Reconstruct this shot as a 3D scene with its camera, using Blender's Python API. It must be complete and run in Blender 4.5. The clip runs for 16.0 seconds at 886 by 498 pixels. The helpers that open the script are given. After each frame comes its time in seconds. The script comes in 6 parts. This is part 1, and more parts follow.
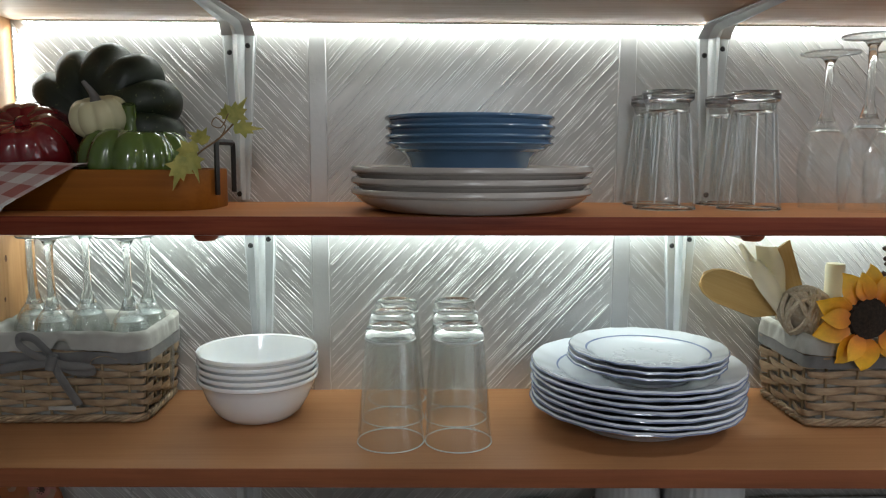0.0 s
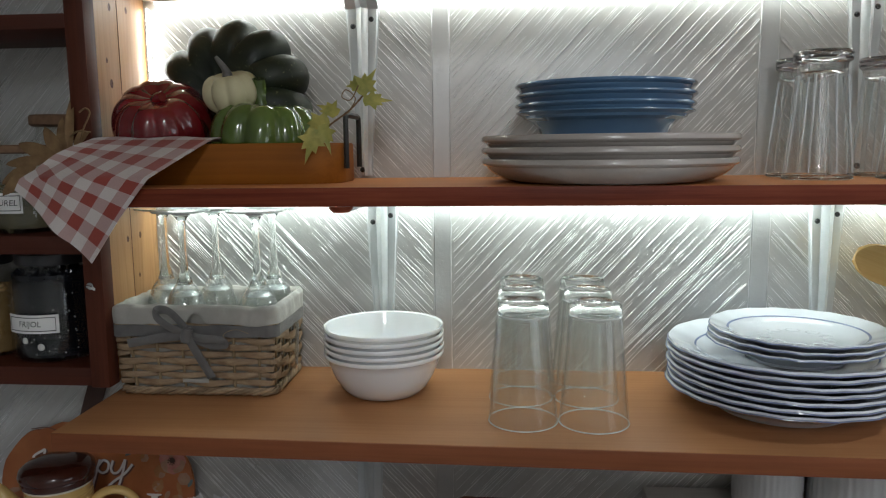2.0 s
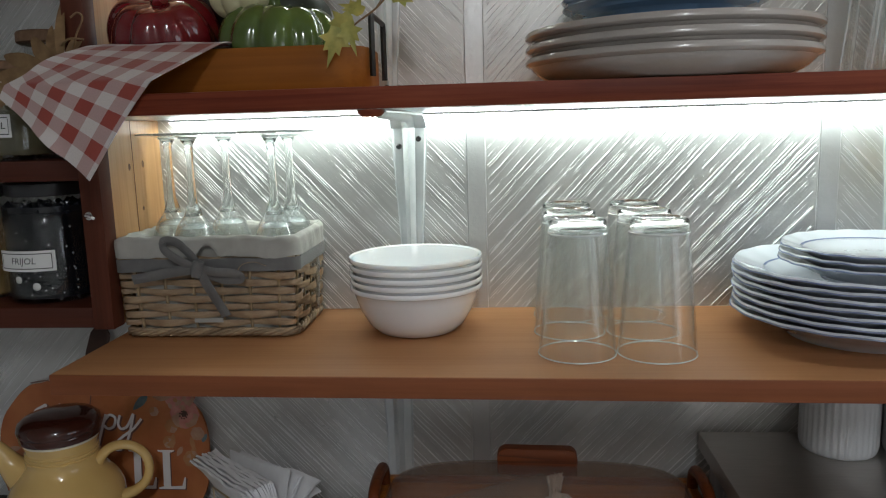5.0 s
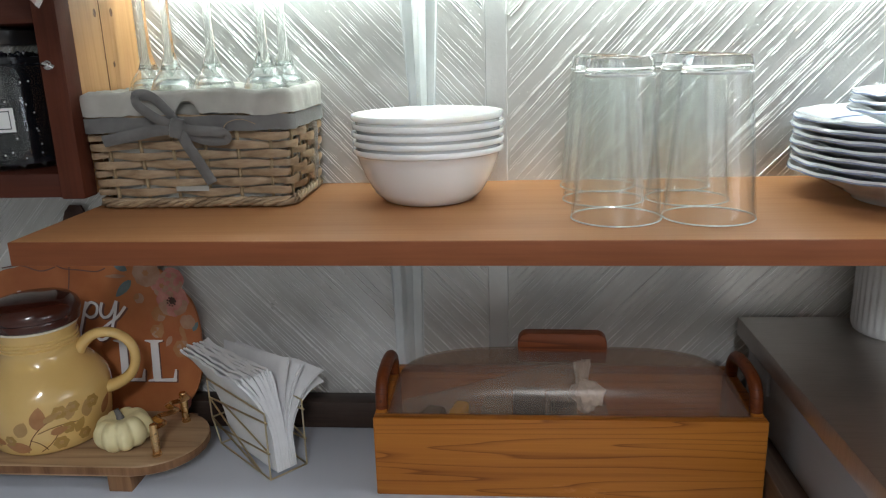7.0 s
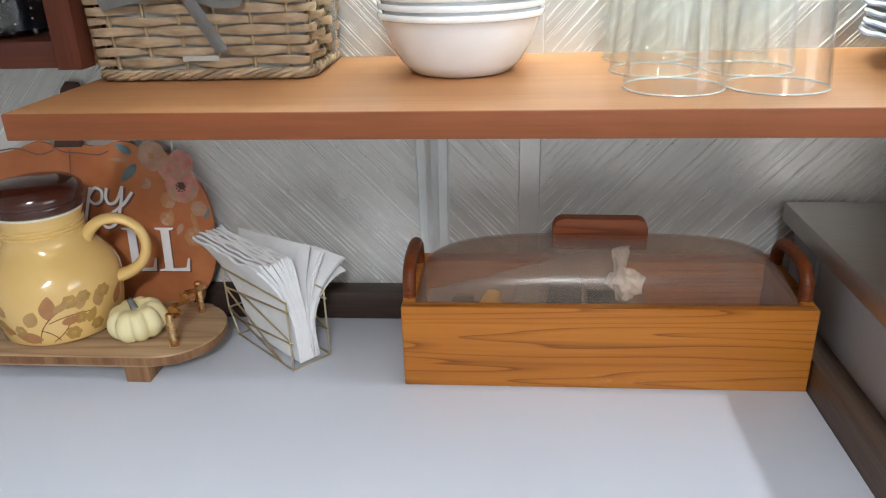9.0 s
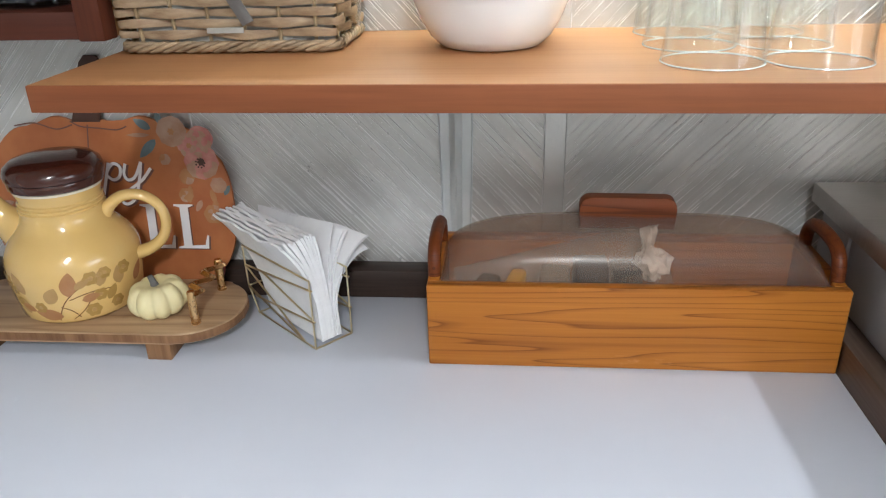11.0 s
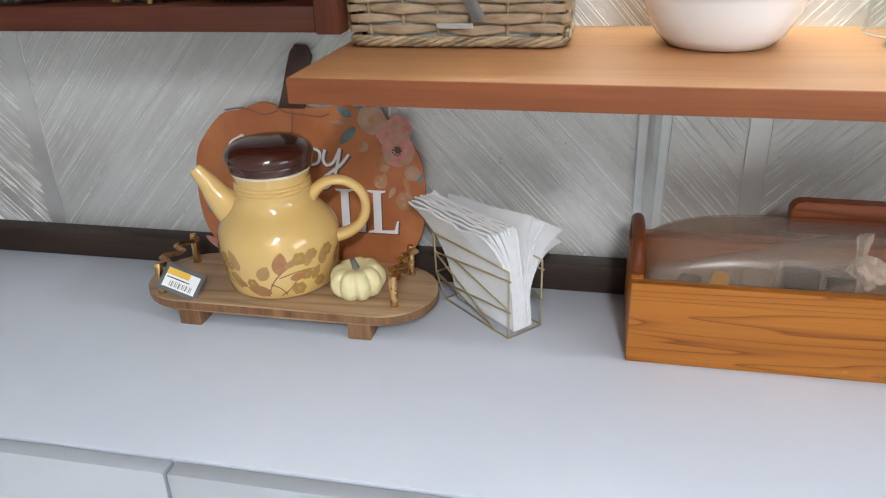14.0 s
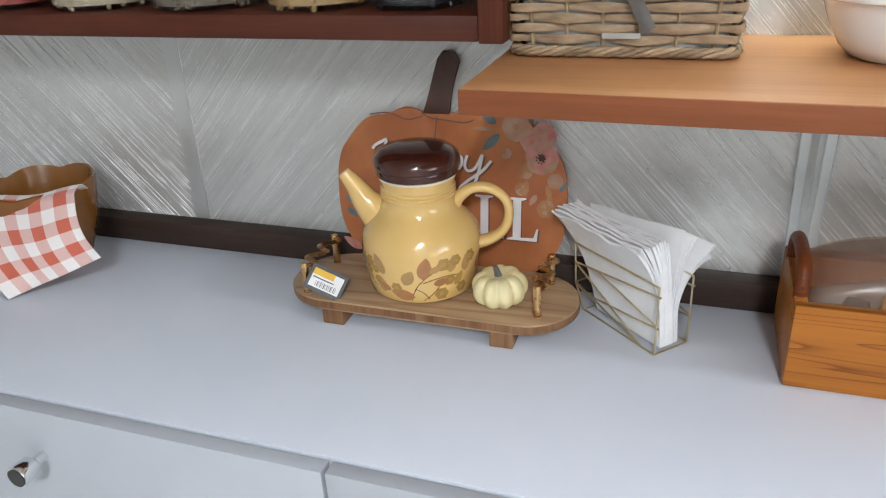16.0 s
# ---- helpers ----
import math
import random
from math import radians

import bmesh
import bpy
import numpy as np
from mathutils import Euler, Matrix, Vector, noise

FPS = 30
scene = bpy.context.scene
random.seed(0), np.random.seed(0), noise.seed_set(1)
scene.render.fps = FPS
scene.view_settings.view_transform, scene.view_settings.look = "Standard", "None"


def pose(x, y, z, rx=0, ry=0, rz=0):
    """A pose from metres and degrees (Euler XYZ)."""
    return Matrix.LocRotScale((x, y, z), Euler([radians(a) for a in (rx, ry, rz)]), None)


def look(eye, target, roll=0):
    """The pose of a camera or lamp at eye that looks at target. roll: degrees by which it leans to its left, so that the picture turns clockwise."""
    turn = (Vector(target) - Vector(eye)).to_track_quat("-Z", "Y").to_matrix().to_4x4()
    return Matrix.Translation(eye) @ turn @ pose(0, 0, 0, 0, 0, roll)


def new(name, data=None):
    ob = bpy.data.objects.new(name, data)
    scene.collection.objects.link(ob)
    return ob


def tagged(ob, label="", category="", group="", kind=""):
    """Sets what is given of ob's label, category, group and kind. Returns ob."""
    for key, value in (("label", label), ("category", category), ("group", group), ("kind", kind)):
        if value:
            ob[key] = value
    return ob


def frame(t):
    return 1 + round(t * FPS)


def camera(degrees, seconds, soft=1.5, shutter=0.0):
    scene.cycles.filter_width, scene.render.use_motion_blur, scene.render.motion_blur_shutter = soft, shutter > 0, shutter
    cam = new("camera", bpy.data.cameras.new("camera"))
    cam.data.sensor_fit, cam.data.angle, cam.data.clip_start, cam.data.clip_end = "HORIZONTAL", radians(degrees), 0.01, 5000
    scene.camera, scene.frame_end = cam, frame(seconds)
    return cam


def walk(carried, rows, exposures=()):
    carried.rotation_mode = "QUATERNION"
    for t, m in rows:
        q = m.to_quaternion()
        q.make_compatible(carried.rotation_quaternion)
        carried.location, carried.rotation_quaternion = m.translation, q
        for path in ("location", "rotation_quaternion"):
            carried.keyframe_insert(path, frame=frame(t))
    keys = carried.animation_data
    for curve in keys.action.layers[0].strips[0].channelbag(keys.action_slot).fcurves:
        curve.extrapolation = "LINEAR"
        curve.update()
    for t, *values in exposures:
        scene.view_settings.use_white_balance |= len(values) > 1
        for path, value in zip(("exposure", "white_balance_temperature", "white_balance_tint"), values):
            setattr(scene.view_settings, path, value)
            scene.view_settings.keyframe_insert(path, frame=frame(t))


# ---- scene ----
cam = camera(61.5, 16.0, soft=1.15)
PATH = [
    (0, (0.115, -1.048, 1.541), (0.163, 0.936, 1.294), 0.2),
    (0.5, (0.113, -1.047, 1.533), (0.058, 0.937, 1.289), -0.0),
    (1, (0.088, -1.044, 1.53), (-0.03, 0.936, 1.275), -0.3),
    (1.5, (0.068, -1.034, 1.525), (-0.09, 0.941, 1.257), -0.6),
    (2, (0.054, -1.025, 1.517), (-0.113, 0.95, 1.248), -0.6),
    (2.5, (0.053, -1.022, 1.511), (-0.123, 0.952, 1.241), -0.6),
    (3, (0.054, -1.022, 1.511), (-0.129, 0.951, 1.241), -0.5),
    (3.2, (0.052, -1.017, 1.512), (-0.127, 0.956, 1.236), -0.5),
    (5.3, (0.0, -0.93, 1.427), (-0.177, 1.032, 1.081), -1.9),
    (5.5, (-0.001, -0.92, 1.422), (-0.188, 1.035, 1.048), -2.0),
    (6, (-0.011, -0.9, 1.404), (-0.194, 1.047, 0.987), -2.0),
    (6.5, (-0.019, -0.879, 1.378), (-0.193, 1.06, 0.92), -1.9),
    (7, (-0.022, -0.857, 1.358), (-0.194, 1.065, 0.833), -1.8),
    (7.5, (-0.032, -0.843, 1.339), (-0.204, 1.056, 0.736), -1.9),
    (8, (-0.043, -0.832, 1.325), (-0.216, 1.043, 0.651), -1.9),
    (8.5, (-0.052, -0.819, 1.325), (-0.223, 1.032, 0.587), -1.9),
    (11, (-0.083, -0.808, 1.318), (-0.258, 1.006, 0.496), -1.6),
    (11.5, (-0.095, -0.805, 1.313), (-0.279, 1.004, 0.481), -1.6),
    (12, (-0.113, -0.806, 1.314), (-0.327, 0.995, 0.471), -1.4),
    (12.5, (-0.13, -0.812, 1.319), (-0.387, 0.98, 0.468), -1.7),
    (13, (-0.15, -0.818, 1.324), (-0.459, 0.964, 0.469), -2.1),
    (13.5, (-0.174, -0.825, 1.33), (-0.532, 0.948, 0.477), -2.2),
    (14, (-0.199, -0.831, 1.335), (-0.598, 0.932, 0.479), -1.9),
    (14.5, (-0.209, -0.835, 1.338), (-0.651, 0.918, 0.481), -1.8),
    (15, (-0.224, -0.837, 1.337), (-0.708, 0.903, 0.477), -1.9),
    (15.5, (-0.24, -0.833, 1.339), (-0.79, 0.887, 0.48), -2.3),
    (16, (-0.265, -0.839, 1.35), (-0.879, 0.859, 0.489), -2.9),
]
walk(cam, [(t, look(eye, target, roll)) for t, eye, target, roll in PATH], [(0, -0.52), (3.2, -0.36), (5.3, -0.32), (6, -0.22), (6.5, -0.02), (7, 0.36), (8.5, 1.25), (11, 1.36), (13, 1.42), (16, 1.44)])

# ---- world and lights ----
world = bpy.data.worlds.new("room_world")
scene.world = world
world.use_nodes = True
world.node_tree.nodes["Background"].inputs[0].default_value = (0.75, 0.8, 0.9, 1)
world.node_tree.nodes["Background"].inputs[1].default_value = 0.15


def area_lamp(name, m, sx, sy, watts, colour):
    d = bpy.data.lights.new(name, "AREA")
    d.shape, d.size, d.size_y, d.energy, d.color = "RECTANGLE", sx, sy, watts, colour
    ob = new(name, d)
    ob.matrix_world = m
    return ob


LED_COLOUR = (0.92, 1.0, 0.95)
area_lamp("led_light_top", pose(0.325, -0.0150, 1.7155, 0, 0, 0), 1.5, 0.008, 1.15, LED_COLOUR)
area_lamp("led_light_middle", pose(0.325, -0.0165, 1.4515, 0, 0, 0), 1.5, 0.008, 2.45, (0.87, 1.0, 0.955))
area_lamp("led_light_corner", pose(-0.4395, -0.012, 1.60, 0, -90, 0), 0.22, 0.008, 0.35, LED_COLOUR)
area_lamp("ceiling_light_front", pose(1.1, -0.75, 2.36), 0.1, 0.1, 6.0, (0.88, 0.94, 1.0))
area_lamp("ceiling_light_rear", pose(0.15, -2.35, 2.36), 0.16, 0.8, 24.0, (0.88, 0.94, 1.0))
# added fill lamp from the right, in an opening made for it
WY0, WY1, WZ0, WZ1 = -1.95, -0.85, 0.98, 1.58
area_lamp("side_fill_light", pose(1.597, (WY0 + WY1) / 2, (WZ0 + WZ1) / 2, 0, 90, 0), WZ1 - WZ0, WY1 - WY0, 3.0, (0.90, 0.95, 1.0))
scene.cycles.transparent_max_bounces = 32
scene.cycles.max_bounces = 14
scene.cycles.transmission_bounces = 14

# ---- materials ----


def nodes_of(name):
    m = bpy.data.materials.new(name)
    m.use_nodes = True
    t = m.node_tree
    return m, t, t.nodes["Principled BSDF"], t.nodes.new("ShaderNodeTexCoord")


def noise_node(t, co, scale, detail=5.0, rough=0.55, stretch=(1, 1, 1), turn=(0, 0, 0)):
    mp = t.nodes.new("ShaderNodeMapping")
    mp.inputs["Scale"].default_value = stretch
    mp.inputs["Rotation"].default_value = [radians(a) for a in turn]
    t.links.new(co, mp.inputs[0])
    n = t.nodes.new("ShaderNodeTexNoise")
    n.inputs["Scale"].default_value, n.inputs["Detail"].default_value, n.inputs["Roughness"].default_value = scale, detail, rough
    t.links.new(mp.outputs[0], n.inputs["Vector"])
    return n.outputs[0]


def ramp(t, fac, stops):
    r = t.nodes.new("ShaderNodeValToRGB")
    while len(r.color_ramp.elements) < len(stops):
        r.color_ramp.elements.new(0.5)
    for e, (p, c) in zip(r.color_ramp.elements, stops):
        e.position, e.color = p, (*c, 1)
    t.links.new(fac, r.inputs[0])
    return r.outputs[0]


def mixed(t, fac, a, b, mode="MIX"):
    n = t.nodes.new("ShaderNodeMix")
    n.data_type, n.blend_type = "RGBA", mode
    for sock, v in ((n.inputs[0], fac), (n.inputs[6], a), (n.inputs[7], b)):
        if isinstance(v, (int, float)):
            sock.default_value = v
        elif isinstance(v, tuple):
            sock.default_value = (*v, 1)
        else:
            t.links.new(v, sock)
    return n.outputs[2]


def bump(t, bsdf, height, strength, distance=0.001):
    b = t.nodes.new("ShaderNodeBump")
    b.inputs["Strength"].default_value, b.inputs["Distance"].default_value = strength, distance
    t.links.new(height, b.inputs["Height"])
    t.links.new(b.outputs[0], bsdf.inputs["Normal"])


def surface(name, c1, c2, scale=12.0, rough=0.5, rough2=None, metal=0.0, fine=200.0, relief=0.1, coat=0.0, stretch=(1, 1, 1), vary=0.0, sub=0.0, sheen=0.0, speck=None):
    """A plain material: two tones by a coarse noise, fine relief, uneven gloss."""
    m, t, b, tc = nodes_of(name)
    n = noise_node(t, tc.outputs["Object"], scale, stretch=stretch)
    col = ramp(t, n, [(0.3, c1), (0.7, c2)])
    if vary:
        oi = t.nodes.new("ShaderNodeNewGeometry")
        lo, hi = tuple(x * (1 - vary) for x in (1, 1, 1)), tuple(x * (1 + vary * 0.3) for x in (1, 1, 1))
        col = mixed(t, 1.0, col, ramp(t, oi.outputs["Random Per Island"], [(0, lo), (1, hi)]), "MULTIPLY")
    if speck:
        dots, field = noise_node(t, tc.outputs["Object"], 260, 2, 0.5), noise_node(t, tc.outputs["Object"], 22, 3)
        share = mixed(t, 1.0, ramp(t, dots, [(0.66, (0, 0, 0)), (0.70, (1, 1, 1))]), ramp(t, field, [(0.42, (0, 0, 0)), (0.60, (1, 1, 1))]), "MULTIPLY")
        col = mixed(t, share, col, speck)
    t.links.new(col, b.inputs["Base Color"])
    f = noise_node(t, tc.outputs["Object"], fine, 3)
    rr = t.nodes.new("ShaderNodeMapRange")
    rr.inputs["To Min"].default_value, rr.inputs["To Max"].default_value = rough, rough2 if rough2 is not None else rough * 1.25
    t.links.new(n, rr.inputs[0])
    t.links.new(rr.outputs[0], b.inputs["Roughness"])
    b.inputs["Metallic"].default_value, b.inputs["Coat Weight"].default_value = metal, coat
    b.inputs["Coat Roughness"].default_value = 0.06
    b.inputs["Subsurface Weight"].default_value = sub
    b.inputs["Subsurface Scale"].default_value = 0.004
    b.inputs["Subsurface Radius"].default_value = (1.0, 0.9, 0.8)
    b.inputs["Sheen Weight"].default_value = sheen
    if relief:
        bump(t, b, f, relief, 0.0006)
    return m


def wood(name, dark, mid, light, along=0, ring=60.0, rough=0.4, coat=0.0, relief=0.15, bands=0.0, mark=0.5):
    """Wood with its grain along axis 0, 1 or 2 of the object."""
    m, t, b, tc = nodes_of(name)
    st = [14.0, 14.0, 14.0]
    st[along] = 0.9
    n1 = noise_node(t, tc.outputs["Object"], ring / 14, 4, 0.6, st)
    st2 = [60.0, 60.0, 60.0]
    st2[along] = 1.6
    n2 = noise_node(t, tc.outputs["Object"], ring / 9, 3, 0.6, st2)
    n3 = noise_node(t, tc.outputs["Object"], 5.0, 3)
    col = ramp(t, n1, [(0.3, dark), (0.5, mid), (0.72, light)])
    col = mixed(t, 0.35, col, ramp(t, n2, [(0.35, dark), (0.6, light)]))
    if bands:
        st3 = [13.0, 13.0, 13.0]
        st3[along] = 0.55
        lines = noise_node(t, tc.outputs["Object"], 1.6, 1.5, 0.4, st3)
        mu, fr = t.nodes.new("ShaderNodeMath"), t.nodes.new("ShaderNodeMath")
        mu.operation, mu.inputs[1].default_value, fr.operation = "MULTIPLY", bands, "FRACT"
        t.links.new(lines, mu.inputs[0])
        t.links.new(mu.outputs[0], fr.inputs[0])
        col = mixed(t, mark, col, ramp(t, fr.outputs[0], [(0.0, dark), (0.10, mid), (0.75, light), (0.97, dark)]))
    col = mixed(t, 0.5, col, ramp(t, n3, [(0.3, (0.72, 0.72, 0.72)), (0.7, (1.1, 1.1, 1.1))]), "MULTIPLY")
    t.links.new(col, b.inputs["Base Color"])
    rr = t.nodes.new("ShaderNodeMapRange")
    rr.inputs["To Min"].default_value, rr.inputs["To Max"].default_value = rough * 0.85, rough * 1.3
    t.links.new(n3, rr.inputs[0])
    t.links.new(rr.outputs[0], b.inputs["Roughness"])
    b.inputs["Coat Weight"].default_value, b.inputs["Coat Roughness"].default_value = coat, 0.12
    b.inputs["Specular IOR Level"].default_value = 0.5 if coat else 0.25
    bump(t, b, n2, relief, 0.0005)
    return m


def lined_wood(name, dark, mid, light, lines, rough=0.33):
    """Oiled wood along x: even orange tone, a few thin dark growth lines that bend, pale scuffs."""
    m, t, b, tc = nodes_of(name)
    co = tc.outputs["Object"]
    fibre = noise_node(t, co, 4.0, 5, 0.7, (1.6, 80, 80))
    soft = noise_node(t, co, 3.0, 3, 0.5, (0.7, 8, 8))
    col = mixed(t, 0.55, ramp(t, soft, [(0.35, mid), (0.65, light)]), ramp(t, fibre, [(0.3, mid), (0.65, light)]))
    path = noise_node(t, co, 1.5, 3.0, 0.5, (0.32, 9, 9))
    mu, fr = t.nodes.new("ShaderNodeMath"), t.nodes.new("ShaderNodeMath")
    mu.operation, mu.inputs[1].default_value, fr.operation = "MULTIPLY", lines, "FRACT"
    t.links.new(path, mu.inputs[0])
    t.links.new(mu.outputs[0], fr.inputs[0])
    line = ramp(t, fr.outputs[0], [(0.0, (0.8, 0.8, 0.8)), (0.07, (0.4, 0.4, 0.4)), (0.28, (0, 0, 0)), (0.96, (0, 0, 0)), (1.0, (0.8, 0.8, 0.8))])
    col = mixed(t, mixed(t, 1.0, line, ramp(t, fibre, [(0.3, (0.95, 0.95, 0.95)), (0.7, (0.65, 0.65, 0.65))]), "MULTIPLY"), col, dark)
    scuff = noise_node(t, co, 5.0, 5, 0.7, (2.2, 9, 9))
    col = mixed(t, ramp(t, scuff, [(0.66, (0, 0, 0)), (0.76, (0.5, 0.5, 0.5))]), col, tuple(min(1, c * 1.25 + 0.10) for c in light))
    t.links.new(col, b.inputs["Base Color"])
    rr = t.nodes.new("ShaderNodeMapRange")
    rr.inputs["To Min"].default_value, rr.inputs["To Max"].default_value = rough * 0.8, rough * 1.5
    t.links.new(soft, rr.inputs[0])
    t.links.new(rr.outputs[0], b.inputs["Roughness"])
    b.inputs["Coat Weight"].default_value, b.inputs["Coat Roughness"].default_value = 0.04, 0.2
    b.inputs["Specular IOR Level"].default_value = 0.25
    bump(t, b, fibre, 0.1, 0.0004)
    return m


def thin_glass(name, tint, rough=0.0, gain=1.0, haze=0.0, light_streak=0.0, haze_tint=(0.5, 0.48, 0.46), sheen_on_top=False):
    """Thin clear glass: see-through, with gloss by Fresnel."""
    m, t, b, tc = nodes_of(name)
    t.nodes.remove(b)
    tr, gl = t.nodes.new("ShaderNodeBsdfTransparent"), t.nodes.new("ShaderNodeBsdfGlossy")
    tr.inputs[0].default_value, gl.inputs["Roughness"].default_value = (*tint, 1), rough
    fr, mx = t.nodes.new("ShaderNodeLayerWeight"), t.nodes.new("ShaderNodeMixShader")
    fr.inputs[0].default_value = 0.5
    pw, mu = t.nodes.new("ShaderNodeMath"), t.nodes.new("ShaderNodeMath")
    pw.operation, pw.inputs[1].default_value = "POWER", 3.5
    mu.operation, mu.use_clamp, mu.inputs[1].default_value, mu.inputs[2].default_value = "MULTIPLY_ADD", True, 0.55 * gain, 0.035 * gain
    t.links.new(fr.outputs["Facing"], pw.inputs[0])
    t.links.new(pw.outputs[0], mu.inputs[0])
    for a, c in ((mu.outputs[0], mx.inputs[0]), (tr.outputs[0], mx.inputs[1]), (gl.outputs[0], mx.inputs[2])):
        t.links.new(a, c)
    out = mx.outputs[0]
    # pale upright streaks painted in for LED light refracted by the glass
    if light_streak:
        tl, sm = t.nodes.new("ShaderNodeBsdfTranslucent"), t.nodes.new("ShaderNodeMixShader")
        tl.inputs[0].default_value = (0.9, 0.95, 0.95, 1)
        run = noise_node(t, tc.outputs["Object"], 3.0, 4, 0.6, (45, 45, 3))
        t.links.new(ramp(t, run, [(0.42, (light_streak * 0.25,) * 3), (0.58, (light_streak * 0.7,) * 3), (0.70, (min(light_streak * 3.5, 0.6),) * 3)]), sm.inputs[0])
        t.links.new(out, sm.inputs[1])
        t.links.new(tl.outputs[0], sm.inputs[2])
        out = sm.outputs[0]
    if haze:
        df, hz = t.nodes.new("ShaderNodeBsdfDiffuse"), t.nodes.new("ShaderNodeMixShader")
        df.inputs[0].default_value = (*haze_tint, 1)
        mottle = noise_node(t, tc.outputs["Object"], 14, 5, 0.6)
        amount = ramp(t, mottle, [(0.3, (haze * 0.7,) * 3), (0.7, (haze * 1.3,) * 3)])
        # extra haze on upward faces stands in for the sheen on top
        if sheen_on_top:
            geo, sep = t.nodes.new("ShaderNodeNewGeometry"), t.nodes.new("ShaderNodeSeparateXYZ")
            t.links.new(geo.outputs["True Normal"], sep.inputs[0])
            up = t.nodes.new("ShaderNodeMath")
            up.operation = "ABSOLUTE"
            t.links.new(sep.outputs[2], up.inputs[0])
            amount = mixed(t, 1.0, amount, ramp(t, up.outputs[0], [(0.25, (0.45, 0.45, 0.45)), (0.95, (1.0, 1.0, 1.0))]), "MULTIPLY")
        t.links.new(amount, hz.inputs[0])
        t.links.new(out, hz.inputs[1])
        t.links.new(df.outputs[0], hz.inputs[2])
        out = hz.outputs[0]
    t.links.new(out, t.nodes["Material Output"].inputs[0])
    return m


def solid_glass(name, tint, rough=0.0):
    m, t, b, tc = nodes_of(name)
    b.inputs["Base Color"].default_value, b.inputs["Roughness"].default_value = (*tint, 1), rough
    b.inputs["Transmission Weight"].default_value, b.inputs["IOR"].default_value = 1.0, 1.48
    return m


def glow(name, colour, strength):
    m, t, b, tc = nodes_of(name)
    b.inputs["Base Color"].default_value = (*colour, 1)
    b.inputs["Emission Color"].default_value, b.inputs["Emission Strength"].default_value = (*colour, 1), strength
    return m


def gingham(name, size, red, pale):
    """Woven checks on the mesh's own UV map, in metres."""
    m, t, b, tc = nodes_of(name)
    sep = t.nodes.new("ShaderNodeSeparateXYZ")
    t.links.new(tc.outputs["UV"], sep.inputs[0])
    bands = []
    for k in (0, 1):
        d, f, g = (t.nodes.new("ShaderNodeMath") for _ in range(3))
        d.operation, d.inputs[1].default_value = "DIVIDE", size * 2
        f.operation = "FRACT"
        g.operation, g.inputs[1].default_value = "GREATER_THAN", 0.5
        t.links.new(sep.outputs[k], d.inputs[0])
        t.links.new(d.outputs[0], f.inputs[0])
        t.links.new(f.outputs[0], g.inputs[0])
        bands.append(g.outputs[0])
    ad = t.nodes.new("ShaderNodeMath")
    ad.operation = "ADD"
    for k in (0, 1):
        t.links.new(bands[k], ad.inputs[k])
    hf = t.nodes.new("ShaderNodeMath")
    hf.operation, hf.inputs[1].default_value = "MULTIPLY", 0.5
    t.links.new(ad.outputs[0], hf.inputs[0])
    mid = tuple((a + c) / 2 for a, c in zip(red, pale))
    col = ramp(t, hf.outputs[0], [(0.0, pale), (0.5, mid), (1.0, red)])
    nz = noise_node(t, tc.outputs["UV"], 700, 2)
    col = mixed(t, 0.35, col, ramp(t, nz, [(0.3, (0.75, 0.75, 0.75)), (0.7, (1.15, 1.15, 1.15))]), "MULTIPLY")
    t.links.new(col, b.inputs["Base Color"])
    b.inputs["Roughness"].default_value, b.inputs["Sheen Weight"].default_value = 0.85, 0.2
    bump(t, b, nz, 0.4, 0.0004)
    return m


def plaster_material(name, c1, c2, r1, r2, metal):
    """Pearl paint over plaster: satin, slightly metallic."""
    m, t, b, tc = nodes_of(name)
    n = noise_node(t, tc.outputs["Object"], 4, 5)
    g = noise_node(t, tc.outputs["Object"], 110, 5)
    t.links.new(ramp(t, n, [(0.3, c1), (0.7, c2)]), b.inputs["Base Color"])
    rr = t.nodes.new("ShaderNodeMapRange")
    rr.inputs["To Min"].default_value, rr.inputs["To Max"].default_value = r1, r2
    t.links.new(g, rr.inputs[0])
    t.links.new(rr.outputs[0], b.inputs["Roughness"])
    b.inputs["Specular IOR Level"].default_value, b.inputs["Metallic"].default_value = 0.7, metal
    bump(t, b, g, 0.45, 0.0012)
    return m



def comb_material(name, slope):
    """Pearl plaster: satin, half metallic, with small pimples and faint comb marks running at a slope."""
    m, t, b, tc = nodes_of(name)
    co = tc.outputs["Object"]
    tr = t.nodes.new("ShaderNodeMapping")
    tr.inputs["Rotation"].default_value = (0, radians(slope), 0)
    t.links.new(co, tr.inputs[0])
    fine = noise_node(t, tr.outputs[0], 1.0, 3, 0.55, (9, 30, 420))
    wide = noise_node(t, tr.outputs[0], 1.0, 2, 0.5, (4, 30, 110))
    grit = noise_node(t, co, 330, 2, 0.5)
    n = noise_node(t, co, 4, 5)
    col = mixed(t, 0.35, ramp(t, n, [(0.3, (0.53, 0.525, 0.505)), (0.7, (0.61, 0.605, 0.585))]), ramp(t, wide, [(0.3, (0.72, 0.72, 0.72)), (0.65, (1.1, 1.1, 1.1))]), "MULTIPLY")
    t.links.new(col, b.inputs["Base Color"])
    rr = t.nodes.new("ShaderNodeMapRange")
    rr.inputs["To Min"].default_value, rr.inputs["To Max"].default_value = 0.28, 0.38
    t.links.new(fine, rr.inputs[0])
    t.links.new(rr.outputs[0], b.inputs["Roughness"])
    b.inputs["Metallic"].default_value = 0.4
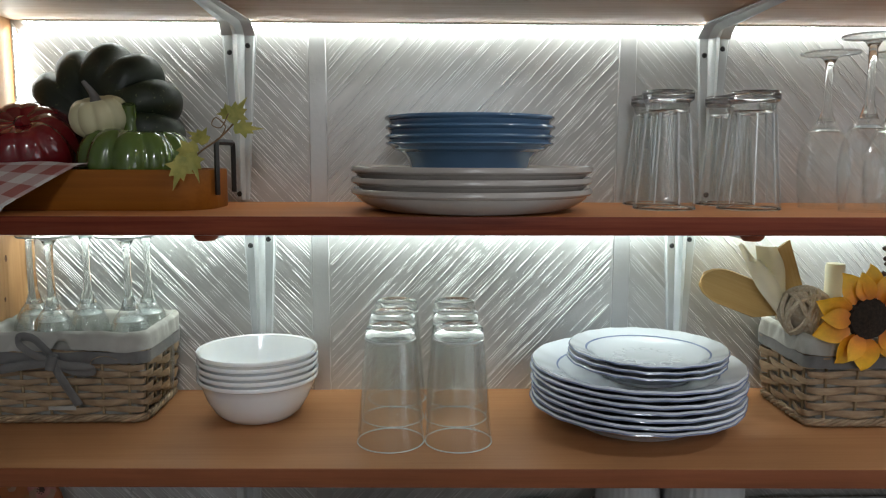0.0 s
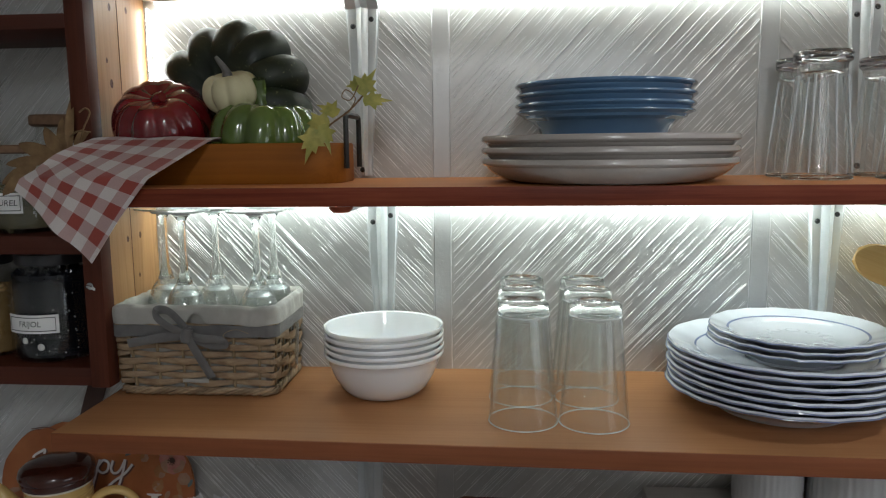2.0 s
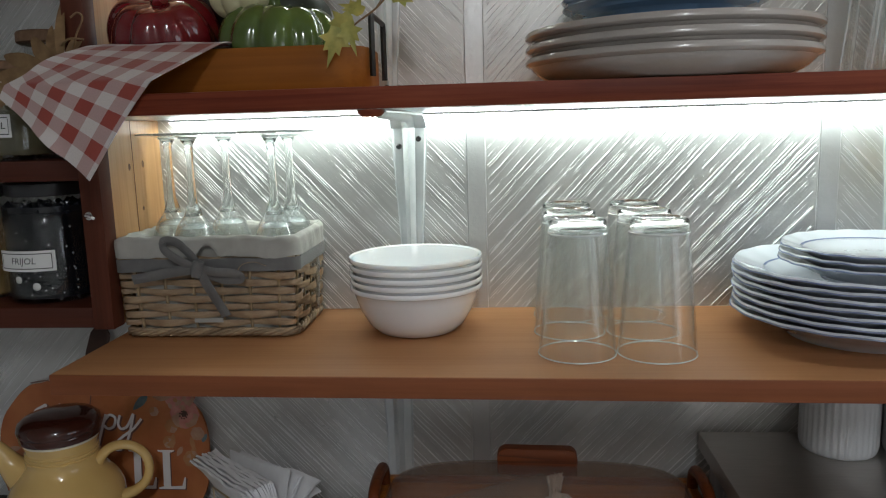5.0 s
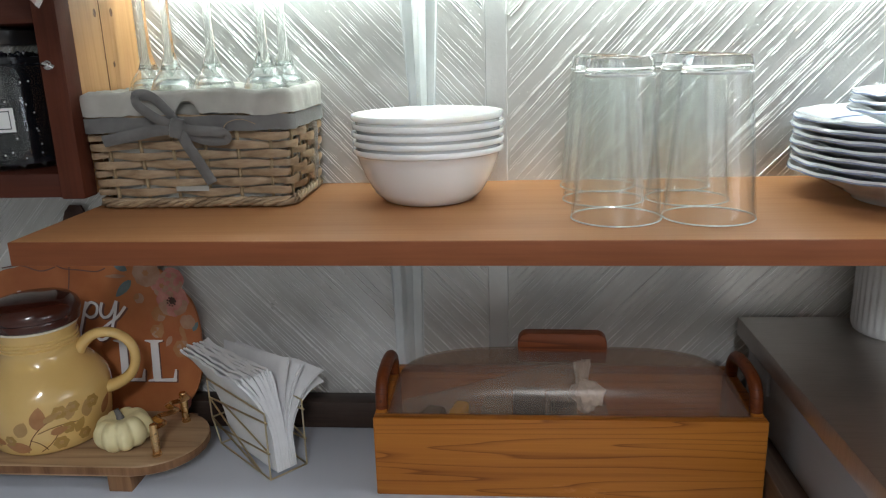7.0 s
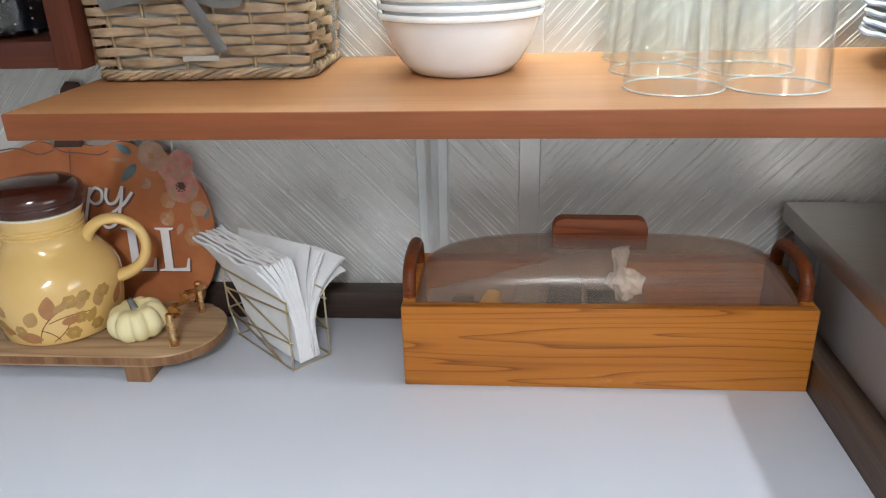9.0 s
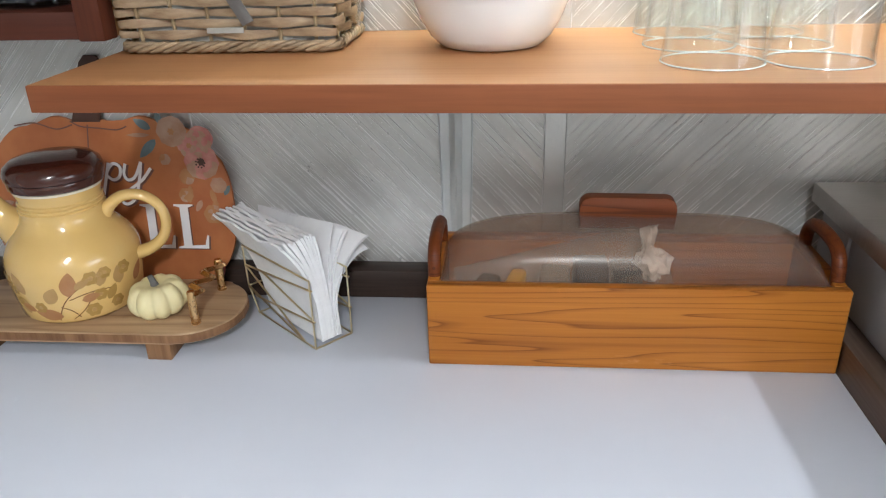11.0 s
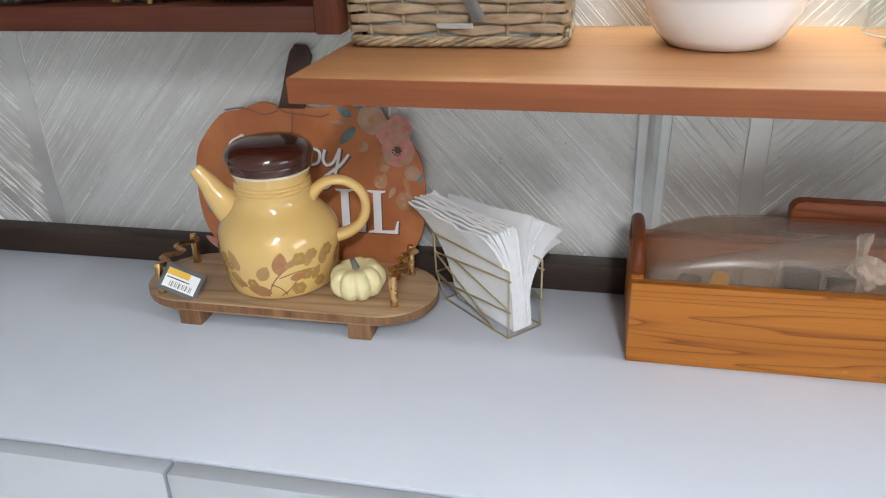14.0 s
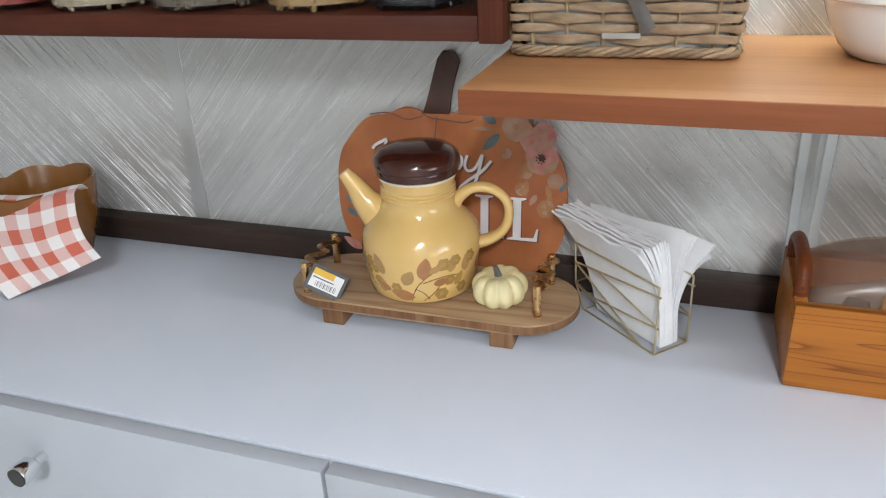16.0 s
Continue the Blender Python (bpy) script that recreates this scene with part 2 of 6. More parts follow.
    hgt = mixed(t, 0.4, fine, wide)
    hgt = mixed(t, 0.4, hgt, grit)
    bump(t, b, hgt, 0.22, 0.0014)
    return m


def petal_material(name):
    """Yellow petals that turn orange towards the flower's heart."""
    m, t, b, tc = nodes_of(name)
    far = t.nodes.new("ShaderNodeVectorMath")
    far.operation = "LENGTH"
    t.links.new(tc.outputs["Object"], far.inputs[0])
    rr = t.nodes.new("ShaderNodeMapRange")
    rr.inputs["From Min"].default_value, rr.inputs["From Max"].default_value = 0.022, 0.066
    t.links.new(far.outputs["Value"], rr.inputs[0])
    col = ramp(t, rr.outputs[0], [(0.0, (0.55, 0.12, 0.006)), (0.30, (0.78, 0.27, 0.008)), (0.80, (0.85, 0.47, 0.02))])
    col = mixed(t, 0.5, col, ramp(t, noise_node(t, tc.outputs["Object"], 90, 4), [(0.3, (0.7, 0.7, 0.7)), (0.7, (1.15, 1.15, 1.15))]), "MULTIPLY")
    t.links.new(col, b.inputs["Base Color"])
    b.inputs["Roughness"].default_value = 0.5
    bump(t, b, noise_node(t, tc.outputs["Object"], 260, 3), 0.2, 0.0005)
    return m


MAT = dict(
    plaster=plaster_material("pearl_plaster", (0.54, 0.54, 0.53), (0.62, 0.62, 0.61), 0.28, 0.38, 0.55),
    comb_up=comb_material("combed_plaster", 47),
    comb_down=comb_material("combed_plaster", -47),
    # same plaster paint, made paler and glossier so the ridges look lit
    ridge=plaster_material("ridge_glint", (0.76, 0.76, 0.745), (0.84, 0.84, 0.83), 0.24, 0.34, 0.35),
    room=surface("room_paint", (0.58, 0.57, 0.55), (0.64, 0.63, 0.61), 3, 0.8, relief=0.05),
    floor=surface("floor_tile", (0.66, 0.65, 0.63), (0.74, 0.73, 0.71), 3, 0.4),
    shelf=wood("shelf_wood", (0.35, 0.150, 0.058), (0.395, 0.178, 0.072), (0.43, 0.203, 0.087), 0, 26, 0.5, 0.0, 0.06),
    shelf_mid=wood("orange_shelf_wood", (0.45, 0.165, 0.050), (0.51, 0.195, 0.062), (0.56, 0.225, 0.075), 0, 26, 0.5, 0.0, 0.06),
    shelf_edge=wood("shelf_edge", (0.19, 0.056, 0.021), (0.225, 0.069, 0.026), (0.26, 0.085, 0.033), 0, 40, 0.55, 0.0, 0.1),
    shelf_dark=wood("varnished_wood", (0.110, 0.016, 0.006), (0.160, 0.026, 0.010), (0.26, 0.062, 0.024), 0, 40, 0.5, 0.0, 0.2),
    shelf_pale=wood("pale_wood", (0.42, 0.27, 0.16), (0.52, 0.36, 0.24), (0.6, 0.44, 0.31), 0, 40, 0.5),
    # white that paints the LED strip's reflection on the shelf's underside
    shelf_under=surface("underside_sheen", (0.66, 0.68, 0.66), (0.74, 0.76, 0.74), 12, 0.14, 0.24, relief=0.02),
    cabinet=wood("stained_wood", (0.046, 0.010, 0.0045), (0.064, 0.014, 0.006), (0.086, 0.020, 0.009), 0, 40, 0.5, 0.0),
    cabinet_v=wood("stained_wood_upright", (0.058, 0.013, 0.006), (0.080, 0.019, 0.008), (0.105, 0.026, 0.012), 2, 40, 0.5, 0.0),
    pine=wood("knotty_pine", (0.36, 0.165, 0.06), (0.47, 0.24, 0.095), (0.55, 0.31, 0.14), 2, 40, 0.42, 0.1, 0.1, 10, 0.35),
    knot=surface("pine_knot", (0.09, 0.035, 0.015), (0.16, 0.07, 0.03), 90, 0.5),
    counter=surface("white_laminate", (0.57, 0.60, 0.67), (0.61, 0.64, 0.71), 5, 0.32, 0.4, relief=0.03),
    # white fronts coloured darker than the worktop for the weaker light they get
    door=surface("shaded_door", (0.38, 0.40, 0.44), (0.42, 0.44, 0.48), 5, 0.4, 0.5, relief=0.03),
    trim=wood("dark_trim", (0.022, 0.013, 0.010), (0.036, 0.022, 0.017), (0.055, 0.034, 0.025), 0, 50, 0.45),
    steel=surface("brushed_steel", (0.46, 0.43, 0.40), (0.54, 0.51, 0.48), 30, 0.38, 0.45, 1.0, 400, 0.08, stretch=(1, 20, 1)),
    chrome=surface("chrome", (0.75, 0.75, 0.75), (0.85, 0.85, 0.85), 10, 0.08, 0.14, 1.0, relief=0),
    black=surface("black_metal", (0.012, 0.012, 0.012), (0.03, 0.03, 0.03), 40, 0.4),
    bracket=surface("bracket_paint", (0.56, 0.59, 0.59), (0.66, 0.68, 0.68), 20, 0.3, 0.4, 0.2),
    rail=wood("brown_rail", (0.085, 0.055, 0.04), (0.13, 0.088, 0.065), (0.17, 0.12, 0.09), 1, 50, 0.38),
    panel=surface("side_panel", (0.36, 0.36, 0.37), (0.42, 0.42, 0.43), 6, 0.45),
    led=glow("led_bead", (0.92, 0.98, 1.0), 25.0),
    # glow of the unseen board behind the added window
    outside=glow("fill_backdrop", (0.75, 0.86, 1.0), 0.3),
    lamp=glow("lamp_diffuser", (1.0, 0.95, 0.88), 6.0),
    tape=surface("led_tape", (0.7, 0.72, 0.72), (0.8, 0.8, 0.8), 60, 0.3),
    white_glass=surface("white_glassware", (0.86, 0.865, 0.865), (0.89, 0.895, 0.895), 8, 0.1, 0.16, relief=0.0, coat=0.4, sub=0.5),
    cream_ware=surface("cream_stoneware", (0.38, 0.34, 0.31), (0.46, 0.42, 0.385), 9, 0.16, 0.24, relief=0.02, coat=0.4),
    blue_ware=surface("blue_stoneware", (0.072, 0.155, 0.270), (0.096, 0.190, 0.320), 9, 0.18, 0.26, relief=0.02, coat=0.4),
    china=surface("white_china", (0.66, 0.69, 0.74), (0.72, 0.75, 0.79), 10, 0.12, 0.2, relief=0.03, coat=0.5),
    china_blue=surface("blue_glaze", (0.16, 0.20, 0.36), (0.28, 0.33, 0.48), 40, 0.15, coat=0.5, relief=0),
    glass=thin_glass("clear_glass", (0.99, 0.997, 0.995), gain=1.2, light_streak=0.028),
    stem_glass=thin_glass("stem_glass", (0.985, 0.995, 0.992), gain=3.0, light_streak=0.10),
    jar_glass=thin_glass("jar_glass", (0.99, 0.995, 0.993), gain=0.8),
    glass_solid=solid_glass("thick_glass", (0.96, 0.985, 0.975)),
    # pale opaque colour that paints the bright glints along glass edges
    glass_edge=surface("glass_edge", (0.60, 0.64, 0.64), (0.82, 0.86, 0.86), 200, 0.06, 0.15, 0.25, relief=0, stretch=(1, 1, 0.3)),
    smoke_glass=solid_glass("smoky_glass", (0.55, 0.55, 0.56)),
    # the plastic's own haze, thickened on top to paint in reflected sheen
    acrylic=thin_glass("smoked_acrylic", (0.92, 0.85, 0.79), 0.24, 0.4, 0.17, haze_tint=(0.46, 0.40, 0.36), sheen_on_top=True),
    cellophane=thin_glass("cellophane", (0.97, 0.97, 0.97), 0.35, 0.3, 0.11, haze_tint=(0.75, 0.74, 0.72)),
    # near-white haze paints the lamp's glare on the bag's creased end
    crinkle=thin_glass("glare_cellophane", (0.97, 0.97, 0.97), 0.12, 12.0, 0.85, haze_tint=(0.93, 0.94, 0.96)),
    wicker=surface("willow_split", (0.25, 0.155, 0.085), (0.45, 0.325, 0.20), 60, 0.5, vary=0.5, stretch=(1, 1, 4), relief=0.4, fine=500),
    wicker_dark=surface("willow_core", (0.28, 0.19, 0.10), (0.42, 0.31, 0.18), 60, 0.6, vary=0.3),
    inside=surface("basket_shade", (0.12, 0.09, 0.06), (0.17, 0.13, 0.09), 40, 0.8),
    linen=surface("linen", (0.33, 0.32, 0.285), (0.41, 0.395, 0.36), 30, 0.9, relief=0.6, fine=900, sheen=0.2),
    grey_cloth=surface("grey_ribbon", (0.12, 0.115, 0.11), (0.17, 0.165, 0.16), 50, 0.8, relief=0.6, fine=900, sheen=0.2),
    gingham=gingham("gingham_red", 0.0178, (0.25, 0.040, 0.026), (0.50, 0.45, 0.43)),
    gingham_bright=gingham("gingham_coral", 0.0175, (0.55, 0.12, 0.07), (0.78, 0.74, 0.72)),
    gingham_grey=gingham("gingham_grey", 0.012, (0.05, 0.055, 0.07), (0.5, 0.5, 0.52)),
    dark_green=surface("dark_green_gourd", (0.004, 0.009, 0.005), (0.018, 0.026, 0.010), 24, 0.42, 0.6, relief=0.2, fine=120, speck=(0.13, 0.14, 0.07)),
    red_ceramic=surface("red_glaze", (0.10, 0.004, 0.007), (0.155, 0.008, 0.011), 14, 0.07, 0.12, relief=0.0, coat=0.8),
    green_ceramic=surface("green_glaze", (0.062, 0.10, 0.018), (0.10, 0.155, 0.035), 20, 0.08, 0.14, relief=0.0, coat=0.8),
    cream_gourd=surface("cream_gourd", (0.47, 0.43, 0.25), (0.56, 0.52, 0.33), 20, 0.45, relief=0.1),
    yellow_gourd=surface("pale_yellow_gourd", (0.72, 0.63, 0.33), (0.80, 0.71, 0.42), 20, 0.4, relief=0.1, sub=0.1),
    grey_stem=surface("grey_stem", (0.10, 0.095, 0.09), (0.18, 0.17, 0.16), 60, 0.6, relief=0.5),
    tray_wood=wood("orange_tray", (0.20, 0.060, 0.004), (0.25, 0.080, 0.006), (0.30, 0.102, 0.009), 0, 20, 0.5, 0.0, 0.05),
    leaf=surface("silk_leaf", (0.20, 0.22, 0.045), (0.44, 0.38, 0.10), 60, 0.5, vary=0.55),
    dry_leaf=surface("dry_leaf", (0.16, 0.085, 0.035), (0.29, 0.18, 0.08), 60, 0.65, vary=0.4),
    yellow_glaze=surface("yellow_glaze", (0.65, 0.425, 0.145), (0.72, 0.48, 0.18), 9, 0.1, 0.16, relief=0.02, coat=0.7),
    brown_glaze=surface("brown_lid", (0.042, 0.010, 0.006), (0.060, 0.015, 0.009), 12, 0.12, 0.18, relief=0.02, coat=0.3),
    cream_line=surface("cream_rim", (0.66, 0.60, 0.46), (0.72, 0.66, 0.52), 20, 0.2),
    decal_rust=surface("rust_transfer", (0.40, 0.18, 0.07), (0.46, 0.22, 0.09), 90, 0.15),
    decal_tan=surface("tan_transfer", (0.49, 0.29, 0.11), (0.54, 0.33, 0.13), 90, 0.15),
    decal_brown=surface("brown_transfer", (0.09, 0.03, 0.012), (0.13, 0.05, 0.02), 90, 0.2),
    decal_gold=surface("gold_transfer", (0.46, 0.27, 0.07), (0.50, 0.31, 0.09), 90, 0.15),
    teak=lined_wood("teak_box", (0.11, 0.028, 0.005), (0.36, 0.118, 0.016), (0.49, 0.180, 0.029), 22.0),
    teak_dark=lined_wood("teak_handle", (0.04, 0.009, 0.004), (0.115, 0.025, 0.006), (0.175, 0.043, 0.010), 22.0, 0.4),
    acacia=wood("acacia_board", (0.17, 0.085, 0.04), (0.36, 0.22, 0.115), (0.50, 0.34, 0.20), 0, 20, 0.42, 0.1, 0.1, 9, 0.4),
    acacia_end=wood("acacia_foot", (0.11, 0.047, 0.02), (0.20, 0.098, 0.046), (0.28, 0.15, 0.074), 2, 30, 0.45),
    brass=surface("brushed_brass", (0.60, 0.37, 0.17), (0.70, 0.45, 0.22), 30, 0.22, 0.32, 1.0, relief=0.03),
    gold_wire=surface("gold_wire", (0.66, 0.56, 0.36), (0.76, 0.66, 0.45), 30, 0.25, 0.35, 1.0, relief=0),
    paper=surface("paper_napkin", (0.74, 0.74, 0.75), (0.80, 0.80, 0.81), 60, 0.9, relief=0.5, fine=600),
    sign=surface("orange_plaque", (0.30, 0.085, 0.024), (0.46, 0.165, 0.055), 13, 0.45, 0.6, relief=0.1),
    sign_stem=surface("plaque_stem", (0.045, 0.018, 0.012), (0.07, 0.03, 0.02), 30, 0.5),
    sign_text=surface("plaque_lettering", (0.68, 0.66, 0.66), (0.74, 0.72, 0.72), 30, 0.5),
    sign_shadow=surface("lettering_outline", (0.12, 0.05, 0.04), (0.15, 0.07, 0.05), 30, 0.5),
    petal_pink=surface("pink_petal", (0.44, 0.13, 0.11), (0.60, 0.30, 0.25), 60, 0.5, vary=0.3),
    petal_pale=surface("pale_petal", (0.48, 0.26, 0.16), (0.62, 0.42, 0.31), 60, 0.5, vary=0.3),
    petal_peach=surface("peach_petal", (0.52, 0.23, 0.09), (0.60, 0.32, 0.15), 60, 0.5, vary=0.3),
    leaf_blue=surface("blue_leaf", (0.10, 0.16, 0.18), (0.17, 0.25, 0.27), 60, 0.5, vary=0.4),
    tag_grey=surface("tag_card", (0.05, 0.05, 0.055), (0.075, 0.075, 0.08), 40, 0.4),
    tag_white=surface("tag_sticker", (0.76, 0.76, 0.76), (0.8, 0.8, 0.8), 40, 0.5),
    tag_yellow=surface("tag_yellow", (0.72, 0.42, 0.03), (0.76, 0.46, 0.05), 40, 0.5),
    ink=surface("black_ink", (0.02, 0.02, 0.02), (0.04, 0.04, 0.04), 40, 0.5),
    brown_bowl=surface("amber_glaze", (0.17, 0.065, 0.012), (0.26, 0.105, 0.022), 9, 0.16, 0.22, coat=0.3, relief=0.02),
    ribbed=surface("ribbed_white", (0.58, 0.59, 0.60), (0.66, 0.67, 0.68), 12, 0.3),
    spoon=wood("spoon_wood", (0.50, 0.31, 0.10), (0.57, 0.37, 0.135), (0.62, 0.42, 0.17), 2, 40, 0.5),
    twine=surface("twine", (0.45, 0.36, 0.25), (0.62, 0.53, 0.40), 200, 0.9, vary=0.3, relief=0.6),
    petal_yellow=petal_material("sunflower_petal"),
    seed_dark=surface("sunflower_disc", (0.012, 0.008, 0.006), (0.04, 0.025, 0.015), 300, 0.9, relief=1.0, fine=400),
    cork=surface("cork_lid", (0.16, 0.085, 0.045), (0.24, 0.14, 0.08), 120, 0.7, relief=0.4),
    jar_lid=surface("dark_lid", (0.015, 0.015, 0.017), (0.03, 0.03, 0.033), 30, 0.25),
    beans=surface("black_beans", (0.004, 0.005, 0.008), (0.014, 0.016, 0.022), 150, 0.2, vary=0.5),
    bean_pale=surface("pale_bean", (0.45, 0.45, 0.43), (0.6, 0.6, 0.57), 100, 0.4),
    pasta=surface("pale_nuts", (0.42, 0.33, 0.22), (0.6, 0.5, 0.36), 90, 0.6, vary=0.4),
    seeds=surface("brown_seeds", (0.12, 0.09, 0.06), (0.24, 0.19, 0.13), 90, 0.6, vary=0.5),
    chips=surface("amber_chips", (0.36, 0.20, 0.07), (0.5, 0.33, 0.14), 90, 0.5, vary=0.4),
    chili=surface("red_chili", (0.26, 0.02, 0.015), (0.38, 0.04, 0.025), 90, 0.35, vary=0.4),
    bay=surface("bay_leaves", (0.10, 0.09, 0.04), (0.2, 0.17, 0.09), 90, 0.6, vary=0.5),
    label=surface("paper_label", (0.72, 0.71, 0.69), (0.77, 0.76, 0.74), 30, 0.6),
    cream_wax=surface("cream_wrap", (0.74, 0.66, 0.47), (0.82, 0.75, 0.56), 30, 0.6, sub=0.2),
)

for key, clear in (("petal_pink", 0.8), ("petal_pale", 0.62), ("petal_peach", 0.6), ("leaf_blue", 0.8), ("decal_tan", 0.75), ("decal_gold", 0.7), ("decal_rust", 0.85)):
    MAT[key].node_tree.nodes["Principled BSDF"].inputs["Alpha"].default_value = clear

# ---- mesh helpers ----


def thing(name, x, y, z, rz=0.0, label="", category="", group="", kind=""):
    ob = new(name)
    ob.empty_display_size = 0.02
    ob.matrix_basis = pose(x, y, z, 0, 0, rz)
    return tagged(ob, label, category, group, kind)


def finish(bm, smooth=40.0):
    bmesh.ops.recalc_face_normals(bm, faces=bm.faces)
    for f in bm.faces:
        f.smooth = True
    lim = radians(smooth)
    for e in bm.edges:
        if len(e.link_faces) == 2:
            e.smooth = e.calc_face_angle(0.0) < lim
    return bm


def part(name, bm, material, parent=None, label="", world=False, smooth=40.0, keep=False):
    """Links a bmesh as one mesh object under parent. world: the bmesh is in the world's metres."""
    if world and parent is not None:
        top = parent
        while top.parent:
            top = top.parent
        bm.transform(top.matrix_basis.inverted())
    if not keep:
        finish(bm, smooth)
    me = bpy.data.meshes.new(name)
    bm.to_mesh(me)
    bm.free()
    for mt in material if isinstance(material, (list, tuple)) else [material]:
        me.materials.append(MAT[mt])
    ob = new(name, me)
    if parent is not None:
        ob.parent = parent
    return tagged(ob, label)


def box(x0, x1, y0, y1, z0, z1, bev=0.0, seg=2, bm=None):
    b = bmesh.new()
    vs = [b.verts.new((x, y, z)) for x in (x0, x1) for y in (y0, y1) for z in (z0, z1)]
    for q in ((0, 1, 3, 2), (4, 6, 7, 5), (0, 4, 5, 1), (2, 3, 7, 6), (0, 2, 6, 4), (1, 5, 7, 3)):
        b.faces.new([vs[i] for i in q])
    if bev:
        bmesh.ops.bevel(b, geom=b.edges[:], offset=bev, segments=seg, profile=0.5, affect="EDGES", clamp_overlap=True)
    return merge(bm, b)


def merge(bm, b, m=None):
    """Adds b, moved by m, to bm."""
    if m is not None:
        b.transform(m)
    if bm is None:
        return b
    me = bpy.data.meshes.new("tmp")
    b.to_mesh(me)
    b.free()
    bm.from_mesh(me)
    bpy.data.meshes.remove(me)
    return bm


def lathe(prof, n=48, bm=None, wave=None, m=None):
    """Turns a profile of (radius, height) round z. wave(angle, radius, height) gives another radius and height."""
    b = bmesh.new()
    rings = []
    for r, z in prof:
        if r < 1e-6:
            rings.append([b.verts.new((0, 0, z))])
            continue
        ring = []
        for k in range(n):
            a = 2 * math.pi * k / n
            rr, zz = wave(a, r, z) if wave else (r, z)
            ring.append(b.verts.new((rr * math.cos(a), rr * math.sin(a), zz)))
        rings.append(ring)
    for p, q in zip(rings, rings[1:]):
        for k in range(n):
            j = (k + 1) % n
            if len(p) == 1 and len(q) == 1:
                continue
            if len(p) == 1:
                b.faces.new((p[0], q[k], q[j]))
            elif len(q) == 1:
                b.faces.new((p[k], p[j], q[0]))
            else:
                b.faces.new((p[k], p[j], q[j], q[k]))
    return merge(bm, b, m)


def tube(pts, rad, n=8, bm=None, closed=False, flat=1.0, up=(0, 0, 1), cap=True):
    """A tube along pts. rad: a number or one for each point; flat: the section's width across up against its height along it."""
    b = bmesh.new()
    pts = [Vector(p) for p in pts]
    c = len(pts)
    rs = [rad] * c if isinstance(rad, (int, float)) else list(rad)
    u = Vector(up)
    rings = []
    for i, p in enumerate(pts):
        a, z = (pts[i - 1], pts[(i + 1) % c]) if closed else (pts[max(i - 1, 0)], pts[min(i + 1, c - 1)])
        d = (z - a).normalized()
        s = d.cross(u)
        if s.length < 1e-4:
            s = d.cross(Vector((1, 0, 0)))
        s.normalize()
        w = s.cross(d).normalized()
        u = w
        rings.append([b.verts.new(p + rs[i] * (math.cos(2 * math.pi * k / n) * flat * s + math.sin(2 * math.pi * k / n) * w)) for k in range(n)])
    for i in range(c if closed else c - 1):
        p, q = rings[i], rings[(i + 1) % c]
        for k in range(n):
            j = (k + 1) % n
            b.faces.new((p[k], p[j], q[j], q[k]))
    if not closed and cap:
        b.faces.new(rings[0])
        b.faces.new(rings[-1])
    return merge(bm, b)


def smooth_path(pts, steps=6, closed=False):
    """A Catmull-Rom line through pts."""
    p = [Vector(q) for q in pts]
    c, out = len(p), []
    for i in range(c if closed else c - 1):
        a, b2, d, e = (p[(i - 1) % c], p[i], p[(i + 1) % c], p[(i + 2) % c]) if closed else (p[max(i - 1, 0)], p[i], p[i + 1], p[min(i + 2, c - 1)])
        for s in range(steps):
            t = s / steps
            out.append(0.5 * ((2 * b2) + (d - a) * t + (2 * a - 5 * b2 + 4 * d - e) * t * t + (3 * b2 - a - 3 * d + e) * t ** 3))
    if not closed:
        out.append(p[-1])
    return out


def sheet(fn, nu, nv, thick=0.0, bm=None, uv=None):
    """A grid fn(u, v) for u, v in 0..1, with thickness. uv(u, v): metres for the UV map."""
    b = bmesh.new()
    layer = b.loops.layers.uv.new("UVMap") if uv else None
    g = [[Vector(fn(i / nu, j / nv)) for j in range(nv + 1)] for i in range(nu + 1)]
    nrm = [[None] * (nv + 1) for _ in range(nu + 1)]
    for i in range(nu + 1):
        for j in range(nv + 1):
            du = g[min(i + 1, nu)][j] - g[max(i - 1, 0)][j]
            dv = g[i][min(j + 1, nv)] - g[i][max(j - 1, 0)]
            c = du.cross(dv)
            nrm[i][j] = c.normalized() if c.length > 1e-12 else Vector((0, 0, 1))
    top = [[b.verts.new(g[i][j] + nrm[i][j] * thick / 2) for j in range(nv + 1)] for i in range(nu + 1)]
    low = [[b.verts.new(g[i][j] - nrm[i][j] * thick / 2) for j in range(nv + 1)] for i in range(nu + 1)] if thick else None

    def face(vs, ij):
        f = b.faces.new(vs)
        if layer:
            for lp, (i, j) in zip(f.loops, ij):
                lp[layer].uv = uv(i / nu, j / nv)
    for i in range(nu):
        for j in range(nv):
            ij = [(i, j), (i + 1, j), (i + 1, j + 1), (i, j + 1)]
            face([top[a][c] for a, c in ij], ij)
            if low:
                face([low[a][c] for a, c in reversed(ij)], list(reversed(ij)))
    if low:
        rim = [(i, 0) for i in range(nu)] + [(nu, j) for j in range(nv)] + [(i, nv) for i in range(nu, 0, -1)] + [(0, j) for j in range(nv, 0, -1)]
        for k, (a, c) in enumerate(rim):
            a2, c2 = rim[(k + 1) % len(rim)]
            face([top[a][c], low[a][c], low[a2][c2], top[a2][c2]], [(a, c), (a, c), (a2, c2), (a2, c2)])
    return merge(bm, b)


def prism(outline, depth, m=None, bm=None, bev=0.0):
    """An outline of (x, z), standing, as thick as depth towards +y."""
    b = bmesh.new()
    f = [b.verts.new((x, 0, z)) for x, z in outline]
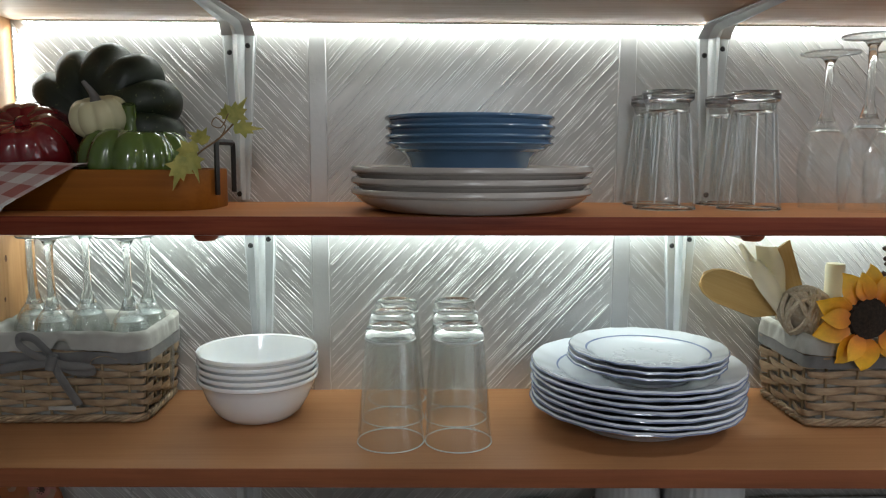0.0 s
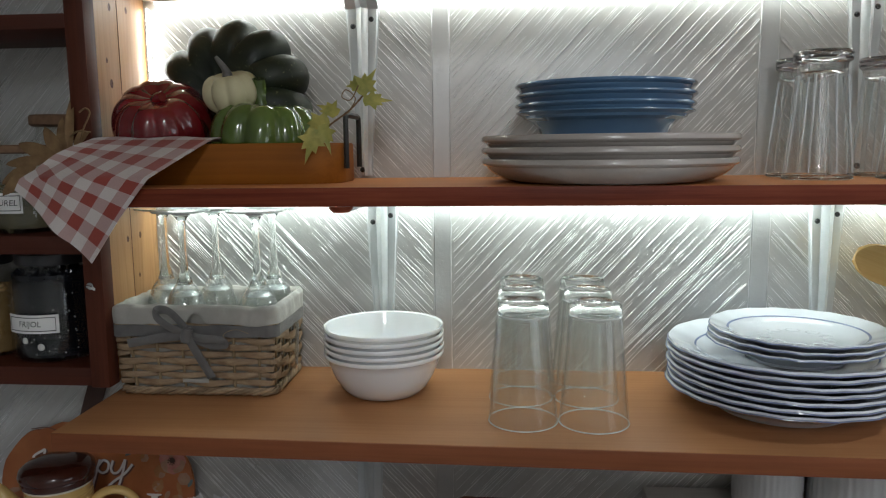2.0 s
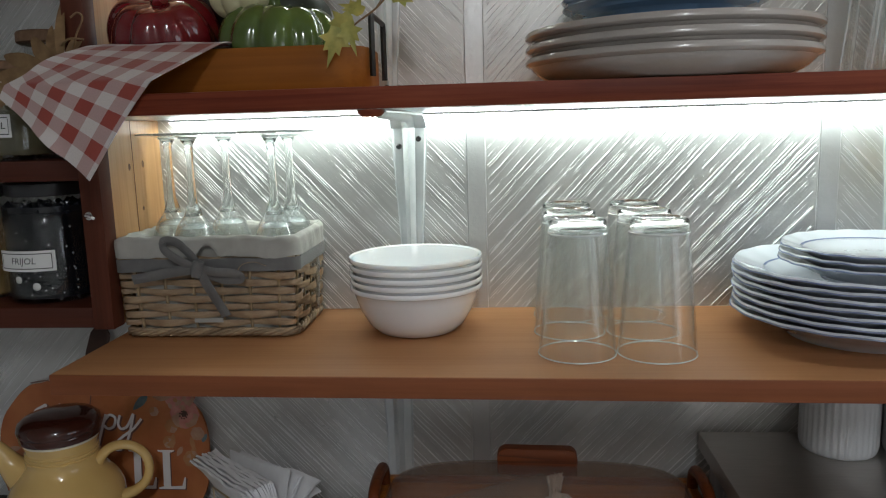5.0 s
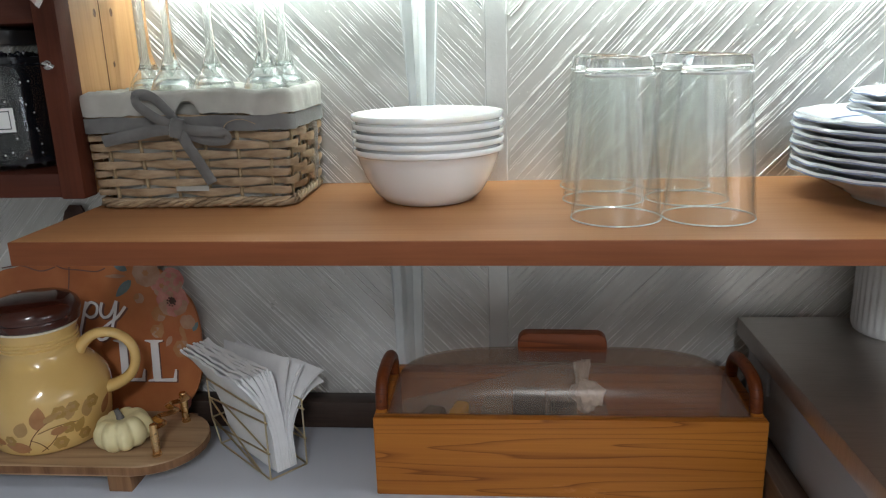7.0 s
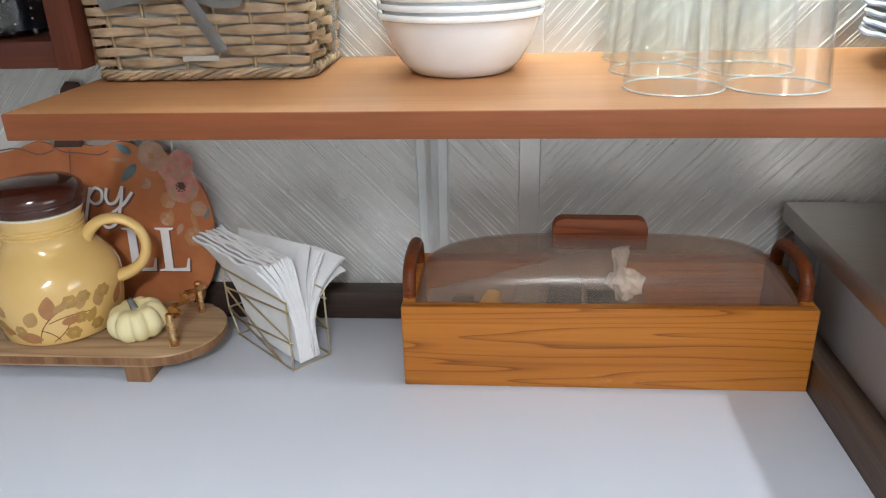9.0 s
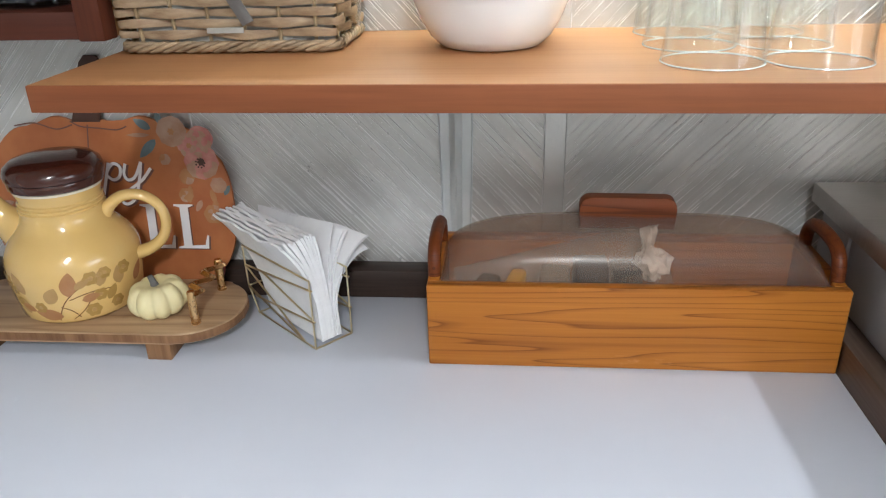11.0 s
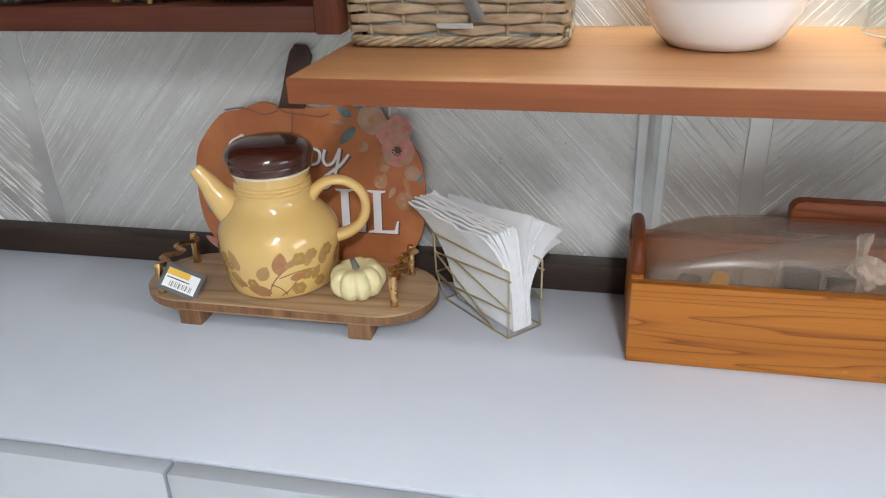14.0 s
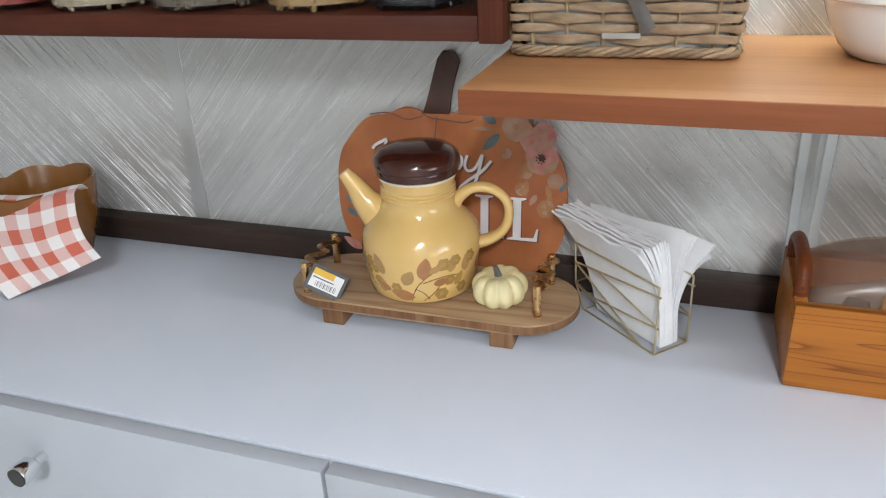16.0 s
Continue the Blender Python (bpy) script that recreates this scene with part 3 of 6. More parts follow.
    k = [b.verts.new((x, depth, z)) for x, z in outline]
    c = len(outline)
    ff = b.faces.new(f)
    b.faces.new(list(reversed(k)))
    for i in range(c):
        j = (i + 1) % c
        b.faces.new((f[j], f[i], k[i], k[j]))
    if bev:
        bmesh.ops.bevel(b, geom=ff.edges[:], offset=bev, segments=2, profile=0.5, affect="EDGES")
    return merge(bm, b, m)


def text_mesh(body, size, m, shear=0.0, depth=0.0004, bold=0.0):
    """Lettering in the built-in font as a bmesh, centred, standing in the xz plane, moved by m."""
    c = bpy.data.curves.new("t", "FONT")
    c.body, c.size, c.shear, c.extrude, c.offset = body, size, shear, depth, bold
    c.align_x, c.align_y, c.resolution_u = "CENTER", "CENTER", 3
    ob = bpy.data.objects.new("t", c)
    scene.collection.objects.link(ob)
    me = bpy.data.meshes.new_from_object(ob.evaluated_get(bpy.context.evaluated_depsgraph_get()))
    bpy.data.objects.remove(ob)
    bpy.data.curves.remove(c)
    b = bmesh.new()
    b.from_mesh(me)
    bpy.data.meshes.remove(me)
    b.transform(m @ pose(0, 0, 0, 90))
    return b


def gourd(r, h, lobes, depth, n=96, k=20, dimple=0.35, sharp=0.7, m=None, bm=None):
    """A ribbed pumpkin, centred, its axis along z."""
    prof = [(max(math.sin(math.pi * i / k), 0) ** 0.8 * r, h * math.cos(math.pi * i / k) * (1 - dimple * math.exp(-(math.sin(math.pi * i / k) / 0.4) ** 2))) for i in range(k + 1)]
    prof[0], prof[-1] = (0, prof[0][1]), (0, prof[-1][1])

    def wave(a, rr, z):
        f = 1 - depth + depth * abs(math.sin(lobes * a / 2)) ** sharp
        return rr * f, z * (0.75 + 0.25 * f)
    return lathe(prof, n, bm, wave, m)


def leaf_blade(size, m, lobes=5, bend=0.3, bm=None):
    """A pointed, lobed leaf that grows along +y from the origin, folded on its midrib."""
    b = bmesh.new()
    tips = [(-42, 0.42), (-12, 0.30), (14, 0.66), (36, 0.40), (58, 0.62), (72, 0.46), (90, 1.0), (108, 0.46), (122, 0.62), (144, 0.40), (166, 0.66), (192, 0.30), (222, 0.42)]
    c = b.verts.new((0, size * 0.25, 0))
    vs = []
    for a, r in tips:
        x, y = size * 0.62 * r * math.cos(radians(a)), size * 0.25 + size * 0.75 * r * math.sin(radians(a))
        vs.append(b.verts.new((x, y, bend * (abs(x) * 0.6 - y * y / size * 0.7))))
    st = b.verts.new((0, 0, 0))
    for p, q in zip(vs, vs[1:]):
        b.faces.new((c, p, q))
    b.faces.new((c, vs[-1], st))
    b.faces.new((c, st, vs[0]))
    return merge(bm, b, m)


def ellipse_blade(length, width, m, n=10, bend=0.2, tip=1.0, bm=None):
    """A petal or simple leaf along +y, with a fold and a bend."""
    b = bmesh.new()
    mid = [b.verts.new((0, length * i / n, -bend * length * (i / n) ** 2)) for i in range(n + 1)]
    for s in (-1, 1):
        side = [mid[0]] + [b.verts.new((s * width / 2 * math.sin(math.pi * (i / n) ** tip) ** 0.8, length * i / n, -bend * length * (i / n) ** 2 + 0.12 * width)) for i in range(1, n)] + [mid[n]]
        for i in range(n):
            q = [mid[i], mid[i + 1], side[i + 1], side[i]]
            q = list(dict.fromkeys(q))
            b.faces.new(q if s > 0 else list(reversed(q)))
    return merge(bm, b, m)

# ---- the setting ----
LOW, MID, TOP, CTR = 1.206, 1.477, 1.721, 0.900


def structure(name, bm, material, label="", smooth=30):
    ob = part(name, bm, material, None, label, smooth=smooth)
    return tagged(ob, kind="structure")


wall = structure("wall_north", box(-2.4, 1.6, 0.0, 0.1, 0, 2.45), "plaster", "pearl grey plaster wall combed in diagonal ridges")
structure("wall_south", box(-2.4, 1.6, -2.7, -2.6, 0, 2.45), "room")
structure("wall_west", box(-2.5, -2.4, -2.7, 0.1, 0, 2.45), "room")
east = box(1.6, 1.7, -2.7, WY0, 0, 2.45)
for span in ((WY1, 0.1, 0, 2.45), (WY0, WY1, 0, WZ0), (WY0, WY1, WZ1, 2.45)):
    box(1.6, 1.7, span[0], span[1], span[2], span[3], bm=east)
structure("wall_east", east, "room")
# unseen window, added only to house the side fill lamp
fill_win = structure("added_window_1", box(1.63, 1.68, WY0, WY1, WZ0, WZ0 + 0.04), "counter", "white framed window, unseen, added for side fill light")
for span in ((WY0, WY1, WZ1 - 0.04, WZ1), (WY0, WY0 + 0.04, WZ0 + 0.0402, WZ1 - 0.0402), (WY1 - 0.04, WY1, WZ0 + 0.0402, WZ1 - 0.0402)):
    part("added_frame", box(1.63, 1.68, span[0], span[1], span[2], span[3]), "counter", fill_win)
structure("backdrop", box(1.9, 1.91, WY0 - 0.3, WY1 + 0.3, WZ0 - 0.3, WZ1 + 0.3), "outside")
structure("floor", box(-2.5, 1.7, -2.7, 0.1, -0.05, 0), "floor")
structure("ceiling", box(-2.5, 1.7, -2.7, 0.1, 2.45, 2.5), "room")

STRIPS = [-1.405, -0.939, -0.458, -0.033, 0.395, 0.822, 1.25]
for sx in STRIPS:
    part("strip", box(sx - 0.012, sx + 0.012, -0.0022, 0.004, 0.9, 2.2, 0.001, 1), "plaster", wall)


def ridges(x0, x1, slope, z0=0.93, z1=1.76):
    """Combed ridges of plaster between two strips: long wavering rounded beads, often in pairs, with finer ones and pimples between, and a bead along each strip."""
    verts, faces = [], []
    c, s = math.cos(radians(slope)), math.sin(radians(slope))
    cx, cz = (x0 + x1) / 2, (z0 + z1) / 2
    reach = (x1 - x0 + z1 - z0) * 0.75
    section = ((1.0, 0.0), (0.62, 0.72), (0.0, 1.0), (-0.62, 0.72), (-1.0, 0.0))

    def bead(points, wd, ht, across):
        """points: (x, z, size) or None where the bead breaks; across: the direction over it."""
        row = None
        for p in points:
            if p is None:
                row = None
                continue
            x, z, k = p
            first = len(verts)
            for q, h in section:
                verts.append((x + across[0] * wd * k * q, 0.0004 - ht * k * h, z + across[1] * wd * k * q))
            if row is not None:
                for q in range(4):
                    faces.append((row + q, first + q, first + q + 1, row + q + 1))
            row = first

    off = -reach
    while off < reach:
        off += random.choice((0.0019, 0.0022, 0.0027, 0.0033, 0.0042, 0.0060))
        size = random.random()
        wd = random.uniform(0.0006, 0.0009) if size < 0.5 else random.uniform(0.0004, 0.0006)
        ht = wd * random.uniform(1.7, 2.5)
        a = -reach + random.uniform(0, 0.1)
        tilt = random.uniform(-0.014, 0.014)
        while a < reach:
            ln = random.uniform(0.12, 0.6) if size < 0.55 else random.uniform(0.08, 0.4)
            n = max(int(ln / 0.006), 6)
            line = []
            for i in range(n + 1):
                l = a + ln * i / n
                o = off + tilt * l + 0.0012 * noise.noise((l * 16, off * 90, slope)) + 0.0005 * noise.noise((l * 70, off * 70, 3))
                x, z = cx + l * c - o * s, cz + l * s + o * c
                if not (x0 + 0.001 < x < x1 - 0.001 and z0 < z < z1):
                    line.append(None)
                    continue
                k = min(i + 0.6, n - i + 0.6, 3) / 3
                k *= max(0.55, 0.95 + 0.45 * noise.noise((l * 60, off * 50, 5)) + 0.3 * noise.noise((l * 240, off * 50, 8)))
                line.append((x, z, k))
            bead(line, wd, ht, (-s, c))
            a += ln + random.choice((0.001, 0.003, 0.006, 0.02))
    for ex in (x0, x1):
        n = int((z1 - z0) / 0.006)
        bead([(ex + 0.0009 * noise.noise((i * 0.35, ex * 40, 1)), z0 + (z1 - z0) * i / n, max(0.3, 0.9 + 0.7 * noise.noise((i * 0.22, ex * 30, 6)))) for i in range(n + 1)], 0.0009, 0.0013, (1, 0))
    for i in range(int((x1 - x0) * 9000)):
        x, z, r = random.uniform(x0 + 0.003, x1 - 0.003), random.uniform(z0, z1), random.uniform(0.0004, 0.0010)
        if noise.noise((x * 11, z * 11, 2)) < 0.0:
            continue
        f = len(verts)
        for q in range(6):
            verts.append((x + r * math.cos(q * 1.0472), 0.0003, z + r * math.sin(q * 1.0472)))
        for q in range(6):
            verts.append((x + 0.6 * r * math.cos(q * 1.0472), -1.0 * r, z + 0.6 * r * math.sin(q * 1.0472)))
        verts.append((x, -1.35 * r, z))
        for q in range(6):
            w = (q + 1) % 6
            faces += [(f + q, f + w, f + 6 + w, f + 6 + q), (f + 6 + q, f + 6 + w, f + 12)]
    me = bpy.data.meshes.new("ridges")
    me.from_pydata(verts, [], faces)
    b = bmesh.new()
    b.from_mesh(me)
    bpy.data.meshes.remove(me)
    return b


for k, (sa, sb) in enumerate(zip(STRIPS, STRIPS[1:])):
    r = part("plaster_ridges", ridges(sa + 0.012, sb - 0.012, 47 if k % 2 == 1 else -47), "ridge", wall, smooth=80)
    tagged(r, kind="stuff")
    part("plaster_panel", box(sa + 0.0122, sb - 0.0122, -0.0005, 0.002, 0.9, 2.2), "comb_up" if k % 2 == 1 else "comb_down", wall)


def board(x0, x1, y0, z0, z1, mat, edge, label, skew=0.0):
    """skew: how far the front comes out for each metre along x."""
    ob = thing("wall_shelf", (x0 + x1) / 2, y0 / 2, z0, label=label, category="shelf", group="wall shelves")
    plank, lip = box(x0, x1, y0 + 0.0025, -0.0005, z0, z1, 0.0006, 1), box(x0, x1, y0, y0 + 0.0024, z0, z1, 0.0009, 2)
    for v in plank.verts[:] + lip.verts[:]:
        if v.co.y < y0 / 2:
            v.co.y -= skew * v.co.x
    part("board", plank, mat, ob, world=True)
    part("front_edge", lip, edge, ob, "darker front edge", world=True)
    return ob


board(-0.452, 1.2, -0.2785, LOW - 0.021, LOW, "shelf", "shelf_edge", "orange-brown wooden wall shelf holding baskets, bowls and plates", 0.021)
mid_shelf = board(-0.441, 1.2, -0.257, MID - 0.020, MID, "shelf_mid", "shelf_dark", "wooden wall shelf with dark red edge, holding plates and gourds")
board(-0.441, 1.2, -0.257, TOP, TOP + 0.02, "shelf_pale", "shelf_pale", "pale wooden wall shelf with a light strip beneath")

# thin sheet added below the board to carry that painted reflection
sheen_board = box(-0.440, 1.199, -0.254, -0.001, MID - 0.0204, MID - 0.0201)
part("underside", sheen_board, "shelf_under", mid_shelf, "underside coloured white for the light strip's reflection", world=True)

trim = structure("trim", box(-2.39, 0.236, -0.030, -0.0005, CTR, 0.936, 0.003, 2), "trim", "dark brown wooden trim along the counter's back")

# white base units
run = thing("base_cabinet", -0.86, -0.19, 0, label="white laminate base cabinet with flat doors and chrome handles", category="cabinet")
part("worktop", box(-2.39, 0.236, -0.384, -0.0005, 0.878, CTR, 0.0006, 2), "counter", run, world=True)
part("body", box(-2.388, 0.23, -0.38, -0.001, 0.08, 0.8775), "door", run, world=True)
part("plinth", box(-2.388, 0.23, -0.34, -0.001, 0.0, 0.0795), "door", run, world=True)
EDGES = [-2.388, -1.745, -1.145, -0.545, 0.055, 0.236]
for a, c in zip(EDGES, EDGES[1:]):
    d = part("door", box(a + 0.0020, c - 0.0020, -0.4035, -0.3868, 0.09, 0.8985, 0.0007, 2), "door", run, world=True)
    if c - a > 0.5:
        for hx in (a + 0.27,):
            hb = lathe([(0, 0), (0.0055, 0), (0.0055, 0.012), (0.0115, 0.017), (0.0125, 0.034), (0.0118, 0.036), (0, 0.036)], 24, m=pose(hx, -0.4035, 0.842, 90))
            part("handle", hb, "chrome", d, "chrome knob handle", world=True)
            part("handle_cap", lathe([(0, 0), (0.0105, 0), (0.0105, 0.0008), (0, 0.0008)], 24, m=pose(hx, -0.4396, 0.842, 90)), "black", d, world=True)

# stainless unit at the counter's end
unit = thing("steel_unit", 0.6, -0.32, 0, label="grey kitchen unit with a brushed stainless steel top", category="cabinet")
part("top", box(0.246, 1.1, -0.62, -0.012, 1.021, 1.043, 0.002, 2), "steel", unit, "brushed stainless steel top", world=True)
part("body", box(0.262, 1.09, -0.60, -0.012, 0.08, 1.0205, 0.001, 1), "panel", unit, world=True)
part("side_rail", box(0.2365, 0.2615, -0.60, -0.012, 0.885, 0.936, 0.002, 2), "rail", unit, "dark brown wooden side rail", world=True)
part("plinth", box(0.27, 1.08, -0.56, -0.02, 0.0, 0.0795), "panel", unit, world=True)
sock = thing("wall_socket", 0.2618, -0.07, 1.0, label="small pale grey socket plate on the unit's side", category="socket")
part("plate", box(0.2575, 0.2618, -0.09, -0.05, 0.978, 1.016, 0.0015, 2), "panel", sock, world=True)

# light strips
def led_strip(name, p0, p1, label):
    a, c = Vector(p0), Vector(p1)
    ob = thing(name, *a, label=label, category="light strip")
    part("tape", tube([a, c], 0.004, 4, flat=0.35, up=(0, 1, 0)), "tape", ob, world=True)
    b = bmesh.new()
    n = int((c - a).length / 0.0066)
    d = (c - a).normalized()
    side = Vector((0, -0.0016, -0.0022)) if abs(d.z) < 0.5 else Vector((0.002, -0.002, 0))
    for i in range(n):
        p = a + d * (0.0033 + i * 0.0066) + side
        box(p.x - 0.0014, p.x + 0.0014, p.y - 0.0014, p.y + 0.0014, p.z - 0.001, p.z + 0.001, bm=b)
    tagged(part("led_beads", b, "led", ob, "bright cool white light beads", world=True), kind="stuff")


led_strip("led_strip", (-0.425, -0.006, TOP - 0.0022), (1.08, -0.006, TOP - 0.0022), "cool white light strip under the pale shelf")
led_strip("led_strip", (-0.425, -0.006, MID - 0.0224), (1.08, -0.006, MID - 0.0224), "cool white light strip under the red varnished shelf")
led_strip("led_strip", (-0.437, -0.006, MID + 0.01), (-0.437, -0.006, TOP - 0.01), "cool white light strip upright in the corner")

for lx, ly, hx, hy, form in ((1.1, -0.75, 0.065, 0.065, "square"), (0.15, -2.35, 0.095, 0.415, "long")):
    cl = thing("ceiling_light", lx, ly, 2.45, label=form + " white ceiling light with a glowing diffuser", category="ceiling light", group="ceiling lights")
    part("frame", box(-hx - 0.015, hx + 0.015, -hy - 0.015, hy + 0.015, -0.07, 0, 0.006, 2), "counter", cl)
    part("diffuser", box(-hx, hx, -hy, hy, -0.076, -0.0705, 0.002, 1), "lamp", cl)


# shelf brackets
def bracket(x, ztop, reach, drop=0.24, foot=0.0085, head=0.0245):
    ob = thing("shelf_bracket", x, -0.002, ztop, label="tapered white metal shelf bracket screwed to the wall", category="bracket", group="shelf brackets")
    b = bmesh.new()

    def web(u, v):
        z = -drop * v
        w = head * (1 - v) + foot * v
        ridge = max(0, 1 - abs(u - 0.5) / 0.16) ** 0.7 * 0.009 * (1 - 0.25 * v)
        lip = 0.004 * (abs(u - 0.5) > 0.45)
        return ((u - 0.5) * 2 * w, -0.003 - ridge + lip, z)
    sheet(web, 24, 20, 0.0018, b)
    part("upright", b, "bracket", ob, smooth=50)

    def arm(u, v):
        y = -0.003 - (reach - 0.003) * v
        w = (head - 0.002) * (1 - v) + 0.009 * v
        ridge = max(0, 1 - abs(u - 0.5) / 0.16) ** 0.7 * 0.008 * (1 - 0.3 * v)
        bend = 0.016 * max(0, 1 - v / 0.12) ** 2
        return ((u - 0.5) * 2 * w, y, -0.0016 - ridge - bend)
    part("arm", sheet(arm, 24, 24, 0.0018), "bracket", ob, smooth=50)
    for px, pz in ((-0.0125, -0.0405), (0.0125, -0.0315), (-0.003, -drop + 0.008)):
        part("screw", lathe([(0, -0.003), (0.0038, -0.003), (0.0036, -0.0012), (0.002, 0.0), (0.0012, -0.0006), (0, -0.0006)], 14, m=pose(px, -0.0052 if pz > -0.1 else -0.0115, pz, 90)), "black", ob, "black screw")
    return ob


for bx in (-0.138, 0.512):
    bracket(bx, TOP - 0.0005, 0.235)
for bx in (-0.117, 0.478):
    bracket(bx, MID - 0.0205, 0.235, foot=0.0105)
    nub = thing("screw_cap", bx - 0.004, -0.243, MID - 0.0205, label="dark brown screw cap under the shelf", category="cap")
    part("cap", lathe([(0, -0.007), (0.009, -0.0065), (0.0125, -0.003), (0.013, 0), (0, 0)], 20), "shelf_dark", nub)
for bx in (-0.143, 0.47):
    bracket(bx, LOW - 0.0215, 0.25, 0.28, 0.0155, 0.0215)

# ---- open wall cabinet with jars ----
cab = thing("wall_cabinet", -1.0, -0.08, 1.223, label="open red-brown wooden wall cabinet with a pine side, full of jars", category="cabinet")
X0, X1 = -1.62, -0.4425
for z0, z1 in ((1.223, 1.247), (1.391, 1.414), (1.662, 1.680), (1.83, 1.85)):
    part("shelf", box(X0 + 0.02, X1 - 0.0245, -0.155, -0.001, z0, z1, 0.0015, 2), "cabinet", cab, world=True)
part("stile", box(X1 - 0.024, X1 + 0.0005, -0.157, -0.132, 1.2215, 1.85, 0.0015, 2), "cabinet_v", cab, world=True)
side = part("side_panel", box(X1 - 0.0185, X1 - 0.0008, -0.1315, -0.001, 1.2225, 1.85, 0.001, 1), "pine", cab, "knotty natural pine side", world=True)
part("side_board", box(X0, X0 + 0.0195, -0.155, -0.001, 1.2225, 1.85, 0.001, 1), "cabinet_v", cab, world=True)
part("groove", box(X1 - 0.0012, X1 - 0.0004, -0.0765, -0.0755, 1.23, 1.84), "knot", side, world=True)
for ky, kz, kr in ((-0.086, 1.402, 0.0034), (-0.052, 1.404, 0.0036), (-0.094, 1.697, 0.004), (-0.052, 1.70, 0.0035), (-0.1, 1.602, 0.0045), (-0.108, 1.63, 0.0028), (-0.06, 1.35, 0.0025)):
    part("knot", lathe([(0, 0), (kr * 0.35, 0.0001), (kr * 0.6, 0.0004), (kr * 0.85, 0.0002)], 16, m=pose(X1 - 0.0008, ky, kz, 0, 90, 0) @ Matrix.Diagonal((1.5, 1, 1, 1))), "knot", side, world=True)
hook = part("hook", tube(smooth_path([(-0.458, -0.157, 1.352), (-0.458, -0.164, 1.352), (-0.455, -0.170, 1.354), (-0.449, -0.172, 1.353), (-0.445, -0.170, 1.350)]), 0.0018, 8), "chrome", cab, "small metal hook", world=True)
lathe_pts = [(0, 0), (0.0045, 0), (0.0045, 0.0015), (0, 0.002)]
part("hook_plate", lathe(lathe_pts, 16, m=pose(-0.458, -0.1568, 1.352, 90)), "chrome", cab, world=True)


def filling(r, h, mat_size, count, seed, squash=0.6):
    """Loose pieces near a jar's wall and on top."""
    rnd = random.Random(seed)
    b = bmesh.new()
    for i in range(count):
        a, z = rnd.uniform(0, 2 * math.pi), rnd.uniform(0.004, h)
        rr = r - mat_size * 0.55 if rnd.random() < 0.75 else r * math.sqrt(rnd.random()) * 0.9
        if rr < r - mat_size:
            z = h - rnd.uniform(0, 0.004)
        m = pose(rr * math.cos(a), rr * math.sin(a), z, rnd.uniform(0, 360), rnd.uniform(0, 360), rnd.uniform(0, 360)) @ Matrix.Diagonal((mat_size, mat_size * rnd.uniform(0.5, 0.8), mat_size * squash, 1))
        s = bmesh.new()
        bmesh.ops.create_icosphere(s, subdivisions=1, radius=0.5)
        merge(b, s, m)
    return b


def jar(x, y, z, r, h, fill, fill_h, label, lid="jar_lid", size=0.009, count=260, glass="jar_glass"):
    ob = thing("jar", x, y, z, label=label, category="jar", group="storage jars")
    neck = r * 0.72
    prof = [(0, 0.0), (r * 0.88, 0.0), (r * 0.97, 0.004), (r, 0.012), (r, h * 0.66), (r * 0.95, h * 0.74), (neck, h * 0.82), (neck, h * 0.88), (neck * 1.05, h * 0.885), (neck * 1.05, h * 0.90)]
    inner = [(q - 0.0022, w + 0.0015) for q, w in reversed(prof[1:])]
    part("glass", lathe(prof + inner + [(0, 0.004)], 40), glass, ob, "clear glass")
    core = lathe([(0, 0.005), (r * 0.9, 0.006), (r * 0.9, fill_h - 0.003), (0, fill_h - 0.001)], 24)
    part("contents_core", core, fill, ob)
    tagged(part("contents", filling(r - 0.003, fill_h, size, count, int(1000 * abs(x))), fill, ob), kind="stuff")
    if lid == "cork":
        part("lid", lathe([(0, h * 0.9), (neck * 1.08, h * 0.9), (neck * 1.22, h * 0.915), (neck * 1.22, h * 0.985), (neck * 1.15, h), (0, h)], 36), "cork", ob, "brown cork lid")
    else:
        part("lid", lathe([(0, h * 0.885), (neck * 1.10, h * 0.885), (neck * 1.14, h * 0.90), (neck * 1.14, h * 0.985), (neck * 1.08, h), (0, h)], 36), "jar_lid", ob, "black lid")
    return ob


SH0, SH1 = 1.2475, 1.4145
beans = jar(-0.547, -0.090, SH0, 0.0555, 0.141, "beans", 0.116, "glass jar of black beans with a paper label", size=0.0085, count=420)
for a, dz in ((-102, 0.030), (-80, 0.022)):
    part("pale_bean", lathe([(0, -0.003), (0.0045, 0), (0, 0.003)], 12, m=pose(0.0550 * math.cos(radians(a)), 0.0550 * math.sin(radians(a)), dz, 90, 0, a + 90)), "bean_pale", beans)
for k in range(34):
    a, dz = random.uniform(-150, -30), random.uniform(0.012, 0.092)
    part("speck", lathe([(0, -0.0004), (0.0009, 0), (0, 0.0004)], 8, m=pose(0.0557 * math.cos(radians(a)), 0.0557 * math.sin(radians(a)), dz, 90, 0, a + 90)), "bean_pale", beans)


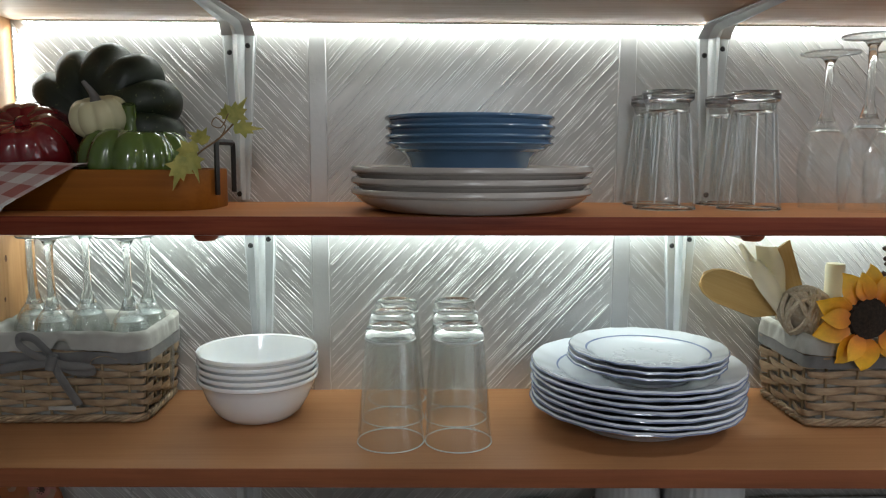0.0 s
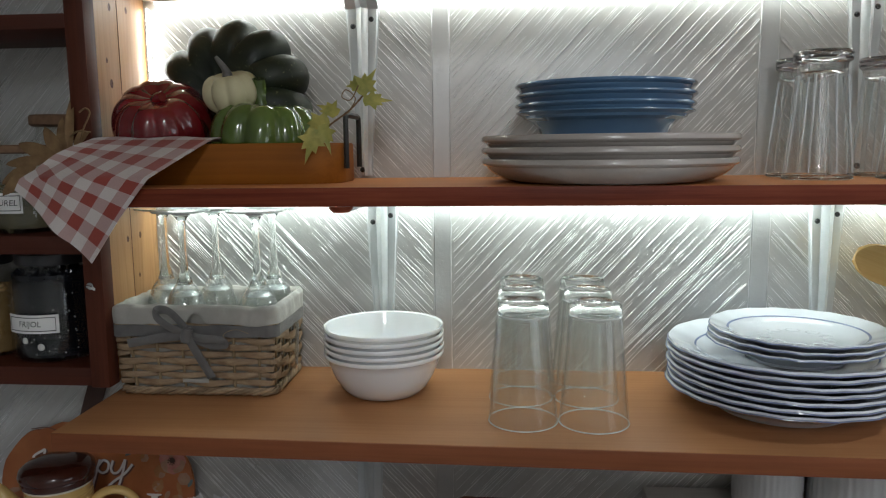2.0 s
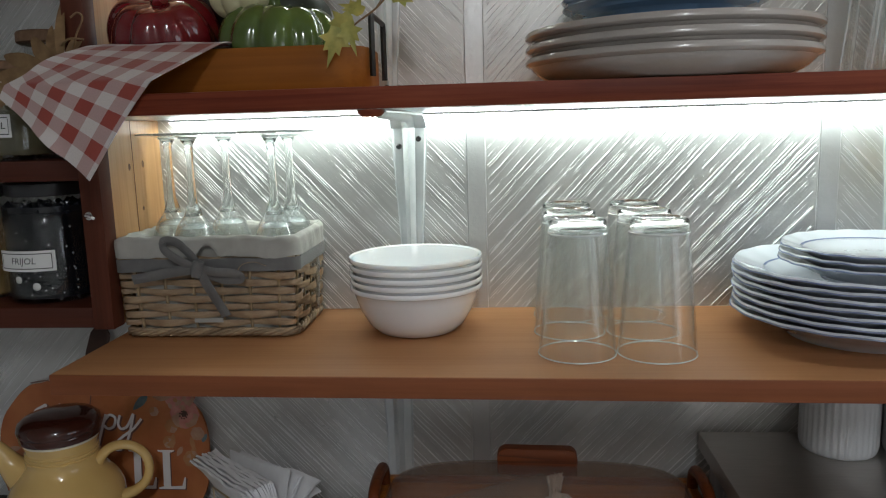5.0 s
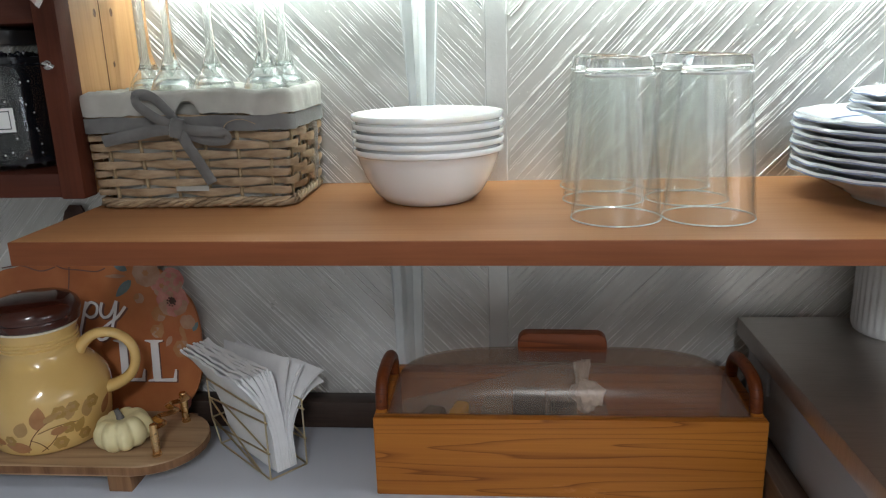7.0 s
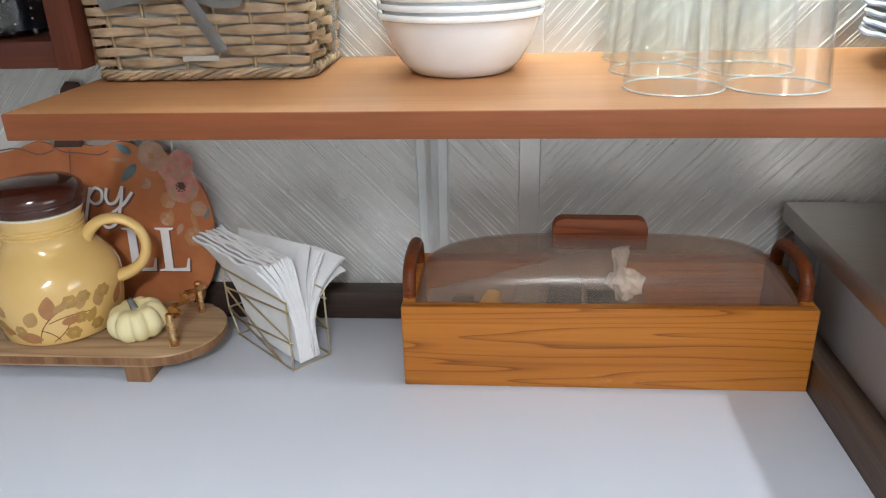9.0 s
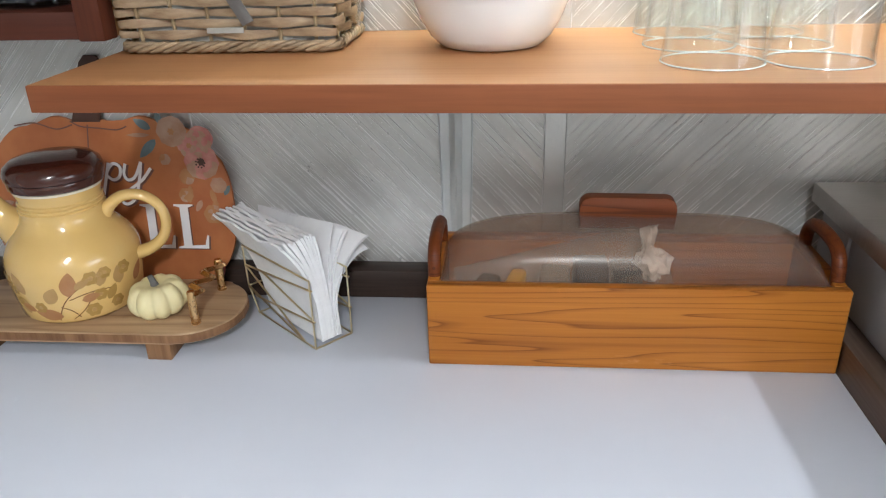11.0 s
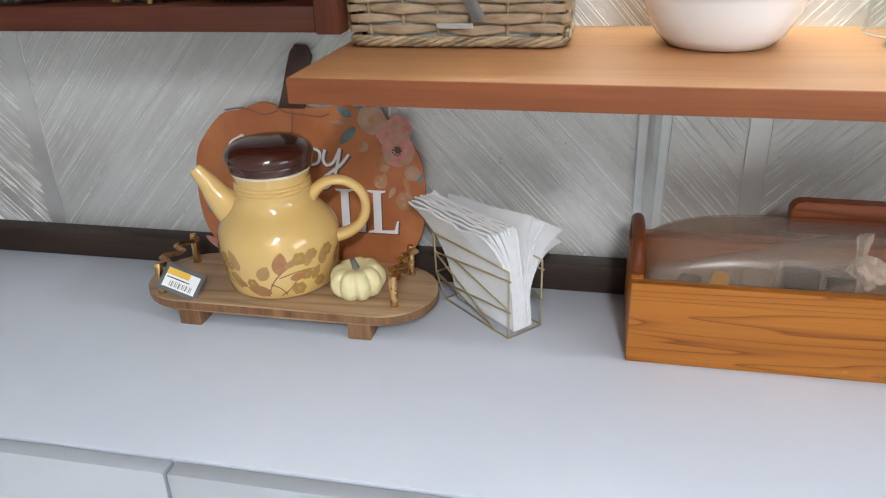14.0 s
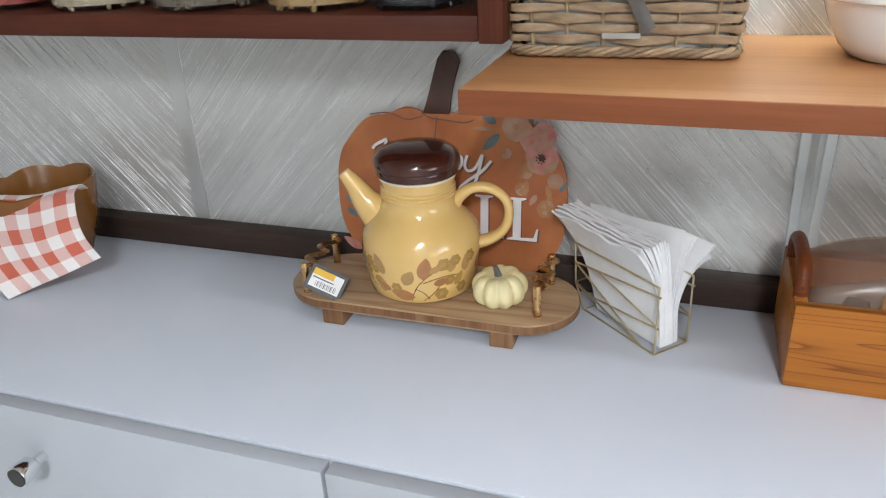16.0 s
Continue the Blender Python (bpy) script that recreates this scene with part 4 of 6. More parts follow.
def curved_label(ob, r, a0, a1, z0, z1, word, size, turn):
    lb = part("paper_label", sheet(lambda u, v: (r * math.cos(radians(a0 + (a1 - a0) * u)), r * math.sin(radians(a0 + (a1 - a0) * u)), z0 + (z1 - z0) * v), 16, 1, 0.0004), "label", ob, "white paper label")
    b = text_mesh(word, size, Matrix.Identity(4), 0.12, 0.0002)
    for v in b.verts:
        ang = radians(turn) + v.co.x / r
        v.co = Vector(((r + 0.0006) * math.cos(ang), (r + 0.0006) * math.sin(ang), v.co.z + (z0 + z1) / 2))
    part("lettering", b, "ink", lb, keep=True)
    for e0, e1, f0, f1 in ((0.05, 0.95, 0.12, 0.16), (0.05, 0.95, 0.84, 0.88), (0.05, 0.06, 0.12, 0.88), (0.94, 0.95, 0.12, 0.88)):
        part("border_line", sheet(lambda u, v: ((r + 0.0005) * math.cos(radians(a0 + (a1 - a0) * (e0 + (e1 - e0) * u))), (r + 0.0005) * math.sin(radians(a0 + (a1 - a0) * (e0 + (e1 - e0) * u))), z0 + (z1 - z0) * (f0 + (f1 - f0) * v)), 12, 1, 0.0002), "ink", lb)


curved_label(beans, 0.0563, -130, -56, 0.040, 0.064, "FRIJOL", 0.0105, -93)
jar(-0.663, -0.088, SH0, 0.060, 0.137, "chips", 0.09, "glass jar of amber dried pieces", size=0.014, count=200)
jar(-0.803, -0.085, SH0, 0.066, 0.137, "seeds", 0.1, "glass jar of brown seeds", size=0.009, count=420)
jar(-0.952, -0.082, SH0, 0.066, 0.137, "pasta", 0.1, "glass jar of pale nuts", size=0.013, count=260)
jar(-1.10, -0.08, SH0, 0.066, 0.137, "chili", 0.1, "glass jar of dried red chilies", size=0.016, count=180)
jar(-1.25, -0.08, SH0, 0.066, 0.137, "seeds", 0.1, "glass jar of brown seeds", size=0.009, count=260)
laurel = jar(-0.573, -0.096, SH1, 0.042, 0.112, "bay", 0.06, "glass jar of dried bay leaves with a cork lid", "cork", 0.016, 120)
curved_label(laurel, 0.0428, -130, -62, 0.026, 0.052, "LAUREL", 0.0105, -94)
jar(-0.553, -0.042, SH1, 0.042, 0.152, "seeds", 0.05, "tall glass jar with a cork lid", "cork", 0.008, 160)
jar(-0.487, -0.045, SH1, 0.034, 0.148, "seeds", 0.05, "slim glass jar with a cork lid", "cork", 0.008, 120)
jar(-0.67, -0.08, SH1, 0.045, 0.148, "pasta", 0.08, "glass jar of pale nuts with a cork lid", "cork", 0.012, 160)

# ---- lower shelf ----


def per(u, hx, hy, rc):
    """A point on a rounded rectangle, u in 0..1, and its outward direction."""
    ax, ay = hx - rc, hy - rc
    segs = [(2 * ay, 0), (math.pi / 2 * rc, 1), (2 * ax, 2), (math.pi / 2 * rc, 3), (2 * ay, 4), (math.pi / 2 * rc, 5), (2 * ax, 6), (math.pi / 2 * rc, 7)]
    d = (u % 1) * sum(l for l, _ in segs)
    for l, k in segs:
        if d <= l:
            break
        d -= l
    if k == 0:
        return Vector((hx, -ay + d, 0)), Vector((1, 0, 0))
    if k == 2:
        return Vector((ax - d, hy, 0)), Vector((0, 1, 0))
    if k == 4:
        return Vector((-hx, ay - d, 0)), Vector((-1, 0, 0))
    if k == 6:
        return Vector((-ax + d, -hy, 0)), Vector((0, -1, 0))
    cx, cy, a0 = {1: (ax, ay, 0), 3: (-ax, ay, 90), 5: (-ax, -ay, 180), 7: (ax, -ay, 270)}[k]
    a = radians(a0) + d / max(rc, 1e-6)
    n = Vector((math.cos(a), math.sin(a), 0))
    return Vector((cx, cy, 0)) + rc * n, n


def basket(x, y, z, b0, b1, h, rows, nx, ny, seed, label):
    """A willow basket: b0 and b1 are the half sizes at the bottom and the top."""
    rnd = random.Random(seed)
    ob = thing("wicker_basket", x, y, z, label=label, category="basket", group="wicker baskets")

    def half(t):
        return b0[0] + (b1[0] - b0[0]) * t, b0[1] + (b1[1] - b0[1]) * t
    part("inner_wall", sheet(lambda u, v: Vector((*(per(u, half(v)[0] - 0.006, half(v)[1] - 0.006, 0.012)[0].xy), 0.004 + (h - 0.012) * v)), 48, 4, 0.001), "linen", ob, "linen lining seen through the weave")
    part("bottom", box(-b0[0] + 0.005, b0[0] - 0.005, -b0[1] + 0.005, b0[1] - 0.005, 0.001, 0.005), "inside", ob)
    stakes = []
    for i in range(nx):
        f = -1 + 2 * (i + 0.5) / nx
        stakes += [(f, -1), (f, 1)]
    for i in range(ny):
        f = -1 + 2 * (i + 0.5) / ny
        stakes += [(-1, f), (1, f)]
    for fx, fy in stakes:
        p = [(fx * (half(t)[0] - 0.001), fy * (half(t)[1] - 0.001), 0.004 + (h - 0.01) * t) for t in (0, 0.33, 0.66, 1)]
        part("stake", tube(p, 0.0018, 6), "wicker_dark", ob)
    total = 2 * nx + 2 * ny
    rh = (h - 0.03) / rows
    for j in range(rows):
        zc = 0.013 + rh * (j + 0.5)
        t = zc / h
        hx, hy = half(t)
        pts, rad = [], []
        seq = [((-1 + 2 * (i + 0.5) / nx), -1) for i in range(nx)] + [(1, (-1 + 2 * (i + 0.5) / ny)) for i in range(ny)] + [(1 - 2 * (i + 0.5) / nx, 1) for i in range(nx)] + [(-1, 1 - 2 * (i + 0.5) / ny) for i in range(ny)]
        for i, (fx, fy) in enumerate(seq):
            o = 0.0046 if (i + j) % 2 else -0.0034
            wob = rnd.uniform(-0.0011, 0.0011)
            px, py = fx * hx, fy * hy
            if abs(fy) == 1:
                py += fy * o
            else:
                px += fx * o
            pts.append((px, py, zc + wob))
            rad.append(rh * (0.54 if o > 0 else 0.40) * rnd.uniform(0.86, 1.08))
            nx2 = seq[(i + 1) % total]
            if abs(nx2[1]) == 1 and abs(fy) != 1 or abs(fy) == 1 and abs(nx2[1]) != 1:
                cx, cy = (1 if (fx > 0.5 or nx2[0] == 1) else -1), (1 if (fy > 0.5 or nx2[1] == 1) else -1)
                pts.append((cx * (hx + 0.0005), cy * (hy + 0.0005), zc))
                rad.append(rh * 0.4)
        path = smooth_path(pts, 4, True)
        rr = []
        for i in range(len(rad)):
            for s in range(4):
                rr.append(rad[i] + (rad[(i + 1) % len(rad)] - rad[i]) * s / 4)
        part("weaver", tube(path, rr, 6, closed=True, flat=0.36), "wicker", ob, smooth=60)
    for k in range(4):
        ph, n = k * 1.57, 90
        pts = []
        for i in range(n):
            q, nr = per(i / n, b0[0] + 0.003, b0[1] + 0.003, 0.014)
            a = i / n * 2 * math.pi * 13 + ph
            pts.append(q + nr * 0.0028 * math.cos(a) + Vector((0, 0, 0.0062 + 0.0034 * math.sin(a) + 0.0012 * noise.noise((i * 0.3, k, seed)))))
        part("foot_braid", tube(pts, 0.0024, 6, closed=True), "wicker", ob, smooth=60)

    def gap(q, v):
        """The folded flap is pulled up where the bow is tied through it."""
        return -0.014 * math.exp(-((q.x - 0.006) / 0.010) ** 4) * max(0.0, (v - 0.6) / 0.4) if q.y < 0 else 0.0

    def liner(u, v):
        prof = [(-0.010, -0.034), (-0.008, -0.012), (-0.005, 0.001), (0.000, 0.0045), (0.0052, 0.001), (0.0062, -0.007), (0.0068, -0.013), (0.0072, -0.0185)]
        f = v * (len(prof) - 1)
        i = min(int(f), len(prof) - 2)
        o, dz = (prof[i][q] + (prof[i + 1][q] - prof[i][q]) * (f - i) for q in (0, 1))
        hx, hy = half(1 + dz / h)
        q, nr = per(u, hx, hy, 0.014)
        wv = noise.noise((q.x * 60, q.y * 60, v * 2 + seed)) + 0.5 * noise.noise((q.x * 150, q.y * 150, v * 3))
        return q + nr * (o + 0.0026 * wv * (v > 0.3)) + Vector((0, 0, h + dz + 0.0022 * wv + 0.0022 * noise.noise((q.x * 25, q.y * 25, seed)) * (1 if v > 0.4 else 0) - gap(q, v)))
    part("liner", sheet(lambda u, v: liner(u, v), 160, 21, 0.0014), "linen", ob, "off-white linen liner folded over the rim", smooth=70)
    return ob, half


def wine_glass(x, y, z, r, hb, hs, rf, label, lean=(0, 0), group="stemmed glasses", glass="glass"):
    """A stemmed glass standing on its rim, foot up."""
    ob = thing("wine_glass", x, y, z, label=label, category="glass", group=group)
    ob.matrix_basis = pose(x, y, z, lean[0], lean[1], 0)
    out = [(r * 0.86, 0.0), (r * 0.95, hb * 0.2), (r, hb * 0.45), (r * 0.95, hb * 0.62), (r * 0.80, hb * 0.77), (r * 0.62, hb * 0.88), (r * 0.40, hb * 0.955), (0.007, hb)]
    inn = [(0, hb * 0.90), (r * 0.36, hb * 0.895), (r * 0.56, hb * 0.86), (r * 0.76, hb * 0.755), (r * 0.91, hb * 0.61), (r - 0.0014, hb * 0.45), (r * 0.95 - 0.0014, hb * 0.2), (r * 0.86 - 0.0014, 0.0003), (r * 0.86, 0.0)]
    part("bowl", lathe(out[:-1] + [(0.0055, hb * 0.995)] + inn, 36), glass, ob)
    st = [(0, hb - 0.006), (r * 0.36, hb - 0.0055), (0.0056, hb + 0.012), (0.0042, hb + hs * 0.5), (0.005, hb + hs - 0.008), (0.010, hb + hs), (0.016, hb + hs + 0.0025), (rf, hb + hs + 0.0045), (rf, hb + hs + 0.0062), (0.012, hb + hs + 0.0062), (0, hb + hs + 0.0062)]
    part("stem", lathe(st[:6] + [(0, hb + hs)], 20), "glass_solid", ob)
    # whitish cap painting the LED reflection in the bowl's bottom
    part("bowl_glint", lathe([(0, hb * 0.897), (r * 0.34, hb * 0.892), (r * 0.50, hb * 0.868), (r * 0.54, hb * 0.856)], 30), "glass_edge", ob)
    part("foot_rim", lathe([(rf - 0.0012, hb + hs + 0.0045), (rf, hb + hs + 0.0040), (rf + 0.0008, hb + hs + 0.0052), (rf, hb + hs + 0.0064), (rf - 0.0012, hb + hs + 0.0060)], 36), "glass_edge", ob)
    part("stem_collar", lathe([(0.0095, hb + hs - 0.001), (0.0112, hb + hs - 0.0002), (0.0105, hb + hs + 0.0010)], 24), "glass_edge", ob)
    part("foot", lathe([(0, hb + hs + 0.0003), (0.009, hb + hs + 0.0003)] + st[6:], 36), "glass", ob)
    return ob


bk, half = basket(-0.339, -0.072, LOW, (0.098, 0.059), (0.104, 0.064), 0.113, 9, 6, 4, 3, "rectangular willow basket with linen liner and grey bow, holding glasses")
for v0, v1 in ((0.0785, 0.0935),):
    part("ribbon_band", sheet(lambda u, v: Vector((*per(u, half(0.76)[0] + 0.0062, half(0.76)[1] + 0.0062, 0.014)[0].xy, v0 + (v1 - v0) * v + 0.0006 * math.sin(u * 80))), 120, 2, 0.0012), "grey_cloth", bk, "grey ribbon round the basket")
bow = [[(-0.004, -0.075, 0.083), (-0.020, -0.084, 0.094), (-0.036, -0.085, 0.107), (-0.038, -0.079, 0.115), (-0.024, -0.077, 0.113), (-0.008, -0.076, 0.096), (-0.003, -0.075, 0.085)],
       [(0.000, -0.075, 0.083), (0.018, -0.084, 0.081), (0.036, -0.085, 0.080), (0.047, -0.082, 0.0765), (0.044, -0.078, 0.071), (0.024, -0.077, 0.071), (0.002, -0.076, 0.079)],
       [(-0.004, -0.076, 0.082), (-0.022, -0.079, 0.0815), (-0.048, -0.0765, 0.077), (-0.081, -0.0745, 0.071)],
       [(-0.001, -0.077, 0.080), (0.008, -0.079, 0.064), (0.017, -0.077, 0.046), (0.026, -0.075, 0.028)]]


def ribbon(pts, half):
    """A flat ribbon along pts, its face mostly to the front."""
    line = smooth_path(pts, 6)
    m_ = len(line) - 1

    def fn(u, v):
        f = v * m_
        i = min(int(f), m_ - 1)
        p, d = line[i].lerp(line[i + 1], f - i), (line[i + 1] - line[i]).normalized()
        w = d.cross(Vector((0.25, 1, 0.15))).normalized()
        return p + w * half * (2 * u - 1) + Vector((0, -0.0012 * math.cos(math.pi * (u - 0.5)), 0))
    return sheet(fn, 6, 3 * m_, 0.0009)


for b, wd in zip(bow, (0.0054, 0.0050, 0.0056, 0.0064)):
    part("bow_loop", ribbon(b, wd), "grey_cloth", bk, "grey ribbon bow", smooth=70)
part("bow_knot", lathe([(0, -0.010), (0.006, -0.009), (0.0075, -0.003), (0.0072, 0.004), (0.006, 0.009), (0, 0.010)], 14, m=pose(-0.003, -0.077, 0.083, 0, 14, 0)), "grey_cloth", bk)
part("loose_thread", tube(smooth_path([(0.04, -0.071, 0.07), (0.045, -0.076, 0.085), (0.06, -0.075, 0.09), (0.075, -0.074, 0.085)]), 0.0004, 5), "wicker", bk)
part("pale_splint", box(-0.016, 0.018, -0.0668, -0.0662, 0.0185, 0.0235, 0.0002, 1), "linen", bk)
for gx, gy in ((-0.413, -0.045), (-0.367, -0.090), (-0.341, -0.045), (-0.2685, -0.090), (-0.262, -0.040)):
    wine_glass(gx, gy, LOW + 0.006, 0.031, 0.136, 0.086, 0.0365, "clear stemmed glass upside down in the willow basket", glass="stem_glass")


def bowl_mesh(r, h, n=64):
    return lathe([(0, 0.0), (r * 0.52, 0.0), (r * 0.60, 0.0022), (r * 0.72, h * 0.19), (r * 0.84, h * 0.47), (r * 0.915, h * 0.74), (r * 0.95, h * 0.885), (r * 0.965, h * 0.90), (r * 0.99, h * 0.915), (r, h * 0.945), (r, h * 0.985), (r * 0.99, h * 1.01), (r * 0.955, h * 0.985), (r * 0.90, h * 0.76), (r * 0.82, h * 0.49), (r * 0.70, h * 0.22), (r * 0.57, 0.006), (0, 0.005)], n)


for i in range(5):
    ob = thing("bowl", -0.1012 + 0.0006 * (i % 2), -0.104, LOW + 0.0082 * i + 0.0001, label="plain white glass bowl in a stack of five", category="bowl", group="stacked white bowls")
    part("body", bowl_mesh(0.0765, 0.0560), "white_glass", ob)


def tall_glass(x, y, rz=0):
    ob = thing("drinking_glass", x, y, LOW, rz, label="tall clear tapered drinking glass upside down on the shelf", category="glass", group="tall drinking glasses")
    R, r, h = 0.0398, 0.0285, 0.139
    part("wall", lathe([(R - 0.001, 0), (R, 0.001), (r + 0.0008, h - 0.014), (r - 0.0006, h - 0.014), (R - 0.0016, 0.001), (R - 0.001, 0)], 48), "glass", ob)
    part("rim", lathe([(R - 0.0012, 0.0004), (R - 0.0006, 0.0), (R + 0.0003, 0.0005), (R, 0.0014), (R - 0.0008, 0.0014), (R - 0.0012, 0.0004)], 48), "glass_edge", ob)
    # whitish band painting the light refracted below the thick base
    part("base_glint", lathe([(r - 0.0030, h - 0.0150), (r + 0.0006, h - 0.0158), (r + 0.0014, h - 0.0142), (r + 0.0006, h - 0.0134), (r - 0.0030, h - 0.0139)], 48), "glass_edge", ob)
    part("base", lathe([(0, h - 0.0135), (r - 0.002, h - 0.0137), (r + 0.0007, h - 0.0132), (r, h - 0.003), (r - 0.0015, h - 0.0005), (r - 0.004, h), (r - 0.007, h - 0.0022), (0, h - 0.003)], 48), "glass_solid", ob, "thick glass base")
    return ob


for gx, gy in ((0.0745, -0.198), (0.1545, -0.199), (0.0735, -0.117), (0.1545, -0.1175), (0.076, -0.0415), (0.1555, -0.042)):
    tall_glass(gx, gy)


def plate_mesh(r, h, scallop=0.0, n=96):
    f = r * 0.56
    prof = [(0, 0.003), (f * 0.94, 0.003), (f * 0.96, 0.0), (f, 0.0), (f * 1.03, 0.0035), (r * 0.74, h * 0.48), (r * 0.9, h * 0.80), (r * 0.985, h * 0.96), (r, h), (r * 0.99, h * 1.07), (r * 0.9, h * 0.93), (r * 0.72, h * 0.66), (r * 0.64, h * 0.42), (0, h * 0.36)]

    def wave(a, q, z):
        k = max(0, (q / r - 0.7) / 0.3)
        return q * (1 + scallop * k * abs(math.sin(a * 9)) - scallop * k * 0.5), z + scallop * k * 0.06 * math.sin(a * 18)
    return lathe(prof, n, None, wave if scallop else None)


PX, PY = 0.383, -0.134
for i in range(7):
    ob = thing("dinner_plate", PX + random.uniform(-0.0015, 0.0015), PY + random.uniform(-0.0015, 0.0015), LOW + 0.0080 * i + 0.0001, 13 * i, label="white china dinner plate with scalloped blue-edged rim, stacked", category="plate", group="stacked dinner plates")
    part("body", plate_mesh(0.1315, 0.030, 0.007), "china", ob)
    pts = []
    for k in range(144):
        a = 2 * math.pi * k / 144
        q = 0.1315 * (1 + 0.007 * abs(math.sin(a * 9)) - 0.0035) + 0.0002
        pts.append((q * math.cos(a), q * math.sin(a), 0.0300 + 0.007 * 0.06 * math.sin(a * 18) - 0.001))
    part("edge_line", tube(pts, 0.0008, 6, closed=True), "china_blue", ob, "blue painted edge")
    if i == 6:
        part("inner_line", lathe([(0.0980, 0.0215), (0.0992, 0.0220), (0.1004, 0.0225)], 96), "china_blue", ob, "fine blue ring")
for i in range(3):
    z = LOW + 0.0626 + 0.0076 * i
    ob = thing("side_plate", 0.392 + 0.001 * i, -0.142, z, 20 * i, label="small white china plate with blue ring, on the dinner plates", category="plate", group="stacked side plates")
    part("body", plate_mesh(0.0965, 0.022, 0.007), "china", ob)
    pts = []
    for k in range(144):
        a = 2 * math.pi * k / 144
        q = 0.0965 * (1 + 0.007 * abs(math.sin(a * 9)) - 0.0035) + 0.0002
        pts.append((q * math.cos(a), q * math.sin(a), 0.0215 + 0.007 * 0.06 * math.sin(a * 18)))
    part("edge_line", tube(pts, 0.0008, 6, closed=True), "china_blue", ob, "blue painted edge")
    if i == 2:
        part("inner_line", lathe([(0.0742, 0.0166), (0.0755, 0.0171), (0.0768, 0.0175)], 96), "china_blue", ob, "fine blue ring")
        for k in range(10):
            a = 2 * math.pi * k / 10
            pts = [((0.036 + 0.007 * math.cos(s)) * math.cos(a + 0.22 * math.sin(s)), (0.036 + 0.007 * math.cos(s)) * math.sin(a + 0.22 * math.sin(s)), 0.0084) for s in [w * 0.7 for w in range(9)]]
            part("relief_scroll", tube(pts, 0.0009, 6, flat=1.4), "china", ob)

# small basket with kitchen tools
rb, rhalf = basket(0.672, -0.098, LOW, (0.078, 0.062), (0.083, 0.069), 0.112, 8, 4, 4, 9, "small willow basket with linen liner, kitchen tools and a sunflower")

part("ribbon_band", sheet(lambda u, v: Vector((*per(u, rhalf(0.76)[0] + 0.0062, rhalf(0.76)[1] + 0.0062, 0.014)[0].xy, 0.078 + 0.015 * v + 0.0006 * math.sin(u * 80))), 120, 2, 0.0012), "grey_cloth", rb, "grey ribbon round the basket")


def spoon(x, y, z, rx, ry, rz, length, w, label):
    ob = thing("wooden_spatula", x, y, z, label=label, category="spatula", group="wooden kitchen tools")
    ob.matrix_basis = pose(x, y, z, rx, ry, rz)

    def blade(u, v):
        f = 0.0045 if v < 0.5 else 0.0045 + (w / 2 - 0.0045) * min((v - 0.5) / 0.16, 1) ** 1.3
        if v > 0.86:
            f *= math.sqrt(max(1 - ((v - 0.86) / 0.15) ** 2, 0.04))
        return ((u - 0.5) * 2 * f, 0.004 * math.cos(math.pi * (u - 0.5)) * (v > 0.55), length * v)
    part("blade", sheet(blade, 8, 30, 0.004), "spoon", ob, smooth=60)


spoon(0.705, -0.112, 1.296, 0, -69, -4, 0.245, 0.046, "broad pale wooden spatula leaning out of the basket")
flat = thing("wooden_spatula", 0.640, -0.085, 1.252, label="flat-ended wooden spatula standing in the basket", category="spatula", group="wooden kitchen tools")
flat.matrix_basis = pose(0.640, -0.085, 1.252, 0, -20, 8)


def paddle(u, v):
    """A long handle that widens to a blade with a straight slanting end."""
    f = 0.0045 if v < 0.52 else 0.0045 + 0.0115 * min((v - 0.52) / 0.14, 1) ** 1.2
    end = 0.010 * (u - 0.5) * max(0.0, (v - 0.6) / 0.4)
    return ((u - 0.5) * 2 * f, 0.003 * math.cos(math.pi * (u - 0.5)) * (v > 0.55), 0.183 * v + end)


part("blade", sheet(paddle, 8, 30, 0.004), "spoon", flat, smooth=60)
stick = thing("rolling_stick", 0.652, -0.085, 1.215, label="round pale wooden handle standing in the basket", category="utensil")
stick.matrix_basis = pose(0.652, -0.085, 1.215, 0, 2, 0)
part("handle", lathe([(0, 0), (0.010, 0), (0.0105, 0.12), (0.0115, 0.165), (0.0125, 0.180), (0.0115, 0.187), (0.0, 0.189)], 24), "cream_wax", stick)
wrap = thing("paper_wrap", 0.582, -0.112, 1.33, label="cream paper wrapped tool in the basket", category="wrap")
for tip, width, twist, back in (((-0.046, 0.004, 0.080), 0.032, 50, 0.0), ((-0.020, 0.014, 0.096), 0.026, -35, 0.010), ((-0.054, 0.012, 0.098), 0.030, 80, 0.014)):
    def curl(u, v, tip=tip, width=width, twist=twist, back=back):
        w = width * (0.35 + 0.65 * min(1, v * 1.6)) * (1 - 0.25 * max(0, v - 0.75) * 4)
        ang = radians(twist * v + 12)
        x = (u - 0.5) * w
        bow = 0.010 * (1 - (2 * u - 1) ** 2) * (0.4 + v)
        return (tip[0] * v ** 1.2 + x * math.cos(ang) + 0.35 * x * v, back + tip[1] * v + x * math.sin(ang) * 0.5 - bow, -0.012 + tip[2] * v + 0.012 + 0.25 * x * math.sin(3 * v))
    part("curled_strip", sheet(curl, 12, 18, 0.0012), "cream_wax", wrap, smooth=70)
tw = thing("twine_ball", 0.600, -0.126, 1.345, label="ball of natural jute twine in the basket", category="twine")
